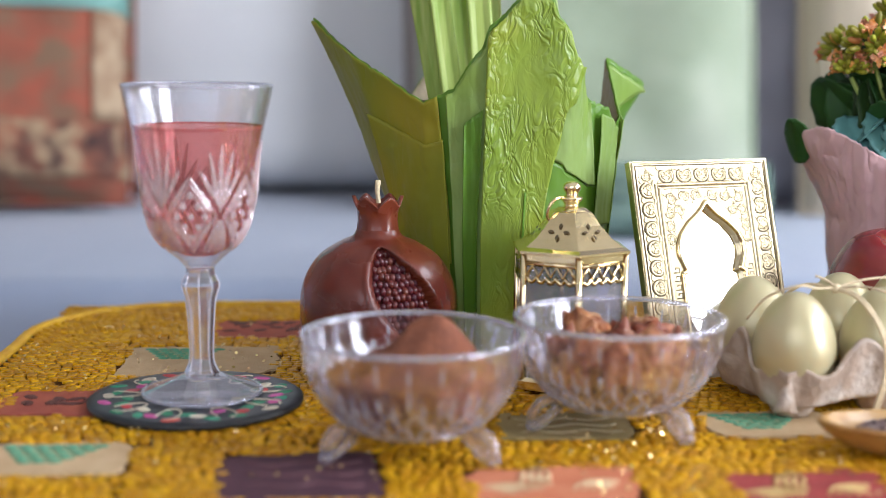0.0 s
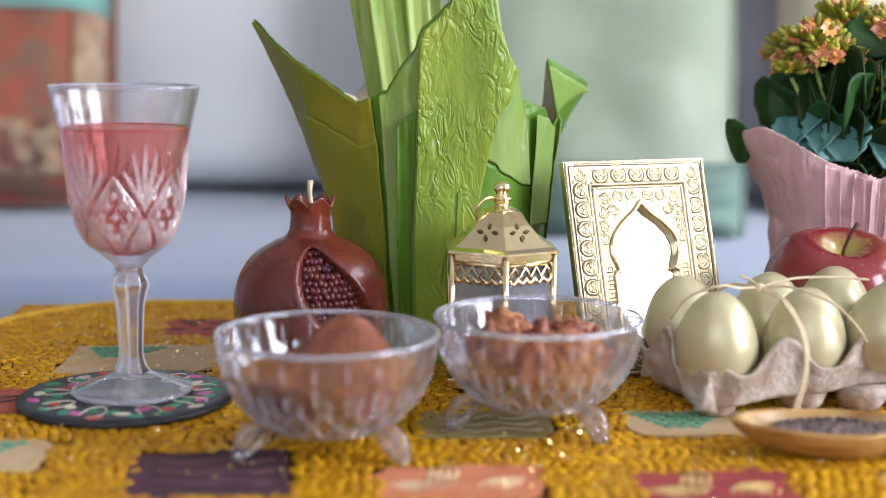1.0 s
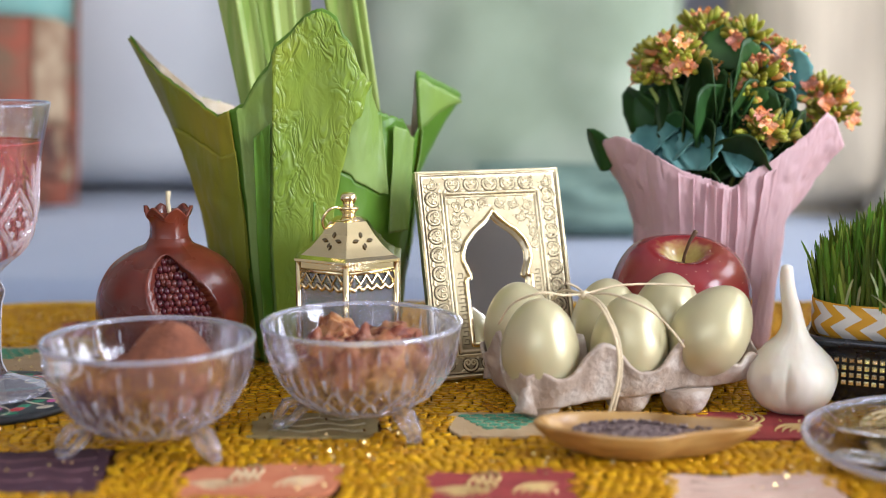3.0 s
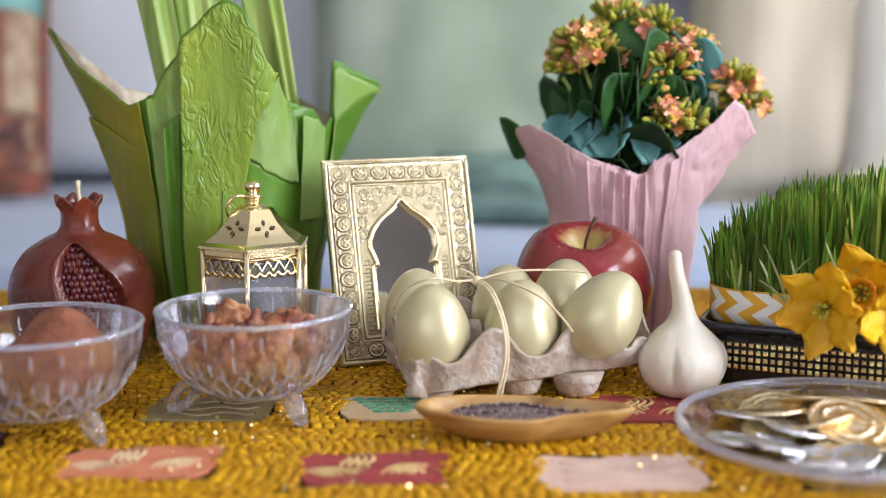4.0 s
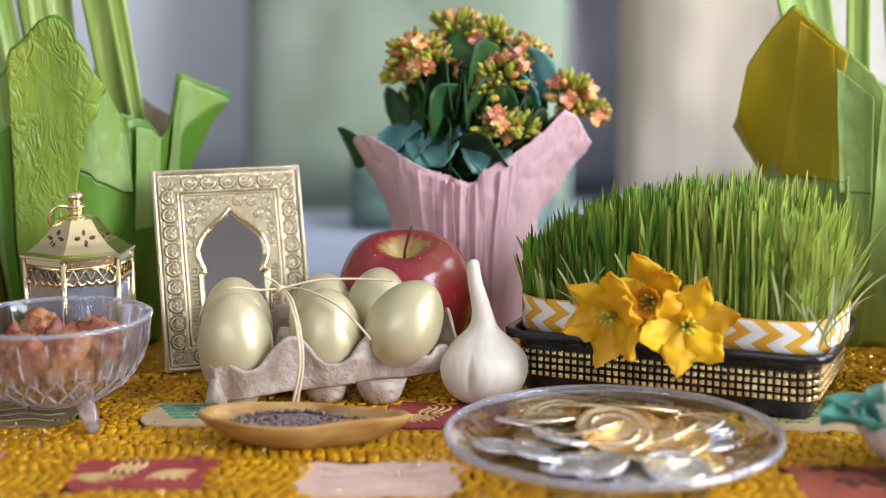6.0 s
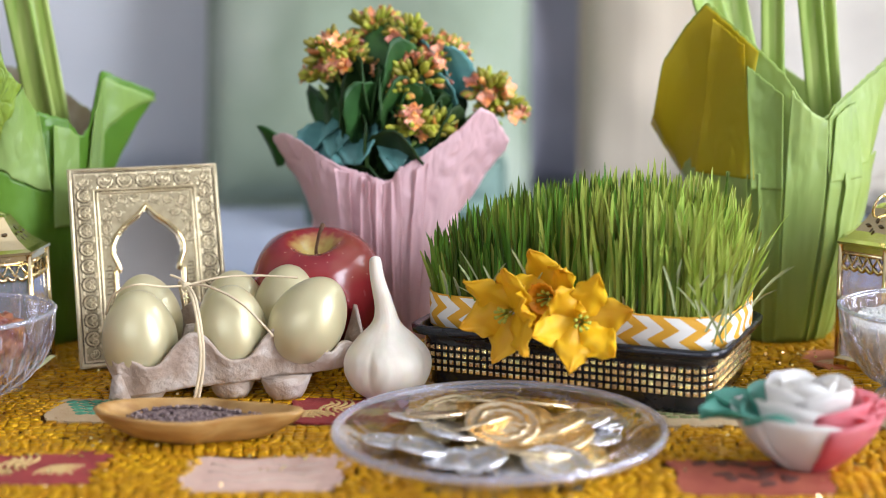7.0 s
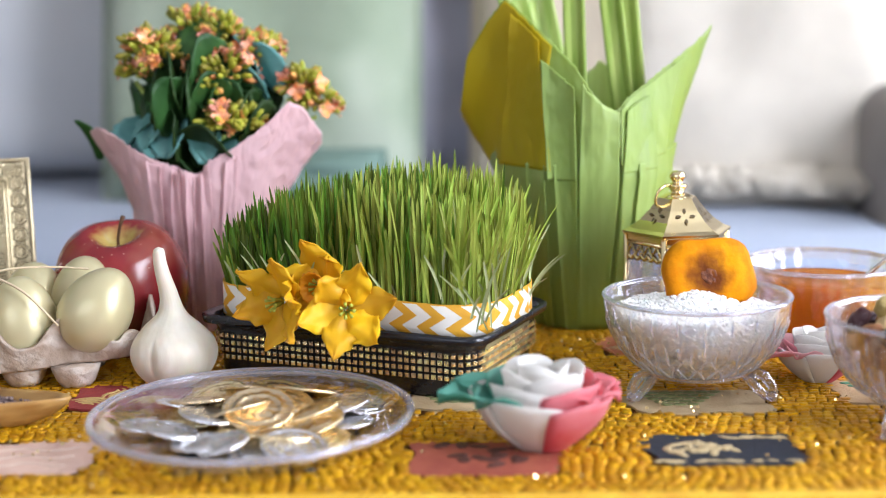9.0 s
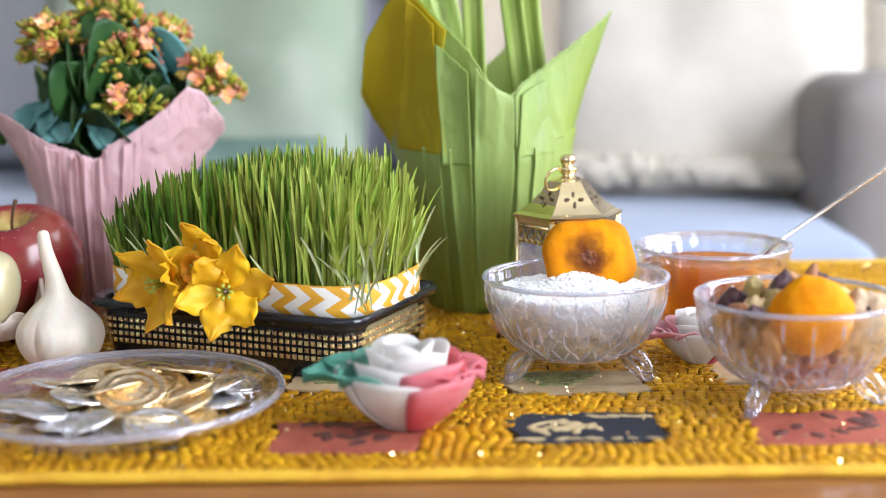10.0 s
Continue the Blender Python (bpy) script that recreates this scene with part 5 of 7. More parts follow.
# ---- lanterns ----
def lantern(label, x, y, turn):
    ln = thing("lantern", label, "lantern", pose(x, y, 0.0006, 0, 0, turn), "brass lanterns")
    hexa = [(math.cos(math.pi / 3 * k), math.sin(math.pi / 3 * k)) for k in range(6)]
    def hexring(levels):
        verts = [(r * cx, r * cy, z) for r, z in levels for cx, cy in hexa]
        faces = [(i * 6 + k, i * 6 + (k + 1) % 6, (i + 1) * 6 + (k + 1) % 6, (i + 1) * 6 + k) for i in range(len(levels) - 1) for k in range(6)]
        return verts, faces + [tuple(range(6))[::-1], tuple((len(levels) - 1) * 6 + k for k in range(6))]
    v, f = hexring([(0.036, 0), (0.037, 0.001), (0.037, 0.006), (0.035, 0.008)])
    piece("base", mesh_of("base", v, f, BRASS, False), ln)
    v, f = hexring([(0.0355, 0.0815), (0.0375, 0.0822), (0.0375, 0.0838), (0.0330, 0.0855), (0.0255, 0.0905), (0.0185, 0.0975), (0.0130, 0.1050), (0.0100, 0.1062)])
    roof = piece("roof", mesh_of("roof", v, f, BRASS, False), ln)
    # dark leaf laid on the closed roof, painting the darkness of a pierced hole
    leaf = mesh_of("slot_dark", *(lambda q: ([(px0 * 0.0010, 0.0002 * pz, py0 * 0.0020) for px0, py0, pz in q[0]], q[1]))(lathe([(1.0, 0), (0.0001, 1)], 10)), DARK_LINE, False)
    for k in range(6):
        a = math.pi / 3 * k + math.pi / 6
        ap = 0.866 * 0.0222
        for du, dv, rot in ((0, 0.0042, 0), (0, -0.0042, 0), (0.0048, 0, 90), (-0.0048, 0, 90)):
            m = pose(0, 0, 0, 0, 0, math.degrees(a) + 90) @ pose(0, -0.866 * 0.0218 - 0.0007, 0.0948, -44.5, 0, 0) @ pose(du, 0, dv, 0, rot, 0)
            piece("slot_dark", leaf, roof, m)
        piece("post", mesh_of("post", *tube([(0.0345 * hexa[k][0], 0.0345 * hexa[k][1], 0.006), (0.0345 * hexa[k][0], 0.0345 * hexa[k][1], 0.083)], 0.0021, 6), BRASS), ln)
        # pane and pierced strip between two posts
        m = pose(0, 0, 0, 0, 0, math.degrees(a) + 90)
        d_ = 0.866 * 0.0338
        w_ = 0.0152
        piece("pane", mesh_of("pane", [(-w_, -d_, 0.007), (w_, -d_, 0.007), (w_, -d_, 0.0815), (-w_, -d_, 0.0815), (-w_, -d_ + 0.001, 0.007), (w_, -d_ + 0.001, 0.007), (w_, -d_ + 0.001, 0.0815), (-w_, -d_ + 0.001, 0.0815)],
                              [(0, 1, 2, 3), (7, 6, 5, 4), (0, 4, 5, 1), (3, 2, 6, 7), (1, 5, 6, 2), (0, 3, 7, 4)], PANE, False), ln, m)
        y_ = -d_ - 0.0008
        zig_ = [(-w_ + 2 * w_ * t_ / 8, y_, 0.0690 if t_ % 2 == 0 else 0.0755) for t_ in range(9)]
        piece("zigzag_strip", mesh_of("zigzag_strip", *tube(zig_, 0.0012, 5), BRASS), ln, m)
        scal_ = [(-w_ + 2 * w_ * t_ / 20, y_, 0.0686 - 0.0030 * abs(math.sin(math.pi * t_ / 4))) for t_ in range(21)]
        piece("scalloped_strip", mesh_of("scalloped_strip", *tube(scal_, 0.0014, 5), BRASS), ln, m)
        piece("rail", mesh_of("rail", *tube([(-w_, y_, 0.0765), (w_, y_, 0.0765)], 0.0016, 5), BRASS), ln, m)
        piece("band", mesh_of("band", [(-w_, y_ - 0.0004, 0.0780), (w_, y_ - 0.0004, 0.0780), (w_, y_ - 0.0004, 0.0818), (-w_, y_ - 0.0004, 0.0818), (-w_, y_ + 0.0006, 0.0780), (w_, y_ + 0.0006, 0.0780), (w_, y_ + 0.0006, 0.0818), (-w_, y_ + 0.0006, 0.0818)],
                              [(0, 1, 2, 3), (7, 6, 5, 4), (0, 4, 5, 1), (3, 2, 6, 7), (1, 5, 6, 2), (0, 3, 7, 4)], BRASS, False), ln, m)
    v, f = lathe(smooth_profile([(0.0105, 0.1055), (0.0075, 0.1075), (0.0042, 0.1085), (0.0064, 0.1120), (0.0060, 0.1135), (0.0036, 0.1150), (0.0054, 0.1185), (0.0040, 0.1218), (0.0001, 0.1228)], 4), 20)
    piece("finial", mesh_of("finial", v, f, BRASS), ln)
    ring = [(0.0080 * math.cos(t_) - 0.0040, 0.0, 0.0080 * math.sin(t_)) for t_ in [2 * math.pi * i / 24 for i in range(24)]]
    v, f = tube(ring, 0.0010, 6, True)
    piece("ring", mesh_of("ring", v, f, BRASS), ln, pose(0, 0, 0, 0, 0, -turn) @ pose(-0.0062, -0.0030, 0.1085, 20, -38, 25))
    # candle cup inside
    v, f = lathe([(0.018, 0.008), (0.0185, 0.022), (0.0165, 0.022), (0.016, 0.010), (0.0001, 0.010)], 24)
    piece("cup", mesh_of("cup", v, f, BRASS), ln)
    return ln


lantern("small six-sided brass lantern with pierced roof before green pot", 0.0985, 0.1375, -90)
lantern("small six-sided brass lantern with pierced roof beside white grains", 0.6890, 0.1480, -112)

# ---- mirror in an engraved frame ----
FW, FH = 0.0992, 0.1415
mir = thing("mirror_frame", "engraved gilt metal frame with arched mirror leaning back", "mirror", pose(0.2010, 0.1510, 0.0026, -18, 0, 19) @ Matrix.Diagonal((1.018, 1, 0.960, 1)))


def arch_point(t):
    """Outline of the opening, t in 0..1 from the bottom middle round to the right, over the apex and back."""
    half = [(0, 0.0235), (0.0215, 0.0235), (0.0215, 0.0450), (0.0215, 0.0670), (0.0185, 0.0672), (0.0195, 0.0705), (0.0222, 0.0780), (0.0222, 0.0840), (0.0195, 0.0910), (0.0135, 0.0980), (0.0060, 0.1040), (0.0020, 0.1085), (0, 0.1115)]
    full = half + [(-x, z) for x, z in half[::-1][1:]]
    seg = [math.dist(a, b) for a, b in zip(full, full[1:])]
    s = t * sum(seg)
    for (a, b), L_ in zip(zip(full, full[1:]), seg):
        if s <= L_:
            k = s / L_ if L_ else 0
            return (a[0] + (b[0] - a[0]) * k, a[1] + (b[1] - a[1]) * k)
        s -= L_
    return full[-1]


N_ = 160
inner_pts = [arch_point(i / N_) for i in range(N_)]
cz = 0.066
outer_pts = []
for x, z in inner_pts:
    dx, dz = x, z - cz
    k = min((FW / 2) / abs(dx) if abs(dx) > 1e-9 else 1e9, ((FH - cz) if dz > 0 else cz) / abs(dz) if abs(dz) > 1e-9 else 1e9)
    outer_pts.append((dx * k, cz + dz * k))
# force the four corners onto the outline
for cxx, czz in ((-FW / 2, 0), (FW / 2, 0), (FW / 2, FH), (-FW / 2, FH)):
    i = min(range(N_), key=lambda j: math.dist(outer_pts[j], (cxx, czz)))
    outer_pts[i] = (cxx, czz)
verts = []
for ring, y in ((inner_pts, 0.0), (outer_pts, 0.0), (outer_pts, 0.006), (inner_pts, 0.006)):
    verts += [(x, y, z) for x, z in ring]
faces = []
for b_ in range(4):
    for i in range(N_):
        j = (i + 1) % N_
        faces.append((b_ * N_ + i, b_ * N_ + j, ((b_ + 1) % 4) * N_ + j, ((b_ + 1) % 4) * N_ + i))
piece("plate", mesh_of("plate", verts, faces, SILVER_GOLD, False), mir)
piece("glass", mesh_of("glass", [(-0.024, 0.0035, 0.022), (0.024, 0.0035, 0.022), (0.024, 0.0035, 0.113), (-0.024, 0.0035, 0.113)], [(0, 1, 2, 3)], MIRROR, False), mir, label="clear mirror glass")
v, f = tube([(x * 1.05, -0.0004, cz + (z - cz) * 1.04) for x, z in inner_pts], 0.0017, 8, True)
piece("arch_moulding", mesh_of("arch_moulding", v, f, BRASS), mir)


def rect_loop(w, z0, z1, n=14):
    c = [(-w, z0), (w, z0), (w, z1), (-w, z1)]
    return [(c[i][0] + (c[(i + 1) % 4][0] - c[i][0]) * k / n, 0, c[i][1] + (c[(i + 1) % 4][1] - c[i][1]) * k / n) for i in range(4) for k in range(n)]


for w_, z0, z1, rr in ((0.0464, 0.0032, 0.1384, 0.0005), (0.0324, 0.0164, 0.1244, 0.0005)):
    v, f = tube(rect_loop(w_, z0, z1), rr, 5, True)
    piece("engraved_line", mesh_of("engraved_line", v, f, DARK_LINE), mir)
for w_, z0, z1 in ((0.0482, 0.0012, 0.1403), (0.0336, 0.0152, 0.1256), (0.0312, 0.0176, 0.1232)):
    v, f = tube(rect_loop(w_, z0, z1), 0.0011, 6, True)
    piece("raised_rim", mesh_of("raised_rim", v, f, SILVER_GOLD), mir)


def ring_plate(name, outer, inner, y, material):
    n = len(outer)
    vs = [(x, y, z) for x, z in outer] + [(x, y, z) for x, z in inner]
    return piece(name, mesh_of(name, vs, [(i, (i + 1) % n, n + (i + 1) % n, n + i) for i in range(n)], material, False), mir)


def flat(w, z0, z1):
    return [(x, z) for x, _, z in rect_loop(w, z0, z1)]


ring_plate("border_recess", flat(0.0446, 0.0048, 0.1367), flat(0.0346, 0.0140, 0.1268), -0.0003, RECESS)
sp_out = []
for x, z in inner_pts:
    dx, dz = x, z - cz
    k = min(0.0300 / abs(dx) if abs(dx) > 1e-9 else 1e9, ((0.1218 - cz) if dz > 0 else cz - 0.0192) / abs(dz) if abs(dz) > 1e-9 else 1e9)
    sp_out.append((dx * k, cz + dz * k))
for cxx, czz in ((-0.03, 0.0192), (0.03, 0.0192), (0.03, 0.1218), (-0.03, 0.1218)):
    i = min(range(N_), key=lambda j: math.dist(sp_out[j], (cxx, czz)))
    sp_out[i] = (cxx, czz)
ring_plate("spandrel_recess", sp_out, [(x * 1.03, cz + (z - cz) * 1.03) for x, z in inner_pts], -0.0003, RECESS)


def scroll(size):
    """A C-shaped vine curl with two inner spirals: raised gilt line and a dark groove round its back."""
    path = []
    for sgn in (1, -1):
        arm = []
        for i in range(30):
            t_ = i / 29
            if t_ < 0.40:
                a = radians(112 * t_ / 0.40)
                arm.append((size * math.cos(a), sgn * size * math.sin(a)))
            else:
                u = (t_ - 0.40) / 0.60
                a, r = radians(112 + 420 * u), size * 0.50 * (1 - 0.72 * u)
                cx, cz_ = size * 0.50 * math.cos(radians(112)), size * 0.50 * math.sin(radians(112))
                arm.append((cx + r * math.cos(a), sgn * (cz_ + r * math.sin(a))))
        path.append(arm)
    raised = [tube([(x, 0, z) for x, z in arm], [size * 0.15] * 20 + [size * 0.15 * (1 - 0.05 * i) for i in range(10)], 5) for arm in path]
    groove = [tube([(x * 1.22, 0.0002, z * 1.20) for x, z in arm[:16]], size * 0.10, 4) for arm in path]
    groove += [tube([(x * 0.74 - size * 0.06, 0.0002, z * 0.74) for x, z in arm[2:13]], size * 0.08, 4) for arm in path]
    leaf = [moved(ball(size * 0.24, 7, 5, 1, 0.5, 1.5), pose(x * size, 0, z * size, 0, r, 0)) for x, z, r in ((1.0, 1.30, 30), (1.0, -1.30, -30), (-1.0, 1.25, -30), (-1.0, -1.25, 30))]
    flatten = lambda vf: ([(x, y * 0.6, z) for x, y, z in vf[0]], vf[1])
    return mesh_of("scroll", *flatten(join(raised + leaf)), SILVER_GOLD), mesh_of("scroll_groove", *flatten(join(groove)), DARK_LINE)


SC, SMALL = scroll(0.0044), scroll(0.0030)
KEY = mesh_of("key_step", *tube([(-0.0022, 0, -0.0020), (0.0018, 0, -0.0020), (0.0018, 0, 0.0012), (-0.0008, 0, 0.0012), (-0.0008, 0, 0.0000)], 0.00035, 4), DARK_LINE)


def curl(kind, x, z, turn):
    ob = piece("scroll", kind[0], mir, pose(x, -0.0004, z, 0, turn, 0))
    piece("groove", kind[1], ob, label="dark groove round the curl")


for k in range(9):
    for sx in (-1, 1):
        curl(SC, sx * 0.0396, 0.0200 + 0.01275 * k, 180 if sx < 0 else 0)
for k in range(5):
    for z in (0.1318, 0.0094):
        curl(SC, -0.0254 + 0.0127 * k, z, 90)
for sx in (-1, 1):
    for z in (0.1318, 0.0094):
        curl(SMALL, sx * 0.0396, z, 45)
    for x, z, r_ in ((0.0245, 0.1160, 20), (0.0150, 0.1172, 70), (0.0060, 0.1178, 110), (0.0262, 0.1068, 330), (0.0196, 0.1080, 60), (0.0268, 0.0975, 0), (0.0274, 0.0890, 30)):
        curl(SMALL, sx * x, z, sx * r_)
    for k in range(9):
        piece("key_step", KEY, mir, pose(sx * 0.0266, -0.0004, 0.0245 + k * 0.0056))
part("easel_leg", rounded_box(0.03, 0.003, 0.115, 0.001), DARK_LINE, mir, m=pose(0, 0.0235, 0.055, 18, 0, 0))

# ---- eggs in a carton ----
CART = pose(0.1978, 0.0360, 0.0006, 0, 0, 12.0)
egg_v, egg_f = lathe([(max(0.00005, 0.0226 * math.sin(t_) * (1 + 0.13 * math.cos(t_))), 0.0285 - 0.0285 * math.cos(t_)) for t_ in [math.pi * i / 24 for i in range(25)]], 40)
EGG_MESH = mesh_of("egg", egg_v, egg_f, EGG)
SX, SY = 0.0525, 0.0470
centres = [(0.0255 + SX * i, 0.0250 + SY * j) for j in range(2) for i in range(3)]
tilts = [(4, -2), (2, 1), (3, 33), (-4, -5), (-3, 2), (2, 2)]
centres[0] = (centres[0][0] - 0.004, centres[0][1])
centres[1] = (centres[1][0] - 0.003, centres[1][1])
centres[2] = (0.1075, 0.0150)
centres[5] = (0.1120, 0.0600)
for (x, y), (ax, ay) in zip(centres, tilts):
    ob = piece("egg", EGG_MESH, None, CART @ pose(x, y, 0.0130 + (0.0115 if ay > 20 else 0.005 if (x > 0.11) else 0), ax, ay, 0))
    tagged(ob, "pearly cream egg sitting in the pulp carton", "egg", "eggs in the carton")
ct = thing("egg_carton", "grey moulded pulp egg carton tied with raffia", "egg carton", CART)
WC, DC = SX * 3 + 0.001, SY * 2 + 0.004


def skirt(u, v):
    """Outer wall: cup bulges along the sides, wavy torn upper edge."""
    P_ = 2 * (WC + DC)
    s = u * P_
    if s < WC:
        x, y, nx, ny, ph, cells = s, 0, 0, -1, s / SX, 1
    elif s < WC + DC:
        x, y, nx, ny, ph, cells = WC, s - WC, 1, 0, (s - WC) / SY, 1
    elif s < 2 * WC + DC:
        x, y, nx, ny, ph, cells = WC - (s - WC - DC), DC, 0, 1, (s - WC - DC) / SX, 1
    else:
        x, y, nx, ny, ph, cells = 0, DC - (s - 2 * WC - DC), -1, 0, (s - 2 * WC - DC) / SY, 1
    gap = math.cos(2 * math.pi * ph) * 0.5 + 0.5
    corner = min(1.0, min(s % 1e9, abs(s - WC), abs(s - WC - DC), abs(s - 2 * WC - DC), abs(P_ - s)) / 0.016)
    edge_z = 0.0265 + 0.004 * x / WC + 0.0185 * gap ** 1.4 * (0.10 + 0.90 * corner ** 2) + 0.0018 * nz(x * 90, y * 90, 2)
    low = 0.0060 + 0.013 * x / WC + 0.001 * nz(x * 70, y * 70, 8)
    z = low + (edge_z - low) * v
    inset = 0.0075 * (1 - v) ** 1.25 + 0.0036 * gap * corner * (1 - 0.35 * v) - 0.0010 * v * (1 - gap)
    cx, cy = x - nx * inset, y - ny * inset
    # round the corners
    qx, qy = cx - WC / 2, cy - DC / 2
    ex, ey = abs(qx) / (WC / 2), abs(qy) / (DC / 2)
    c_ = max(0.0, min(ex, ey) - 0.72) * 0.32
    return (WC / 2 + qx * (1 - c_), DC / 2 + qy * (1 - c_), z + 0.0006 * nz(x * 160, y * 160, z * 160))


v, f = sheet(skirt, 220, 14, True)
solid(piece("outer_wall", mesh_of("outer_wall", v, f, PULP), ct), 0.0022, -1)
for x, y in centres:
    prof = [(0.0001, 0.0015), (0.009, 0.0018), (0.0110, 0.005), (0.0130, 0.010), (0.0150, 0.014)]
    v, f = lathe(prof, 24, lambda a, i, r, z: (r, z + 0.001 * nz(a * 3, x * 90, y * 90)))
    solid(piece("cup", mesh_of("cup", v, f, PULP), ct, pose(x, y, 0)), 0.0016, 1)
for i in (1, 2):
    v, f = lathe([(0.012, 0.006), (0.008, 0.022), (0.005, 0.036), (0.0036, 0.041), (0.0001, 0.042)], 16, lambda a, k, r, z: (r * (1 + 0.12 * nz(a * 2, z * 90)), z))
    piece("divider", mesh_of("divider", v, f, PULP), ct, pose(0.0255 + SX * (i - 0.5), 0.0485, 0))
tw = thing("raffia_tie", "natural raffia strands knotted over the egg carton", "twine", CART)
strands = [
    [(0.050, 0.030, 0.0695), (0.0545, 0.012, 0.066), (0.0575, -0.0065, 0.050), (0.0580, -0.0105, 0.030), (0.0535, -0.0080, 0.004)],
    [(0.049, 0.031, 0.0690), (0.0530, 0.012, 0.0655), (0.0560, -0.0065, 0.050), (0.0563, -0.0108, 0.030), (0.0510, -0.0080, 0.004)],
    [(0.050, 0.031, 0.0695), (0.070, 0.032, 0.0735), (0.095, 0.032, 0.0735), (0.118, 0.030, 0.0715)],
    [(0.050, 0.030, 0.0695), (0.062, 0.016, 0.0715), (0.080, 0.003, 0.064), (0.093, -0.001, 0.051), (0.0998, 0.0, 0.042)],
    [(0.050, 0.031, 0.0695), (0.036, 0.028, 0.0700), (0.020, 0.020, 0.0735), (0.006, 0.030, 0.066), (0.000, 0.040, 0.052)],
    [(0.050, 0.031, 0.0695), (0.046, 0.036, 0.073), (0.040, 0.037, 0.0755)],
    [(0.049, 0.032, 0.0690), (0.045, 0.060, 0.066), (0.046, 0.092, 0.048), (0.047, 0.101, 0.032), (0.047, 0.099, 0.010)],
]
for s_ in strands:
    v, f = tube(smooth_profile(s_, 6), 0.0010 if s_[-1][2] < 0.02 else 0.00075, 6)
    piece("strand", mesh_of("strand", v, f, RAFFIA), tw)
v, f = lump(0.0032, 3.0, 1.2, 1.0, 0.8, 0.3)
piece("knot", mesh_of("knot", v, f, RAFFIA), tw, pose(0.0495, 0.0310, 0.0690))

# ---- garlic ----
gar = thing("garlic_bulb", "whole white garlic bulb with a long dry neck", "garlic", pose(0.3630, 0.0730, 0.0))
prof = smooth_profile([(0.0001, 0.0022), (0.006, 0.001), (0.014, 0.0015), (0.0225, 0.008), (0.0272, 0.019), (0.0255, 0.029), (0.0180, 0.038), (0.0098, 0.046), (0.0066, 0.054), (0.0052, 0.066), (0.0042, 0.078), (0.0034, 0.0865), (0.0010, 0.0885), (0.0001, 0.0886)], 6)


def cloves(a, i, r, z):
    k = max(0.0, 1 - abs(z - 0.020) / 0.026)
    lob = abs(math.sin(2.0 * a + 0.75)) ** 0.5
    return r * (1 - 0.13 * k * (1 - lob)) * (1 + 0.004 * math.sin(23 * a + 3 * math.sin(z * 200))), z


v, f = lathe(prof, 110, cloves)
v = [(x - 0.0058 * max(0, (z - 0.03) / 0.06) ** 1.2 + 0.0012 * math.sin(max(0, z - 0.04) * 120), y - 0.002 * max(0, (z - 0.04) / 0.05), z) for x, y, z in v]
piece("bulb", mesh_of("bulb", v, f, GARLIC), gar)
v, f = join([tube([(0.004 * math.cos(a), 0.004 * math.sin(a), 0.002), (0.007 * math.cos(a), 0.007 * math.sin(a), 0.0006)], 0.0004, 4) for a in [k * 0.5 for k in range(12)]])
piece("root", mesh_of("root", v, f, WICK), gar)

# ---- apple ----
app = thing("apple", "large glossy red apple with pale stem hollow", "apple", pose(0.3105, 0.1720, 0.0030, 17, 0, 0) @ Matrix.Scale(1.03, 4))
prof = smooth_profile([(0.0001, 0.006), (0.008, 0.004), (0.017, 0.0005), (0.028, 0.006), (0.0395, 0.024), (0.0440, 0.044), (0.0425, 0.060), (0.0345, 0.0765), (0.0235, 0.0835), (0.0140, 0.0820), (0.0070, 0.0755), (0.0001, 0.0690)], 12)
v, f = lathe(prof, 150, lambda a, i, r, z: (r * (1 + 0.018 * math.cos(5 * a + 0.4)), z + 0.0015 * math.cos(2 * a) * (r / 0.044)))
piece("skin", mesh_of("skin", v, f, APPLE), app)
v, f = tube([(0, 0, 0.069), (0.0010, 0, 0.080), (0.0035, 0, 0.0895), (0.0065, -0.001, 0.0965)], [0.0012, 0.0010, 0.0011, 0.0016], 7)
piece("stalk", mesh_of("stalk", v, f, BROWN_STEM), app)
FLECK = mesh_of("fleck", *ball(0.00045, 6, 4, 1, 1, 0.4), mat("pale_fleck", (0.62, 0.38, 0.26), 0.4))
rnd = random.Random(14)
for k in range(70):
    i = rnd.randrange(18, len(prof) - 20)
    a = rnd.uniform(-math.pi, 0.2)
    r_, z_ = prof[i]
    rr = r_ * (1 + 0.018 * math.cos(5 * a + 0.4))
    piece("fleck", FLECK, app, pose(rr * math.cos(a), rr * math.sin(a), z_ + 0.0015 * math.cos(2 * a) * (r_ / 0.044)))

# ---- wooden dish of seeds ----
dish = thing("wooden_dish", "leaf-shaped turned wooden dish holding dark small seeds", "dish", pose(0.2615, -0.0115, 0.0004, 0, 0, -4))


def leaf_r(a):
    """Outline radius: rounded at one end and pointed at the other."""
    c, s = math.cos(a), math.sin(a)
    lx = 0.0575 if c < 0 else 0.0560
    w = 0.0250 * (1 - 0.42 * max(0, c) ** 2)
    return 1 / math.sqrt((c / lx) ** 2 + (s / w) ** 2) * (1 + 0.10 * max(0, c) ** 14)


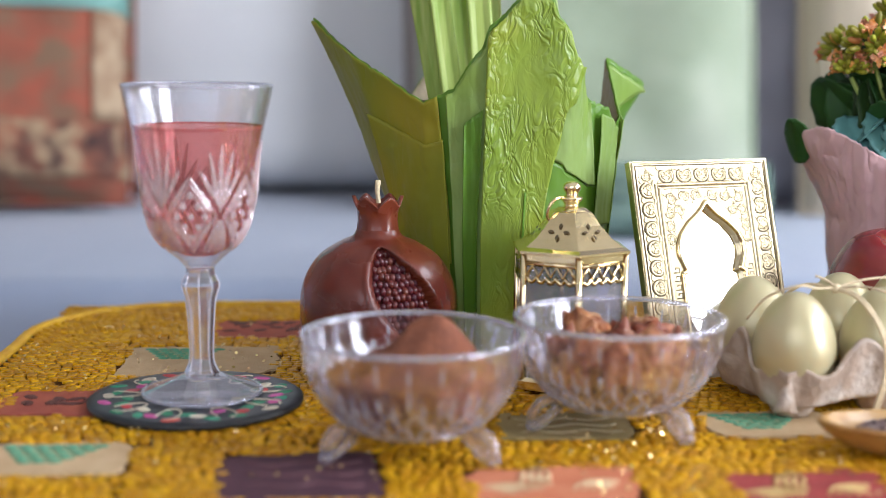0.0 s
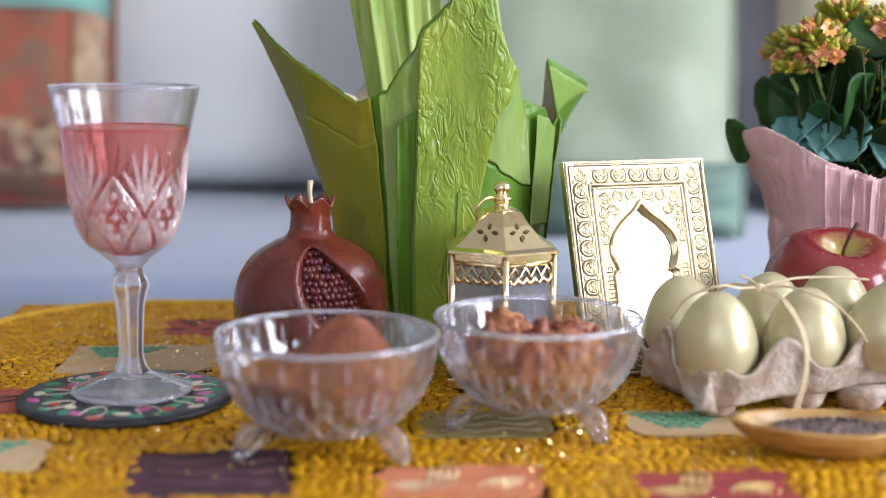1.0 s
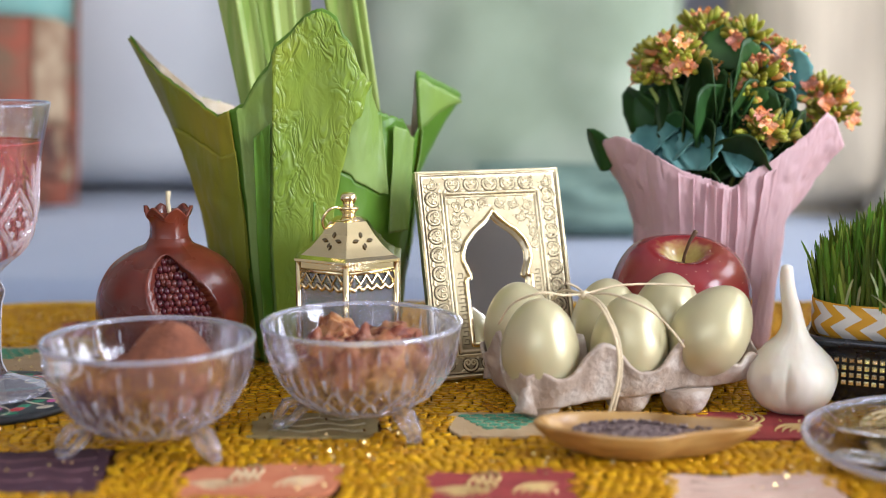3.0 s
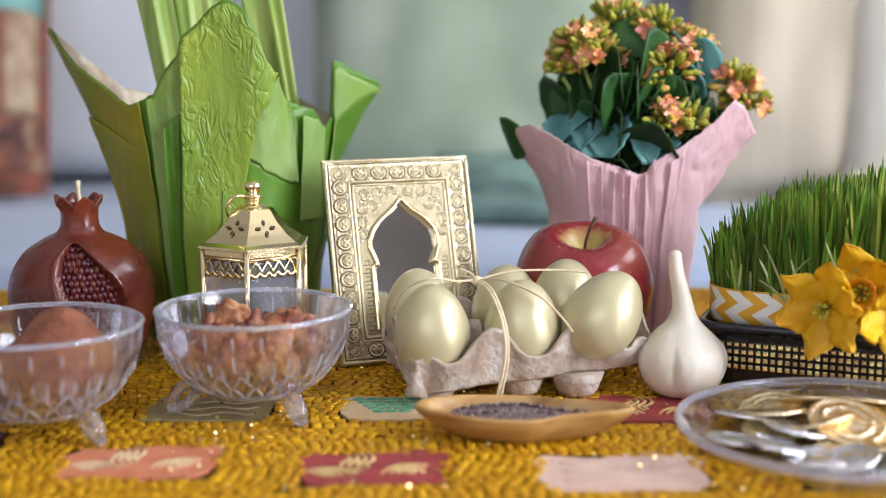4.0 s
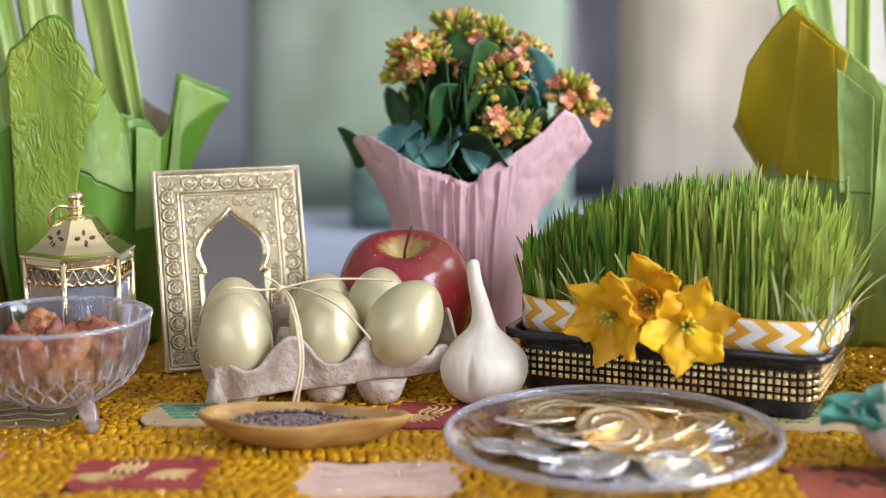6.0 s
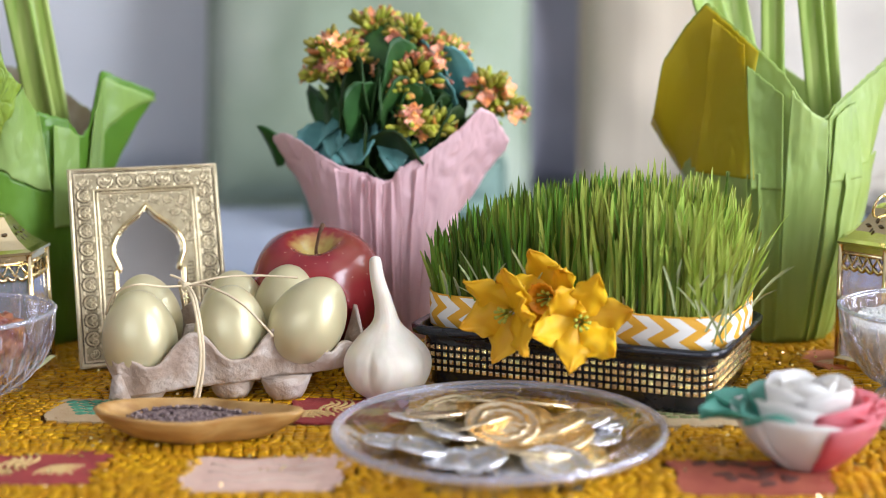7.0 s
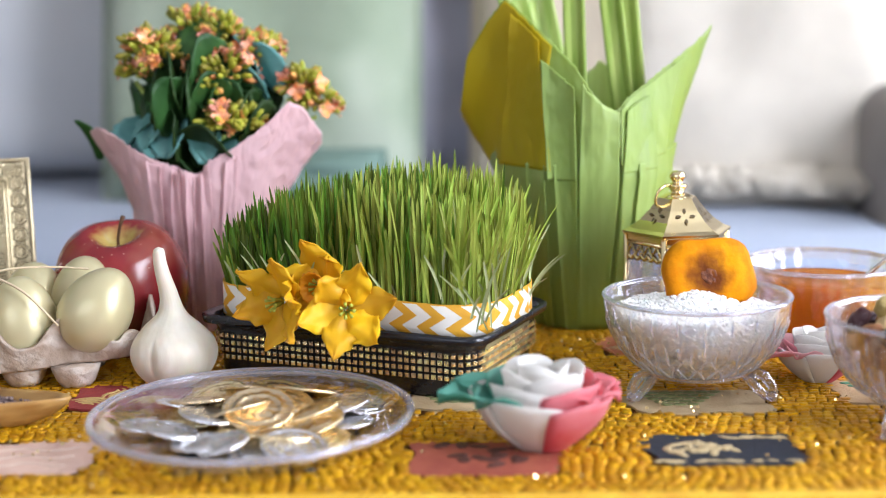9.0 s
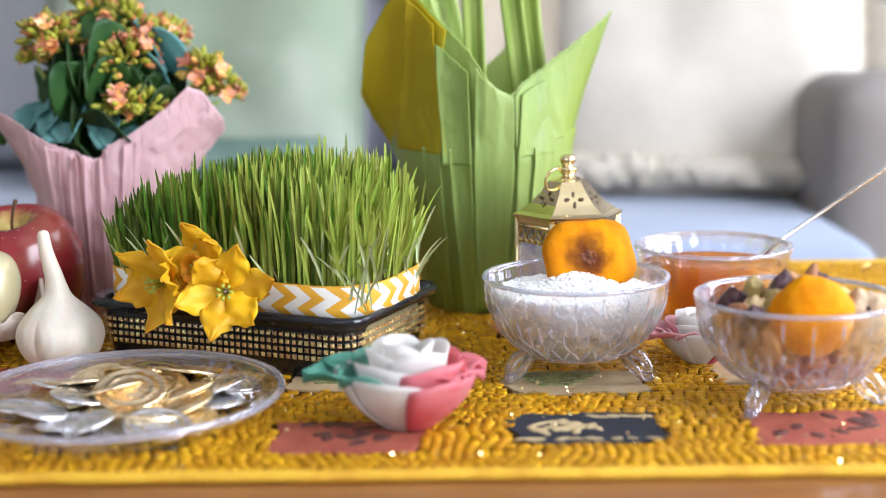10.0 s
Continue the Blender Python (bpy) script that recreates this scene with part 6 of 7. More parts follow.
prof = smooth_profile([(0.0001, 0.0), (0.45, 0.0), (0.70, 0.004), (0.90, 0.011), (1.0, 0.0175), (0.985, 0.0195), (0.93, 0.0190), (0.82, 0.0125), (0.60, 0.0080), (0.30, 0.0070), (0.0001, 0.0068)], 4)
verts, faces = lathe(prof, 96)
verts = []
for k_, z_ in prof:
    for i in range(96):
        a = 2 * math.pi * i / 96
        r_ = leaf_r(a) * k_
        verts.append((r_ * math.cos(a), r_ * math.sin(a), z_ * 0.84 * (1 + 0.10 * abs(math.cos(a)) ** 4)))
piece("dish_body", mesh_of("dish_body", verts, faces, WOOD), dish)
rnd = random.Random(31)
seeds = []
for k in range(900):
    a, q = rnd.uniform(0, 2 * math.pi), math.sqrt(rnd.random()) * 0.74
    r_ = leaf_r(a) * q * 0.92
    zt = 0.0075 + 0.0090 * (1 - (q / 0.76) ** 2) ** 0.5 + (0.004 if q > 0.6 else 0)
    seeds.append(moved(ball(0.0010, 5, 4, 1, 1, 1.5), pose(r_ * math.cos(a), r_ * math.sin(a), zt * 0.86, rnd.uniform(0, 180), rnd.uniform(0, 180), 0)))
v, f = join(seeds)
hv, hf = [], []
for j in range(8):
    q = 0.72 * j / 7
    for i in range(48):
        a = 2 * math.pi * i / 48
        r_ = leaf_r(a) * q * 0.92
        hv.append((r_ * math.cos(a), r_ * math.sin(a), 0.0060 + 0.0074 * max(0, 1 - (q / 0.76) ** 2) ** 0.5 + (0.003 if j > 5 else 0)))
hf = [(j * 48 + i, j * 48 + (i + 1) % 48, (j + 1) * 48 + (i + 1) % 48, (j + 1) * 48 + i) for j in range(7) for i in range(48)]
v, f = join([(v, f), (hv, hf)])
tagged(piece("small_seeds", mesh_of("small_seeds", v, f, SEEDS), None, pose(0.2615, -0.0115, 0.0004, 0, 0, -4)), "heap of dark purplish brown seeds in the dish", "seeds", kind="stuff")

# ---- tray of wheat grass ----
TRAY = pose(0.4885, 0.1105, 0.0006, 0, 0, -23)
tray = thing("tray", "black plastic tray with gold rhinestone band", "tray", TRAY)


def ringloop(hx, hy, r, z, n=7):
    return [(x, y, z) for x, y in rounded_rect(-hx, -hy, hx, hy, r, n)]


rings = [(0.088, 0.052, 0.010, 0.0), (0.0895, 0.0535, 0.012, 0.003), (0.0925, 0.0565, 0.014, 0.030), (0.0935, 0.0575, 0.014, 0.0345), (0.1000, 0.0625, 0.016, 0.0355), (0.1005, 0.0630, 0.016, 0.0395), (0.0985, 0.0610, 0.016, 0.0410), (0.0930, 0.0560, 0.015, 0.0370), (0.0880, 0.0520, 0.012, 0.006)]
loops = [ringloop(*q) for q in rings]
n0 = len(loops[0])
verts = [p for L_ in loops for p in L_]
faces = [(i * n0 + k, i * n0 + (k + 1) % n0, (i + 1) * n0 + (k + 1) % n0, (i + 1) * n0 + k) for i in range(len(loops) - 1) for k in range(n0)]
faces += [tuple(range(n0))[::-1], tuple((len(loops) - 1) * n0 + k for k in range(n0))]
piece("tray_body", mesh_of("tray_body", verts, faces, BLACK), tray)


def along(loop_, step):
    """Even points with outward normals along a closed flat loop."""
    out, acc = [], 0.0
    for i in range(len(loop_)):
        a, b = Vector(loop_[i]), Vector(loop_[(i + 1) % len(loop_)])
        L_ = (b - a).length
        while acc < L_:
            d = (b - a) / L_
            out.append((a + d * acc, Vector((d.y, -d.x, 0))))
            acc += step
        acc -= L_
    return out


gv, gf = [], []
for row_ in range(4):
    z_ = 0.0135 + 0.0046 * row_
    for p_, nrm in along(ringloop(0.0925, 0.0565, 0.013, z_, 7), 0.0044):
        o = len(gv)
        side = Vector((-nrm.y, nrm.x, 0))
        c_ = p_ + nrm * 0.0001
        for rr_, up_ in ((0.0021, 0.0), (0.0019, 0.0008), (0.0009, 0.0015)):
            for k in range(4):
                a = math.pi / 4 + math.pi / 2 * k
                gv.append(c_ + nrm * up_ + side * rr_ * math.cos(a) + Vector((0, 0, rr_ * math.sin(a))))
        for lv in (0, 4):
            for k in range(4):
                gf.append((o + lv + k, o + lv + (k + 1) % 4, o + lv + 4 + (k + 1) % 4, o + lv + 4 + k))
        gf.append(tuple(o + 8 + k for k in range(4)))
tagged(piece("rhinestone", mesh_of("rhinestone", gv, gf, GEM, False), tray), "rows of square gold rhinestones", kind="stuff")

# chevron ribbon round the grass
m = bpy.data.materials.new("yellow_chevron_ribbon")
m.use_nodes = True
nt = m.node_tree
NN, LL = nt.nodes.new, nt.links.new


def math_node(op, a, b=None):
    n = NN("ShaderNodeMath")
    n.operation = op
    for i, x in enumerate((a, b)):
        if x is None:
            continue
        if isinstance(x, (int, float)):
            n.inputs[i].default_value = x
        else:
            LL(x, n.inputs[i])
    return n.outputs[0]


uvn = NN("ShaderNodeUVMap")
uvn.uv_map = "strip"
sp_ = NN("ShaderNodeSeparateXYZ")
LL(uvn.outputs[0], sp_.inputs[0])
zig = math_node("PINGPONG", math_node("MULTIPLY", sp_.outputs[1], 1.55), 0.5)
band_ = math_node("FRACT", math_node("ADD", sp_.outputs[0], math_node("MULTIPLY", zig, 1.1)))
on = math_node("GREATER_THAN", band_, 0.52)
edge_ = math_node("GREATER_THAN", math_node("ABSOLUTE", math_node("SUBTRACT", sp_.outputs[1], 0.5)), 0.455)
sel = math_node("MAXIMUM", on, edge_)
mixc = NN("ShaderNodeMix")
mixc.data_type = "RGBA"
mixc.inputs[6].default_value, mixc.inputs[7].default_value = (0.78, 0.74, 0.68, 1), (0.72, 0.36, 0.02, 1)
LL(sel, mixc.inputs[0])
LL(mixc.outputs[2], nt.nodes["Principled BSDF"].inputs["Base Color"])
nt.nodes["Principled BSDF"].inputs["Roughness"].default_value = 0.6
wv = NN("ShaderNodeTexNoise")
wv.inputs["Scale"].default_value = 900
bpn = NN("ShaderNodeBump")
bpn.inputs["Strength"].default_value, bpn.inputs["Distance"].default_value = 0.3, 0.0005
LL(wv.outputs[0], bpn.inputs["Height"])
LL(bpn.outputs[0], nt.nodes["Principled BSDF"].inputs["Normal"])
RIBBON = m
rib = thing("ribbon", "white and yellow chevron ribbon wrapped round the grass", "ribbon", TRAY)
lp = along(ringloop(0.0985, 0.0520, 0.034, 0, 10), 0.003)
nl = len(lp)
verts = []
for z_ in (0.0370, 0.0440, 0.0510, 0.0585):
    for i, (p_, nrm) in enumerate(lp):
        verts.append(p_ + nrm * (0.0008 * nz(i * 0.2, z_ * 60) + 0.0005) + Vector((0, 0, z_ + 0.0012 * math.sin(i / nl * 12.5))))
faces = [(j * nl + i, j * nl + (i + 1) % nl, (j + 1) * nl + (i + 1) % nl, (j + 1) * nl + i) for j in range(3) for i in range(nl)]
me = mesh_of("strip", verts, faces, RIBBON)
uvl = me.uv_layers.new(name="strip")
for p_ in me.polygons:
    j, i = divmod(p_.index, nl)
    for li, (di, dj) in zip(p_.loop_indices, ((0, 0), (1, 0), (1, 1), (0, 1))):
        uvl.data[li].uv = ((i + di) * 0.003 / 0.0185, (j + dj) / 3)
solid(piece("strip", me, rib), 0.0006)

# soil mat and the blades
SOIL = mat("root_mat", (0.30, 0.24, 0.12), 0.9, col2=(0.18, 0.15, 0.06), scale=120, bump=0.9, bscale=300)
part("root_mat", rounded_box(0.186, 0.094, 0.036, 0.012, 3), SOIL, tray, m=pose(0, 0, 0.0245))
rnd = random.Random(77)
gv, gf, dv, df, rv_, rf_ = [], [], [], [], [], []


def blade(vs, fs, x, y, z, h, lean, az, w, bend):
    """A folded blade: two strips meeting in a keel, tapering only near its end."""
    o = len(vs)
    ca, sa = math.cos(az), math.sin(az)
    tw_ = rnd.gauss(0.40, 0.55)
    wx, wy = math.cos(tw_), math.sin(tw_)
    S_ = 6
    for t_, g in ((0.0, 0.55), (0.25, 0.85), (0.5, 1.0), (0.72, 1.0), (0.88, 0.80), (0.96, 0.50)):
        d = lean * t_ + bend * t_ * t_
        ww = w * g
        px0, py0, pz0 = x + ca * d, y + sa * d, z + h * t_ - 0.3 * abs(bend) * t_ * t_
        vs.append((px0 - wx * ww / 2, py0 - wy * ww / 2, pz0))
        vs.append((px0 - wy * ww * 0.28, py0 + wx * ww * 0.28, pz0))
        vs.append((px0 + wx * ww / 2, py0 + wy * ww / 2, pz0))
    d = lean + bend
    vs.append((x + ca * d, y + sa * d, z + h - 0.3 * abs(bend)))
    for s in range(S_ - 1):
        for q in (0, 1):
            fs.append((o + 3 * s + q, o + 3 * s + q + 1, o + 3 * s + q + 4, o + 3 * s + q + 3))
    e = o + 3 * S_ - 3
    fs.append((e, e + 1, e + 3))
    fs.append((e + 1, e + 2, e + 3))


for k in range(3300):
    x, y = rnd.uniform(-0.095, 0.095), rnd.uniform(-0.049, 0.049)
    ex, ey = max(0, abs(x) - 0.064) / 0.031, max(0, abs(y) - 0.018) / 0.031
    if ex * ex + ey * ey > 1:
        continue
    hump = 0.060 + 0.024 * (1 - ((x - 0.040) / 0.125) ** 2) - 0.010 * (ex + 0.3 * ey)
    h = hump * rnd.uniform(0.66, 1.16) + (rnd.random() < 0.06) * 0.008
    out = math.atan2(y, x)
    # window light put into the colour: more yellow blades towards the window end
    lit_end = rnd.random() < 0.12 + 0.95 * max(0, (x + 0.045) / 0.135)
    blade(*((rv_, rf_) if lit_end else (gv, gf)), x, y, 0.040, h, rnd.uniform(0.0, 0.008) + 0.003 * max(ex, ey), out * (max(ex, ey) > 0.3) + rnd.uniform(-1.4, 1.4), rnd.uniform(0.0018, 0.0027), rnd.gauss(0, 0.004 + 0.006 * max(0, x / 0.095)))
for k in range(60):
    x, y = (rnd.uniform(-0.085, 0.098), rnd.uniform(-0.052, -0.035)) if k % 2 else (rnd.uniform(0.082, 0.097), rnd.uniform(-0.05, 0.045))
    blade(dv, df, x, y, 0.042, rnd.uniform(0.03, 0.06), rnd.uniform(0.005, 0.02), rnd.uniform(-2.6, -0.4), 0.0019, rnd.uniform(0.005, 0.02))
grass = thing("wheat_grass", "thick block of sprouted green wheat grass in the tray", "wheat grass", TRAY)
tagged(piece("blade", mesh_of("blade", gv, gf, BLADE), grass), kind="stuff")
tagged(piece("lit_blade", mesh_of("lit_blade", rv_, rf_, BLADE_LIT), grass), "lighter yellow-green blades, window light put into their colour", kind="stuff")
tagged(piece("pale_blade", mesh_of("pale_blade", dv, df, BLADE_TIP), grass), "pale drooping blades", kind="stuff")


# ---- silk flowers on the tray ----
def petal_mesh(name, L_, W_, material, cup=0.25, tip=1.6, wave=0.0012, curl=0.0):
    def fn(u, v):
        t_ = v
        w = W_ / 2 * (math.sin(math.pi * min(1, 0.12 + 0.88 * t_) ** 0.85) ** 0.8 if t_ < 1 else 0.0) * (1 - 0.25 * t_ ** tip)
        s = 2 * u - 1
        ruffle = wave * (nz(s * 2, t_ * 4, L_ * 300) + 0.9 * abs(s) ** 2 * math.sin(t_ * 17 + s * 3 + L_ * 900))
        return (s * w * (1 + 0.06 * math.sin(t_ * 23 + s)), -cup * L_ * t_ * t_ * curl + cup * 0.5 * abs(s) ** 2 * w + ruffle - 0.0006 * (abs(s) < 0.12), L_ * t_)
    v, f = sheet(fn, 13, 18)
    return mesh_of(name, v, f, material)


PET = [petal_mesh("petal", 0.0265, 0.0225, PETAL, 0.35, curl=0.6), petal_mesh("petal", 0.0250, 0.0235, PETAL, 0.3, wave=0.003, curl=1.0), petal_mesh("petal", 0.0280, 0.0205, PETAL, 0.4, wave=0.002, curl=0.2)]
COR = mesh_of("corona", *lathe([(0.0035, 0.0), (0.0050, 0.005), (0.0068, 0.010), (0.0085, 0.0125), (0.0075, 0.0122), (0.0055, 0.009), (0.0030, 0.002), (0.0001, 0.002)], 40, lambda a, i, r, z: (r * (1 + 0.07 * math.cos(14 * a) * (z > 0.008)), z)), CORONA)
STAMEN = mesh_of("stamen", *tube([(0, 0, 0), (0.0012, 0, 0.006), (0.0026, 0, 0.0088)], [0.0006, 0.0005, 0.0010], 6), PISTIL)


def silk_flower(x, y, z, m, corona, turn, phase):
    fl = thing("silk_daffodil", "bright yellow silk daffodil fixed to the tray edge", "artificial flower", pose(x, y, z) @ m @ Matrix.Scale(1.14, 4), "yellow silk flowers")
    for k in range(6):
        s = piece("petal", PET[(k + phase) % 3], fl, pose(0, 0.0008 * (k % 2), 0, 0, 60 * k + turn, 0) @ pose(0, 0, 0.002, 14 + 8 * ((k * 7 + phase) % 3), 0, 0))
        solid(s, 0.0005)
    if corona:
        piece("corona", COR, fl, pose(0, 0, 0, 90, 0, 0), "deeper yellow trumpet")
    for k in range(7):
        piece("stamen", STAMEN, fl, pose(0, -0.001, 0, 90, 0, 0) @ pose(0.0012 * math.cos(k * 0.9), 0.0012 * math.sin(k * 0.9), 0, 0, 0, 51.4 * k), "greenish stamen")
    return fl


silk_flower(0.4385, 0.0370, 0.0615, pose(0, 0, 0, 4, 0, -38), False, 12, 0)
silk_flower(0.4625, 0.0480, 0.0675, pose(0, 0, 0, -6, 0, -30), True, 40, 1)
silk_flower(0.4770, 0.0290, 0.0570, pose(0, 0, 0, -8, 0, 6), False, 18, 2)

# ---- plate of coins ----
plate = thing("glass_plate", "round clear glass plate holding gold and silver coins", "plate", pose(0.430, -0.040, 0.0006))
v, f = lathe(smooth_profile([(0.0001, 0.0), (0.060, 0.0), (0.070, 0.002), (0.082, 0.0095), (0.0878, 0.0135), (0.0880, 0.0155), (0.0865, 0.0162), (0.0810, 0.0135), (0.070, 0.0058), (0.058, 0.0040), (0.0001, 0.0040)], 5), 110,
             lambda a, i, r, z: (r, z + 0.0004 * math.cos(36 * a) * (r > 0.06) * (r < 0.082)))
piece("plate_glass", mesh_of("plate_glass", v, f, GLASS), plate)
v, f = tube([(0.0872 * math.cos(2 * math.pi * k / 90), 0.0872 * math.sin(2 * math.pi * k / 90), 0.0150) for k in range(90)], 0.0022, 8, True)
piece("rim", mesh_of("rim", v, f, GLASS_RIM), plate)


def coin_mesh(r, material, seed, square=False):
    prof = [(0.0001, 0.0), (r * 0.98, 0.0), (r, 0.0004), (r, 0.0014), (r * 0.97, 0.0018), (r * 0.90, 0.0018), (r * 0.86, 0.0012), (r * 0.68, 0.0012), (r * 0.66, 0.0017), (r * 0.60, 0.0017), (r * 0.58, 0.0012), (r * 0.45, 0.0014), (r * 0.25, 0.0019), (0.0001, 0.0019)]
    v, f = lathe(prof, 44, lambda a, i, q, z: (q * (1 + (0.012 * math.cos(22 * a) if i in (2, 3) else 0)), z + (0.0009 * nz(q * 420 * math.cos(a), q * 500 * math.sin(a), seed) if 5 < i < 13 else 0)))
    return mesh_of("coin", v, f, material)


COINS = [coin_mesh(0.0205, GOLD_COIN, 1.0), coin_mesh(0.0170, GOLD_COIN, 2.0), coin_mesh(0.0180, SILVER_COIN, 3.0), coin_mesh(0.0150, SILVER_COIN, 4.0)]
cl = [(-0.036, 0.016, 0.0050, 0, 0, 1), (-0.014, 0.033, 0.0050, 0, 0, 0), (0.010, 0.056, 0.0072, 6, -4, 0), (0.033, 0.044, 0.0052, 3, 0, 0), (0.051, 0.004, 0.0048, 0, 0, 2), (-0.023, -0.035, 0.0048, 0, 0, 2),
      (0.012, -0.050, 0.0048, 0, 0, 2), (0.041, -0.031, 0.0048, 0, 0, 1), (0.002, -0.010, 0.0050, 0, 0, 0), (-0.062, -0.005, 0.0055, 0, 4, 3), (-0.046, 0.036, 0.0072, 4, 5, 2), (0.060, 0.032, 0.0075, -3, -6, 3),
      (-0.012, 0.016, 0.0088, 10, 4, 0), (0.014, 0.026, 0.0092, -8, 7, 1), (0.030, 0.016, 0.0082, 6, -6, 0), (-0.030, 0.050, 0.0090, 5, -5, 1), (0.020, -0.030, 0.0080, -6, 5, 0), (-0.044, -0.022, 0.0078, 5, 3, 3), (-0.004, 0.052, 0.0108, 8, 8, 0), (0.048, 0.022, 0.0100, -4, 6, 2)]
cl += [(-0.026, 0.004, 0.0090, -5, -6, 2), (0.036, -0.010, 0.0086, 5, 4, 1), (-0.010, -0.046, 0.0074, 6, -4, 3), (0.030, -0.052, 0.0074, 4, 4, 2), (0.002, 0.006, 0.0122, 7, -7, 0), (-0.034, 0.030, 0.0112, -4, 7, 0), (0.026, 0.052, 0.0105, 9, 3, 0)]
for k, (x, y, z, ax, ay, c) in enumerate(cl):
    tagged(piece("coin", COINS[c], None, pose(0.430 + x * 0.95, -0.035 + y * 0.90, z + 0.0012, 4 + ax * 1.5, ay * 1.8, 47 * k)), ("gold" if c < 2 else "silver") + " coin with raised rim lying on the glass plate", "coin", "coins on the plate")


# ---- fabric roses ----
def rose(label, x, y, turn, size, left, right):
    rs = thing("fabric_rose", label, "artificial flower", pose(x, y, 0.0006, 0, 0, turn), "fabric roses")
    for ringi, (n_, R_, H_, tilt) in enumerate(((3, 0.011, 0.047, 0), (4, 0.018, 0.045, 4), (4, 0.024, 0.041, 10), (5, 0.029, 0.036, 14))):
        for k in range(n_):
            a = 360 / n_ * k + (0, 25, 50, 30)[ringi]
            aa = (a + 360) % 360
            white = ringi < 2 or (ringi == 2 and 185 < aa < 300) or (ringi == 3 and 165 < aa < 296)
            mt = ROSE_WHITE if white else (right if (aa < 80 or aa > 280) else left)
            def fn(u, v, R_=R_ * (1 + 0.028 * ((2 * k) % n_)), H_=H_, n_=n_):
                s = (2 * u - 1) * 1.45
                ang = s * math.pi / n_
                rr = R_ * (0.35 + 0.65 * math.sin(min(1, v * 1.15) * math.pi / 2))
                top_ = H_ * (1 - 0.14 * abs(2 * u - 1) ** 2.2)
                return (rr * math.cos(ang) + 0.003 * v ** 4, rr * math.sin(ang), top_ * v + 0.0012 * nz(u * 4, v * 4, R_ * 900) * v)
            v_, f_ = sheet(fn, 11, 10)
            ob = piece("petal", mesh_of("petal", [(x1 * size, y1 * size, z1 * size) for x1, y1, z1 in v_], f_, mt), rs, pose(0, 0, 0.0, 0, 0, a) @ pose(0, 0, 0, 0, tilt * 0.5, 0))
            solid(ob, 0.0009)
    for k, (a, mt, L_) in enumerate(((186, left, 0.046), (158, left, 0.042), (208, left, 0.030), (352, right, 0.031), (20, right, 0.034), (325, right, 0.026))):
        def fn(u, v, L_=L_):
            s = 2 * u - 1
            w = 0.017 * math.sin(math.pi * (0.1 + 0.88 * v)) ** 0.7
            return (0.010 + L_ * v, s * w, 0.012 + 0.030 * v - 0.016 * v * v * v + 0.006 * abs(s) ** 2 + 0.002 * nz(u * 3, v * 5, k))
        v_, f_ = sheet(fn, 9, 12)
        solid(piece("outer_petal", mesh_of("outer_petal", [(x1 * size, y1 * size, z1 * size) for x1, y1, z1 in v_], f_, mt), rs, pose(0, 0, 0, 0, 0, a)), 0.0008)
    v_, f_ = lathe([(0.0001, 0.0), (0.012 * size, 0.0), (0.019 * size, 0.010 * size), (0.014 * size, 0.022 * size), (0.0001, 0.024 * size)], 20)
    piece("heart", mesh_of("heart", v_, f_, ROSE_WHITE), rs)
    return rs


rose("fabric rose with green, white and red petals", 0.5885, -0.058, 0, 1.0, ROSE_GREEN, ROSE_RED)
PINK_SILK = mat("pink_petal", (0.78, 0.27, 0.32), 0.5, col2=(0.82, 0.50, 0.52), scale=60, thin=0.4)
rose("smaller fabric rose with pink and red petals", 0.7660, 0.068, 20, 0.70, PINK_SILK, ROSE_RED)


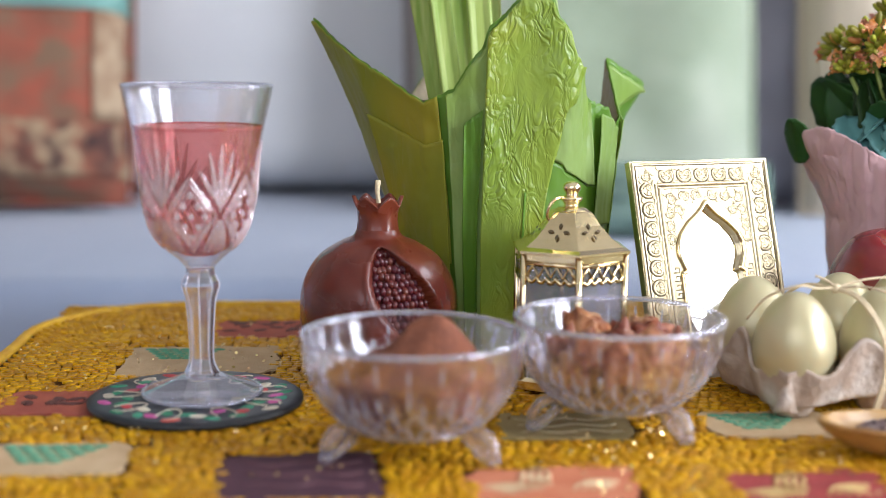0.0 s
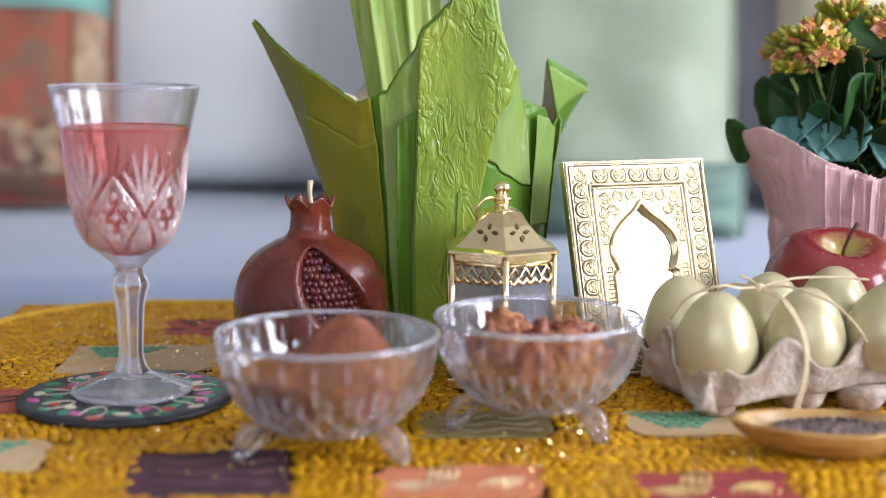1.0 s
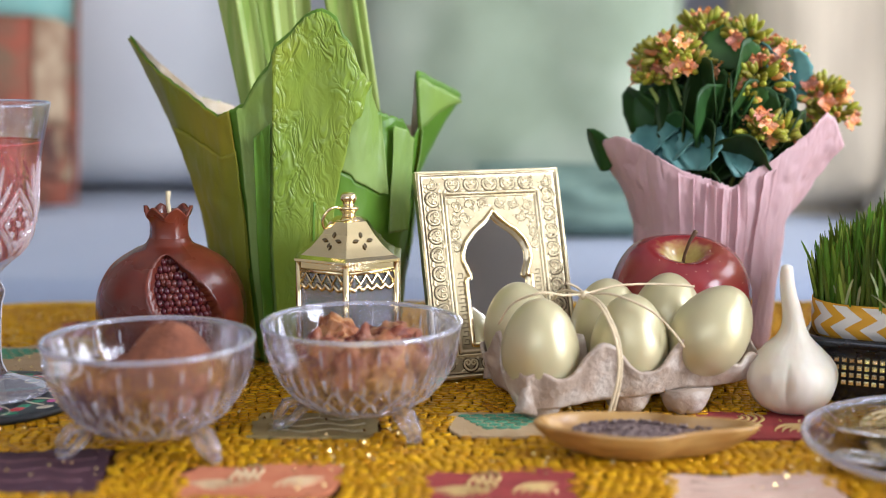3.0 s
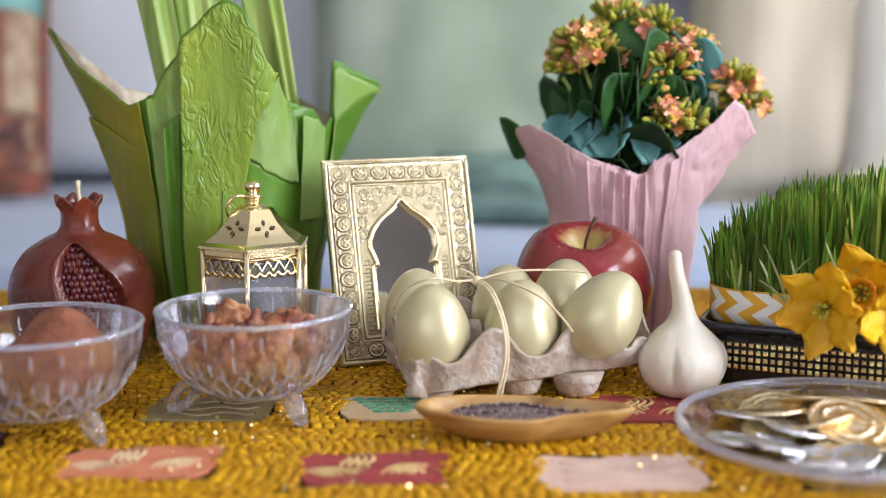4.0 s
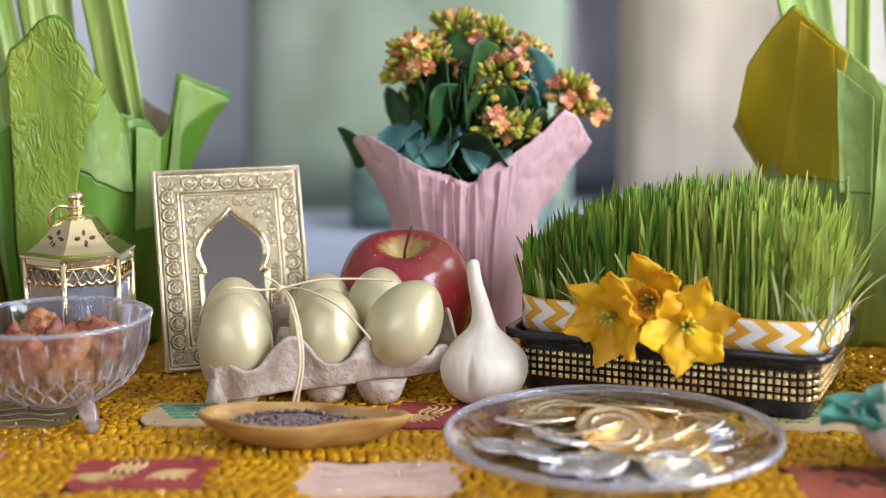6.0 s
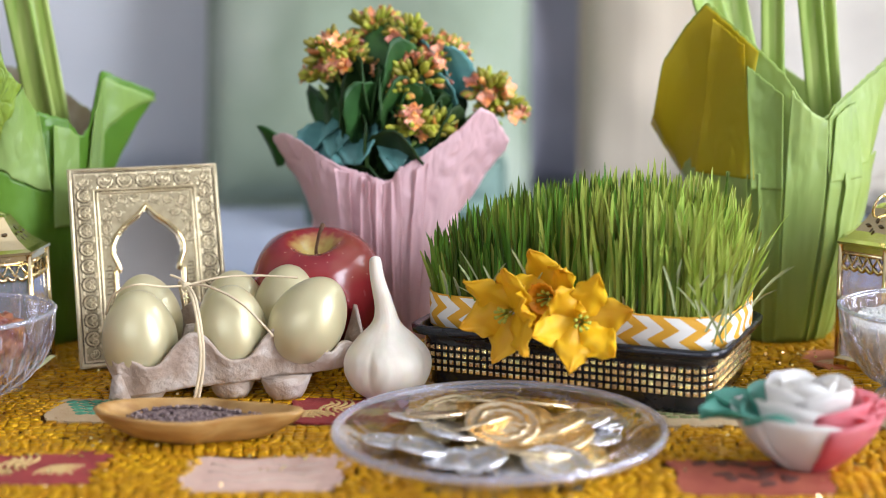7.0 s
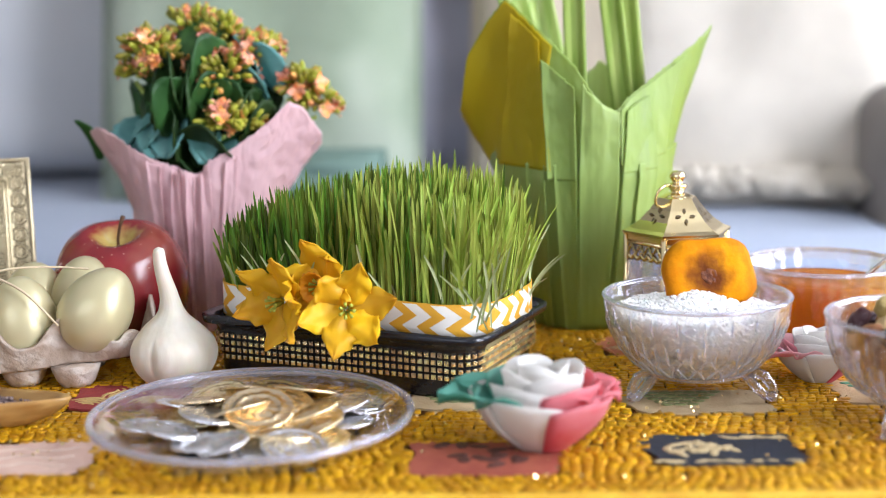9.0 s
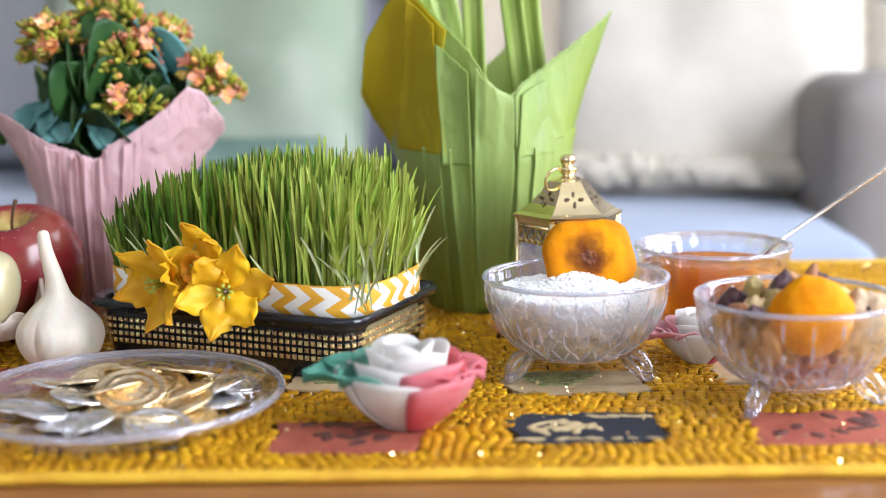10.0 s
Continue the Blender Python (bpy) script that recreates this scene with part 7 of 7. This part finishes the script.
# ---- wrapped pots ----
def wrap(parent, foot_r, waist_r, waist_z, rim, material, seed=0.0, crumple=0.0011, lining=None, flaps=(), inner=None):
    """A faceted paper wrap round a pot: foot and waist rings, then flat facets up to the rim points (x, y, z); flaps are
    overlapping sheets (angle from, to at the lower edge; from, to at the upper edge; lower, upper share of the height; lift; material)."""
    rim = sorted((math.degrees(math.atan2(y, x)) % 360, x, y, z) for x, y, z in rim)
    rim = [(rim[-1][0] - 360, *rim[-1][1:])] + rim + [(rim[0][0] + 360, *rim[0][1:])]

    def base(u, v):
        a = (360 * u) % 360
        for p, q in zip(rim, rim[1:]):
            if p[0] <= a <= q[0]:
                break
        k = (a - p[0]) / max(1e-6, q[0] - p[0])
        ap, aq = radians(p[0]), radians(q[0])
        top = Vector(p[1:]).lerp(Vector(q[1:]), k)
        top.z += 0.0016 * nz(a * 0.5, seed, 7) + 0.0010 * nz(a * 1.7, seed, 3)
        waist = Vector((math.cos(ap), math.sin(ap), 0)).lerp(Vector((math.cos(aq), math.sin(aq), 0)), k)
        if v < 0.4:
            w = v / 0.4
            pos = waist * (foot_r + (waist_r - foot_r) * w ** 0.8)
            pos.z = waist_z * w
        else:
            w = (v - 0.4) / 0.6
            lo = waist * waist_r
            pos = lo + (Vector((top.x, top.y, 0)) - lo) * w ** 1.2
            pos.z = waist_z + (top.z - waist_z) * w
        x, y, z = pos
        d = crumple * (1.5 * nz(x * 38 + seed, y * 38, z * 20) + 0.9 * abs(nz(x * 80 + seed, y * 80, z * 45)) - 0.5 * abs(nz(x * 150, y * 150 + seed, z * 80))) * min(1, v * 4)
        return pos, d

    def fn(u, v, lift=0.0):
        pos, d = base(u, v)
        du = base(u + 0.002, v)[0] - base(u - 0.002, v)[0]
        dv = base(u, min(1, v + 0.01))[0] - base(u, max(0, v - 0.01))[0]
        out = du.cross(dv)
        out = out.normalized() if out.length > 1e-12 else Vector((pos.x, pos.y, 0)).normalized()
        return tuple(pos + out * (d + lift))

    v, f = sheet(fn, 320, 56, True)
    ob = solid(piece("paper_wrap", mesh_of("paper_wrap", v, f, material), parent), 0.0006)
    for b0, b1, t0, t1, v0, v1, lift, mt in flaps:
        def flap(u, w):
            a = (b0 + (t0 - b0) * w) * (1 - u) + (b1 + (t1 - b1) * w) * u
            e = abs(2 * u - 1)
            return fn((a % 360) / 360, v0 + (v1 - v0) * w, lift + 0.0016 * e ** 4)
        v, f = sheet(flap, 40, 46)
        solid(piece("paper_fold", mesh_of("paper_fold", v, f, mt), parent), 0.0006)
    if inner:
        v, f = sheet(lambda u, w: fn(u, inner[0] * w, -0.0022), 160, 24, True)
        piece("inner_paper", mesh_of("inner_paper", v, f, inner[1]), parent, label="second sheet of paper inside")
    if lining:
        def fin(u, w):
            x, y, z = fn(u, 0.35 + 0.65 * w, -0.0012)
            return (x, y, z - 0.0005)
        v, f = sheet(fin, 200, 24, True)
        piece("paper_lining", mesh_of("paper_lining", v, f, lining), parent, label="pale silvery reverse side of the wrap")
    return ob


def strap_leaf(parent, base, tip, width, sag, name="leaf", material=None):
    """A thick strap leaf or stalk from base to tip."""
    b, t_ = Vector(base), Vector(tip)
    d = t_ - b
    side = Vector((1.0, 0.35 * math.sin(base[0] * 900), 0))
    side = (side - d.normalized() * side.dot(d.normalized())).normalized()
    up = side.cross(d).normalized()
    def fn(u, v):
        s = 2 * u - 1
        w = width / 2 * (1 - 0.72 * max(0, v - 0.55) / 0.45) * (0.75 + 0.25 * min(1, v * 4))
        p = b + d * v + Vector((0, 0, -sag * v * v)) + side * s * w + up * (0.35 * w * s * s + 0.0006 * math.cos(s * 9))
        return tuple(p)
    v, f = sheet(fn, 9, 22)
    return solid(piece(name, mesh_of(name, v, f, material or STEM), parent), 0.0018)


POT = mat("terracotta_pot", (0.36, 0.16, 0.08), 0.8, scale=30, bump=0.3)
EARTH = mat("potting_soil", (0.05, 0.035, 0.025), 0.95, scale=90, bump=1.0, bscale=200)


def inner_pot(parent, r, h):
    v, f = lathe([(0.0001, 0.0), (r * 0.78, 0.0), (r * 0.97, h), (r, h), (r, h + 0.008), (r * 0.9, h + 0.008), (r * 0.86, h - 0.006), (0.0001, h - 0.006)], 36)
    piece("pot", mesh_of("pot", v, f, POT), parent)
    v, f = lathe([(r * 0.86, h - 0.005), (r * 0.5, h - 0.001), (0.0001, h)], 30, lambda a, i, q, z: (q, z + 0.002 * nz(q * 90 * math.cos(a), q * 90 * math.sin(a))))
    piece("soil", mesh_of("soil", v, f, EARTH), parent)


p1 = thing("wrapped_plant", "tall bulb plant in crinkled green paper wrap", "potted plant", pose(0.066, 0.245, 0.0006), "green wrapped bulb plants")
inner_pot(p1, 0.046, 0.085)
# flap colours carry painted light: olive shaded left side, brighter lit right side
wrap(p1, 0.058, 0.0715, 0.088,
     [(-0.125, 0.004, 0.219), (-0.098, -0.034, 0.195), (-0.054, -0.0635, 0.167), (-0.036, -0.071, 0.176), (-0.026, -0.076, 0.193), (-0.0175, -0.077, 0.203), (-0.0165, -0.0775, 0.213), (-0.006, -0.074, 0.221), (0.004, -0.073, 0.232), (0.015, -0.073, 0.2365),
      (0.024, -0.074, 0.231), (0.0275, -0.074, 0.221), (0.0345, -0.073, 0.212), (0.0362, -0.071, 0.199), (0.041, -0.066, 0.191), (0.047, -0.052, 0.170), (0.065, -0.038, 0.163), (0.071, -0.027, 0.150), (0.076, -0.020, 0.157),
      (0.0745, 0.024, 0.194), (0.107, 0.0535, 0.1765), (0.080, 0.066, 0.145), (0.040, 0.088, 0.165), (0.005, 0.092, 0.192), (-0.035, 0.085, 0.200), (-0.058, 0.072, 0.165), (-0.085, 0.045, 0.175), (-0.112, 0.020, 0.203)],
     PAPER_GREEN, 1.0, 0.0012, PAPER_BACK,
     ((176, 240, 176, 236, 0.30, 0.997, 0.0008, PAPER_SHADED), (196, 240, 199, 238, 0.02, 0.80, 0.0022, PAPER_SHADED), (243, 260, 240, 259, 0.0, 0.985, 0.0014, PAPER_LIT), (255, 272, 257.5, 302, 0.0, 0.992, 0.0036, PAPER_EMBOSS), (246, 252, 248, 256, 0.0, 0.80, 0.0030, PAPER_GREEN), (272, 284, 276, 286, 0.0, 0.50, 0.0030, PAPER_GREEN),
      (284, 318, 303, 314, 0.60, 0.985, 0.0022, PAPER_LIT), (283, 352, 283, 350, 0.0, 0.595, 0.0010, PAPER_GREEN), (318, 334, 321, 335, 0.40, 0.95, 0.0034, PAPER_LIT), (341, 362, 345, 387, 0.30, 0.975, 0.0016, PAPER_LIT)), (0.58, PAPER_GREEN))
for bx, by, tx, ty, tz, w in ((-0.022, 0.008, -0.085, 0.006, 0.40, 0.020), (-0.020, 0.000, -0.066, -0.004, 0.40, 0.017), (-0.010, 0.014, -0.052, 0.018, 0.42, 0.020), (-0.004, -0.004, -0.034, -0.006, 0.44, 0.019), (0.002, 0.016, -0.022, 0.022, 0.43, 0.020), (0.048, 0.006, -0.006, 0.010, 0.42, 0.026), (0.052, 0.020, 0.006, 0.030, 0.42, 0.018)):
    strap_leaf(p1, (bx, by, 0.080), (tx, ty, tz), w * 0.85, 0.0)

p2 = thing("wrapped_plant", "tall bulb plant in pleated olive green paper wrap", "potted plant", pose(0.634, 0.252, 0.0006), "green wrapped bulb plants")
inner_pot(p2, 0.036, 0.085)
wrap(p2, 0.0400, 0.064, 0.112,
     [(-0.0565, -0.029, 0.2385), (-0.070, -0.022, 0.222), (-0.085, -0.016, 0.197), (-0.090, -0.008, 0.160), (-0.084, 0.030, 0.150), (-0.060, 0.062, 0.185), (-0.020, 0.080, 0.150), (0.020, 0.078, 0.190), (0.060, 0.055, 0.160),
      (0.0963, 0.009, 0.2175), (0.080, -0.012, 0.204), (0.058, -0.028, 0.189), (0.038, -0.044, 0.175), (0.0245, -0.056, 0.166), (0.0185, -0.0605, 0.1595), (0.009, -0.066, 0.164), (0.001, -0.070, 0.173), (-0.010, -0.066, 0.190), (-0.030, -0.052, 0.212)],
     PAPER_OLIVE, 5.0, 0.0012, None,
     ((172, 236, 172, 246, 0.46, 0.992, 0.0014, PAPER_BACKLIT), (205, 246, 214, 238, 0.44, 0.97, 0.0030, PAPER_BACKLIT), (180, 262, 180, 262, 0.0, 0.50, 0.0012, PAPER_OLIVE), (244, 262, 240, 262, 0.40, 0.90, 0.0036, PAPER_OLIVE), (262, 288, 266, 287, 0.0, 0.985, 0.0018, PAPER_OLIVE), (289, 330, 288, 345, 0.52, 0.985, 0.0012, PAPER_OLIVE), (290, 318, 293, 314, 0.45, 0.93, 0.0030, PAPER_OLIVE), (250, 262, 248, 262, 0.0, 0.47, 0.0030, PAPER_OLIVE), (228, 240, 228, 242, 0.0, 0.46, 0.0026, PAPER_OLIVE), (300, 314, 302, 318, 0.0, 0.50, 0.0030, PAPER_OLIVE), (292, 345, 290, 350, 0.0, 0.54, 0.0010, PAPER_OLIVE)), (0.50, PAPER_OLIVE))
for bx, by, tx, ty, tz, w in ((-0.006, 0.0, -0.098, 0.004, 0.40, 0.026), (0.002, 0.010, -0.070, 0.012, 0.42, 0.022), (-0.002, -0.008, -0.012, -0.006, 0.42, 0.018), (0.040, -0.002, -0.002, -0.004, 0.42, 0.019), (0.046, 0.012, 0.014, 0.016, 0.42, 0.024)):
    strap_leaf(p2, (bx, by, 0.080), (tx, ty, tz), w * 0.9, 0.0)

# ---- kalanchoe in pink paper ----
kal = thing("flowering_plant", "orange and pink kalanchoe in crinkled pink paper", "potted plant", pose(0.350, 0.262, 0.0006))
inner_pot(kal, 0.036, 0.075)
wrap(kal, 0.045, 0.0530, 0.085,
     [(-0.082, -0.006, 0.138), (-0.080, -0.018, 0.147), (-0.068, -0.032, 0.151), (-0.046, -0.044, 0.138), (-0.028, -0.047, 0.128), (-0.009, -0.048, 0.122), (-0.006, -0.054, 0.121), (0.003, -0.0535, 0.1175), (0.010, -0.050, 0.119), (0.0125, -0.053, 0.126), (0.030, -0.050, 0.135), (0.048, -0.046, 0.147),
      (0.070, -0.038, 0.1675), (0.080, -0.028, 0.162), (0.090, -0.0135, 0.143), (0.088, 0.012, 0.130), (0.060, 0.050, 0.150), (0.020, 0.070, 0.132), (-0.030, 0.065, 0.148), (-0.066, 0.040, 0.132)],
     PAPER_PINK, 9.0, 0.0021, None,
     ((256, 263, 255, 264, 0.0, 0.96, 0.0022, PAPER_PINK), (266, 272, 267, 273, 0.0, 0.97, 0.0020, PAPER_PINK), (278, 285, 277, 284, 0.0, 0.98, 0.0024, PAPER_PINK), (290, 300, 296, 304, 0.0, 0.92, 0.0014, PAPER_PINK), (240, 250, 236, 246, 0.0, 0.96, 0.0016, PAPER_PINK)))


def round_leaf(name, L_, W_, material, fold=0.25, scal_=0.05):
    def fn(u, v):
        s = 2 * u - 1
        w = W_ / 2 * math.sin(math.pi * (0.06 + 0.90 * v)) ** 0.65 * (1 + scal_ * math.cos(v * 30))
        return (s * w, 0.3 * L_ * v * v - fold * (abs(s) * w) + 0.0008 * nz(s * 3, v * 4, W_ * 100), L_ * v)
    v, f = sheet(fn, 9, 14)
    return mesh_of(name, v, f, material)


LV = [round_leaf("leaf", 0.050, 0.046, LEAF, 0.25, 0.06), round_leaf("leaf", 0.044, 0.040, LEAF, 0.4, 0.06), round_leaf("leaf", 0.040, 0.036, LEAF, 0.1, 0.07)]
LB = [round_leaf("leaf", 0.038, 0.032, LEAF_BLUE, 0.5, 0.08), round_leaf("leaf", 0.046, 0.024, LEAF_BLUE, 0.3, 0.05), round_leaf("leaf", 0.046, 0.036, LEAF_BLUE, 0.25, 0.08)]
HANGING = round_leaf("leaf", 0.034, 0.020, LEAF, 0.5, 0.03)
rnd = random.Random(17)
for k in range(300):
    el, az = math.degrees(math.asin(rnd.uniform(0.0, 0.97))), rnd.uniform(0, 360)
    d = Vector((math.cos(radians(el)) * math.cos(radians(az)), math.cos(radians(el)) * math.sin(radians(az)), math.sin(radians(el))))
    R_ = rnd.uniform(0.55, 1.02) * (0.35 if d.z < 0.35 else 0.75 if d.z < 0.55 else 1.0)
    p_ = Vector((0.006, 0.004, 0.122)) + Vector((d.x * (0.046 + 0.014 * d.z), d.y * (0.044 + 0.012 * d.z), d.z * 0.078)) * R_
    aim = (d + Vector((rnd.gauss(0, 0.3), rnd.gauss(0, 0.3), rnd.uniform(-0.2, 0.5)))).normalized()
    # the broad side of each leaf faces outwards and up
    flat_ = (d + Vector((0, 0, 0.5))).normalized()
    side = aim.cross(flat_).normalized()
    m3 = Matrix((side, side.cross(aim) * -1, aim)).transposed().to_4x4()
    solid(piece("leaf", LV[k % 3], kal, Matrix.Translation(p_ - aim * 0.024) @ m3 @ pose(0, 0, 0, rnd.uniform(30, 75), 0, rnd.uniform(-30, 30))), 0.0012)
# paler leaves that stand out
for x, y, z, tilt, az, roll, c in ((-0.040, -0.036, 0.130, -35, 215, 0, 2), (-0.026, -0.044, 0.128, -28, 250, 15, 2), (-0.050, -0.026, 0.134, -40, 200, 10, 0), (-0.018, -0.046, 0.128, -20, 262, -20, 0), (-0.046, -0.034, 0.128, -30, 225, 40, 0),
                                   (0.010, -0.050, 0.124, -22, 262, 15, 1), (0.018, -0.048, 0.122, -38, 290, -15, 0), (0.048, -0.010, 0.176, -14, 340, 20, 2), (0.050, -0.014, 0.160, -18, 330, 60, 1), (0.058, -0.004, 0.172, -22, 350, 80, 1), (0.044, -0.020, 0.150, -30, 310, 0, 1)):
    ob = piece("leaf", LB[c], kal, pose(x, y, z, 0, 0, az + 90) @ pose(0, 0, 0, tilt, 0, roll), "pale blue-green leaf")
    solid(ob, 0.0012)
for x, y, z, tilt, az, roll in ((-0.078, -0.010, 0.124, -14, 0, 50), (0.040, -0.012, 0.150, -35, 320, 0), (0.056, -0.004, 0.150, -30, 340, 20), (-0.034, -0.010, 0.185, -20, 200, 30), (0.004, -0.030, 0.196, -25, 262, 0)):
    solid(piece("leaf", LV[2] if x > -0.07 else HANGING, kal, pose(x, y, z, 0, 0, az + 90) @ pose(0, 0, 0, tilt, 0, roll)), 0.0012)
ORANGE_BUD = mat("orange_bud", (0.72, 0.24, 0.06), 0.45, col2=(0.70, 0.36, 0.12), scale=90, rand=0.25)
BUD_RIPE = mesh_of("bud", *ball(0.0031, 7, 6, 0.8, 0.8, 1.6), ORANGE_BUD)
BUD_MESH = mesh_of("bud", *ball(0.0031, 7, 6, 0.75, 0.75, 1.75), BUD)
PETK = petal_mesh("petal", 0.0078, 0.0076, FLORET, 0.3, curl=0.4)
vs_, fs_ = [v.co[:] for v in PETK.vertices], [tuple(p.vertices) for p in PETK.polygons]
FLO = mesh_of("floret", *join([moved((vs_, fs_), pose(0, 0, 0, 0, 0, 90 * k) @ pose(0, 0.0006, 0, -62, 0, 0)) for k in range(4)] + [moved(lathe([(0.0008, -0.006), (0.0014, -0.001), (0.0001, 0.001)], 6), pose(0, 0, 0))]), FLORET)
clusters = [(-0.034, -0.020, 0.204, 0.017), (-0.022, -0.024, 0.196, 0.016), (-0.046, -0.012, 0.188, 0.010), (-0.006, 0.004, 0.219, 0.018), (0.020, -0.006, 0.214, 0.016), (0.044, -0.008, 0.202, 0.015), (0.032, -0.010, 0.196, 0.012), (0.024, -0.030, 0.186, 0.019), (0.014, -0.032, 0.178, 0.012),
            (0.076, -0.004, 0.176, 0.015), (0.086, 0.0, 0.162, 0.015), (0.024, -0.042, 0.153, 0.016), (0.038, -0.038, 0.152, 0.012), (0.0, 0.034, 0.210, 0.018), (-0.034, 0.026, 0.198, 0.017), (0.040, 0.030, 0.200, 0.017)]
for x, y, z, R_ in clusters:
    R_ *= 1.14
    v, f = tube([(x * 0.3, y * 0.3, 0.10), (x * 0.6, y * 0.6, 0.10 + (z - 0.10) * 0.6), (x, y, z - R_ * 0.5)], 0.0016, 6)
    st = piece("flower_stalk", mesh_of("flower_stalk", v, f, STEM), kal)
    for k in range(62):
        el, az = math.degrees(math.asin(rnd.uniform(-0.25, 1.0))), rnd.uniform(0, 360)
        d = Vector((math.cos(radians(el)) * math.cos(radians(az)), math.cos(radians(el)) * math.sin(radians(az)), math.sin(radians(el))))
        q = d.to_track_quat("Z", "Y").to_matrix().to_4x4()
        rr = R_ * rnd.uniform(0.65, 1.05)
        open_ = k % 9 == 0
        piece("floret" if open_ else "bud", FLO if open_ else BUD_RIPE if k % 6 == 3 else BUD_MESH, st, Matrix.Translation((x + d.x * rr, y + d.y * rr, z + d.z * rr * 0.9)) @ q)
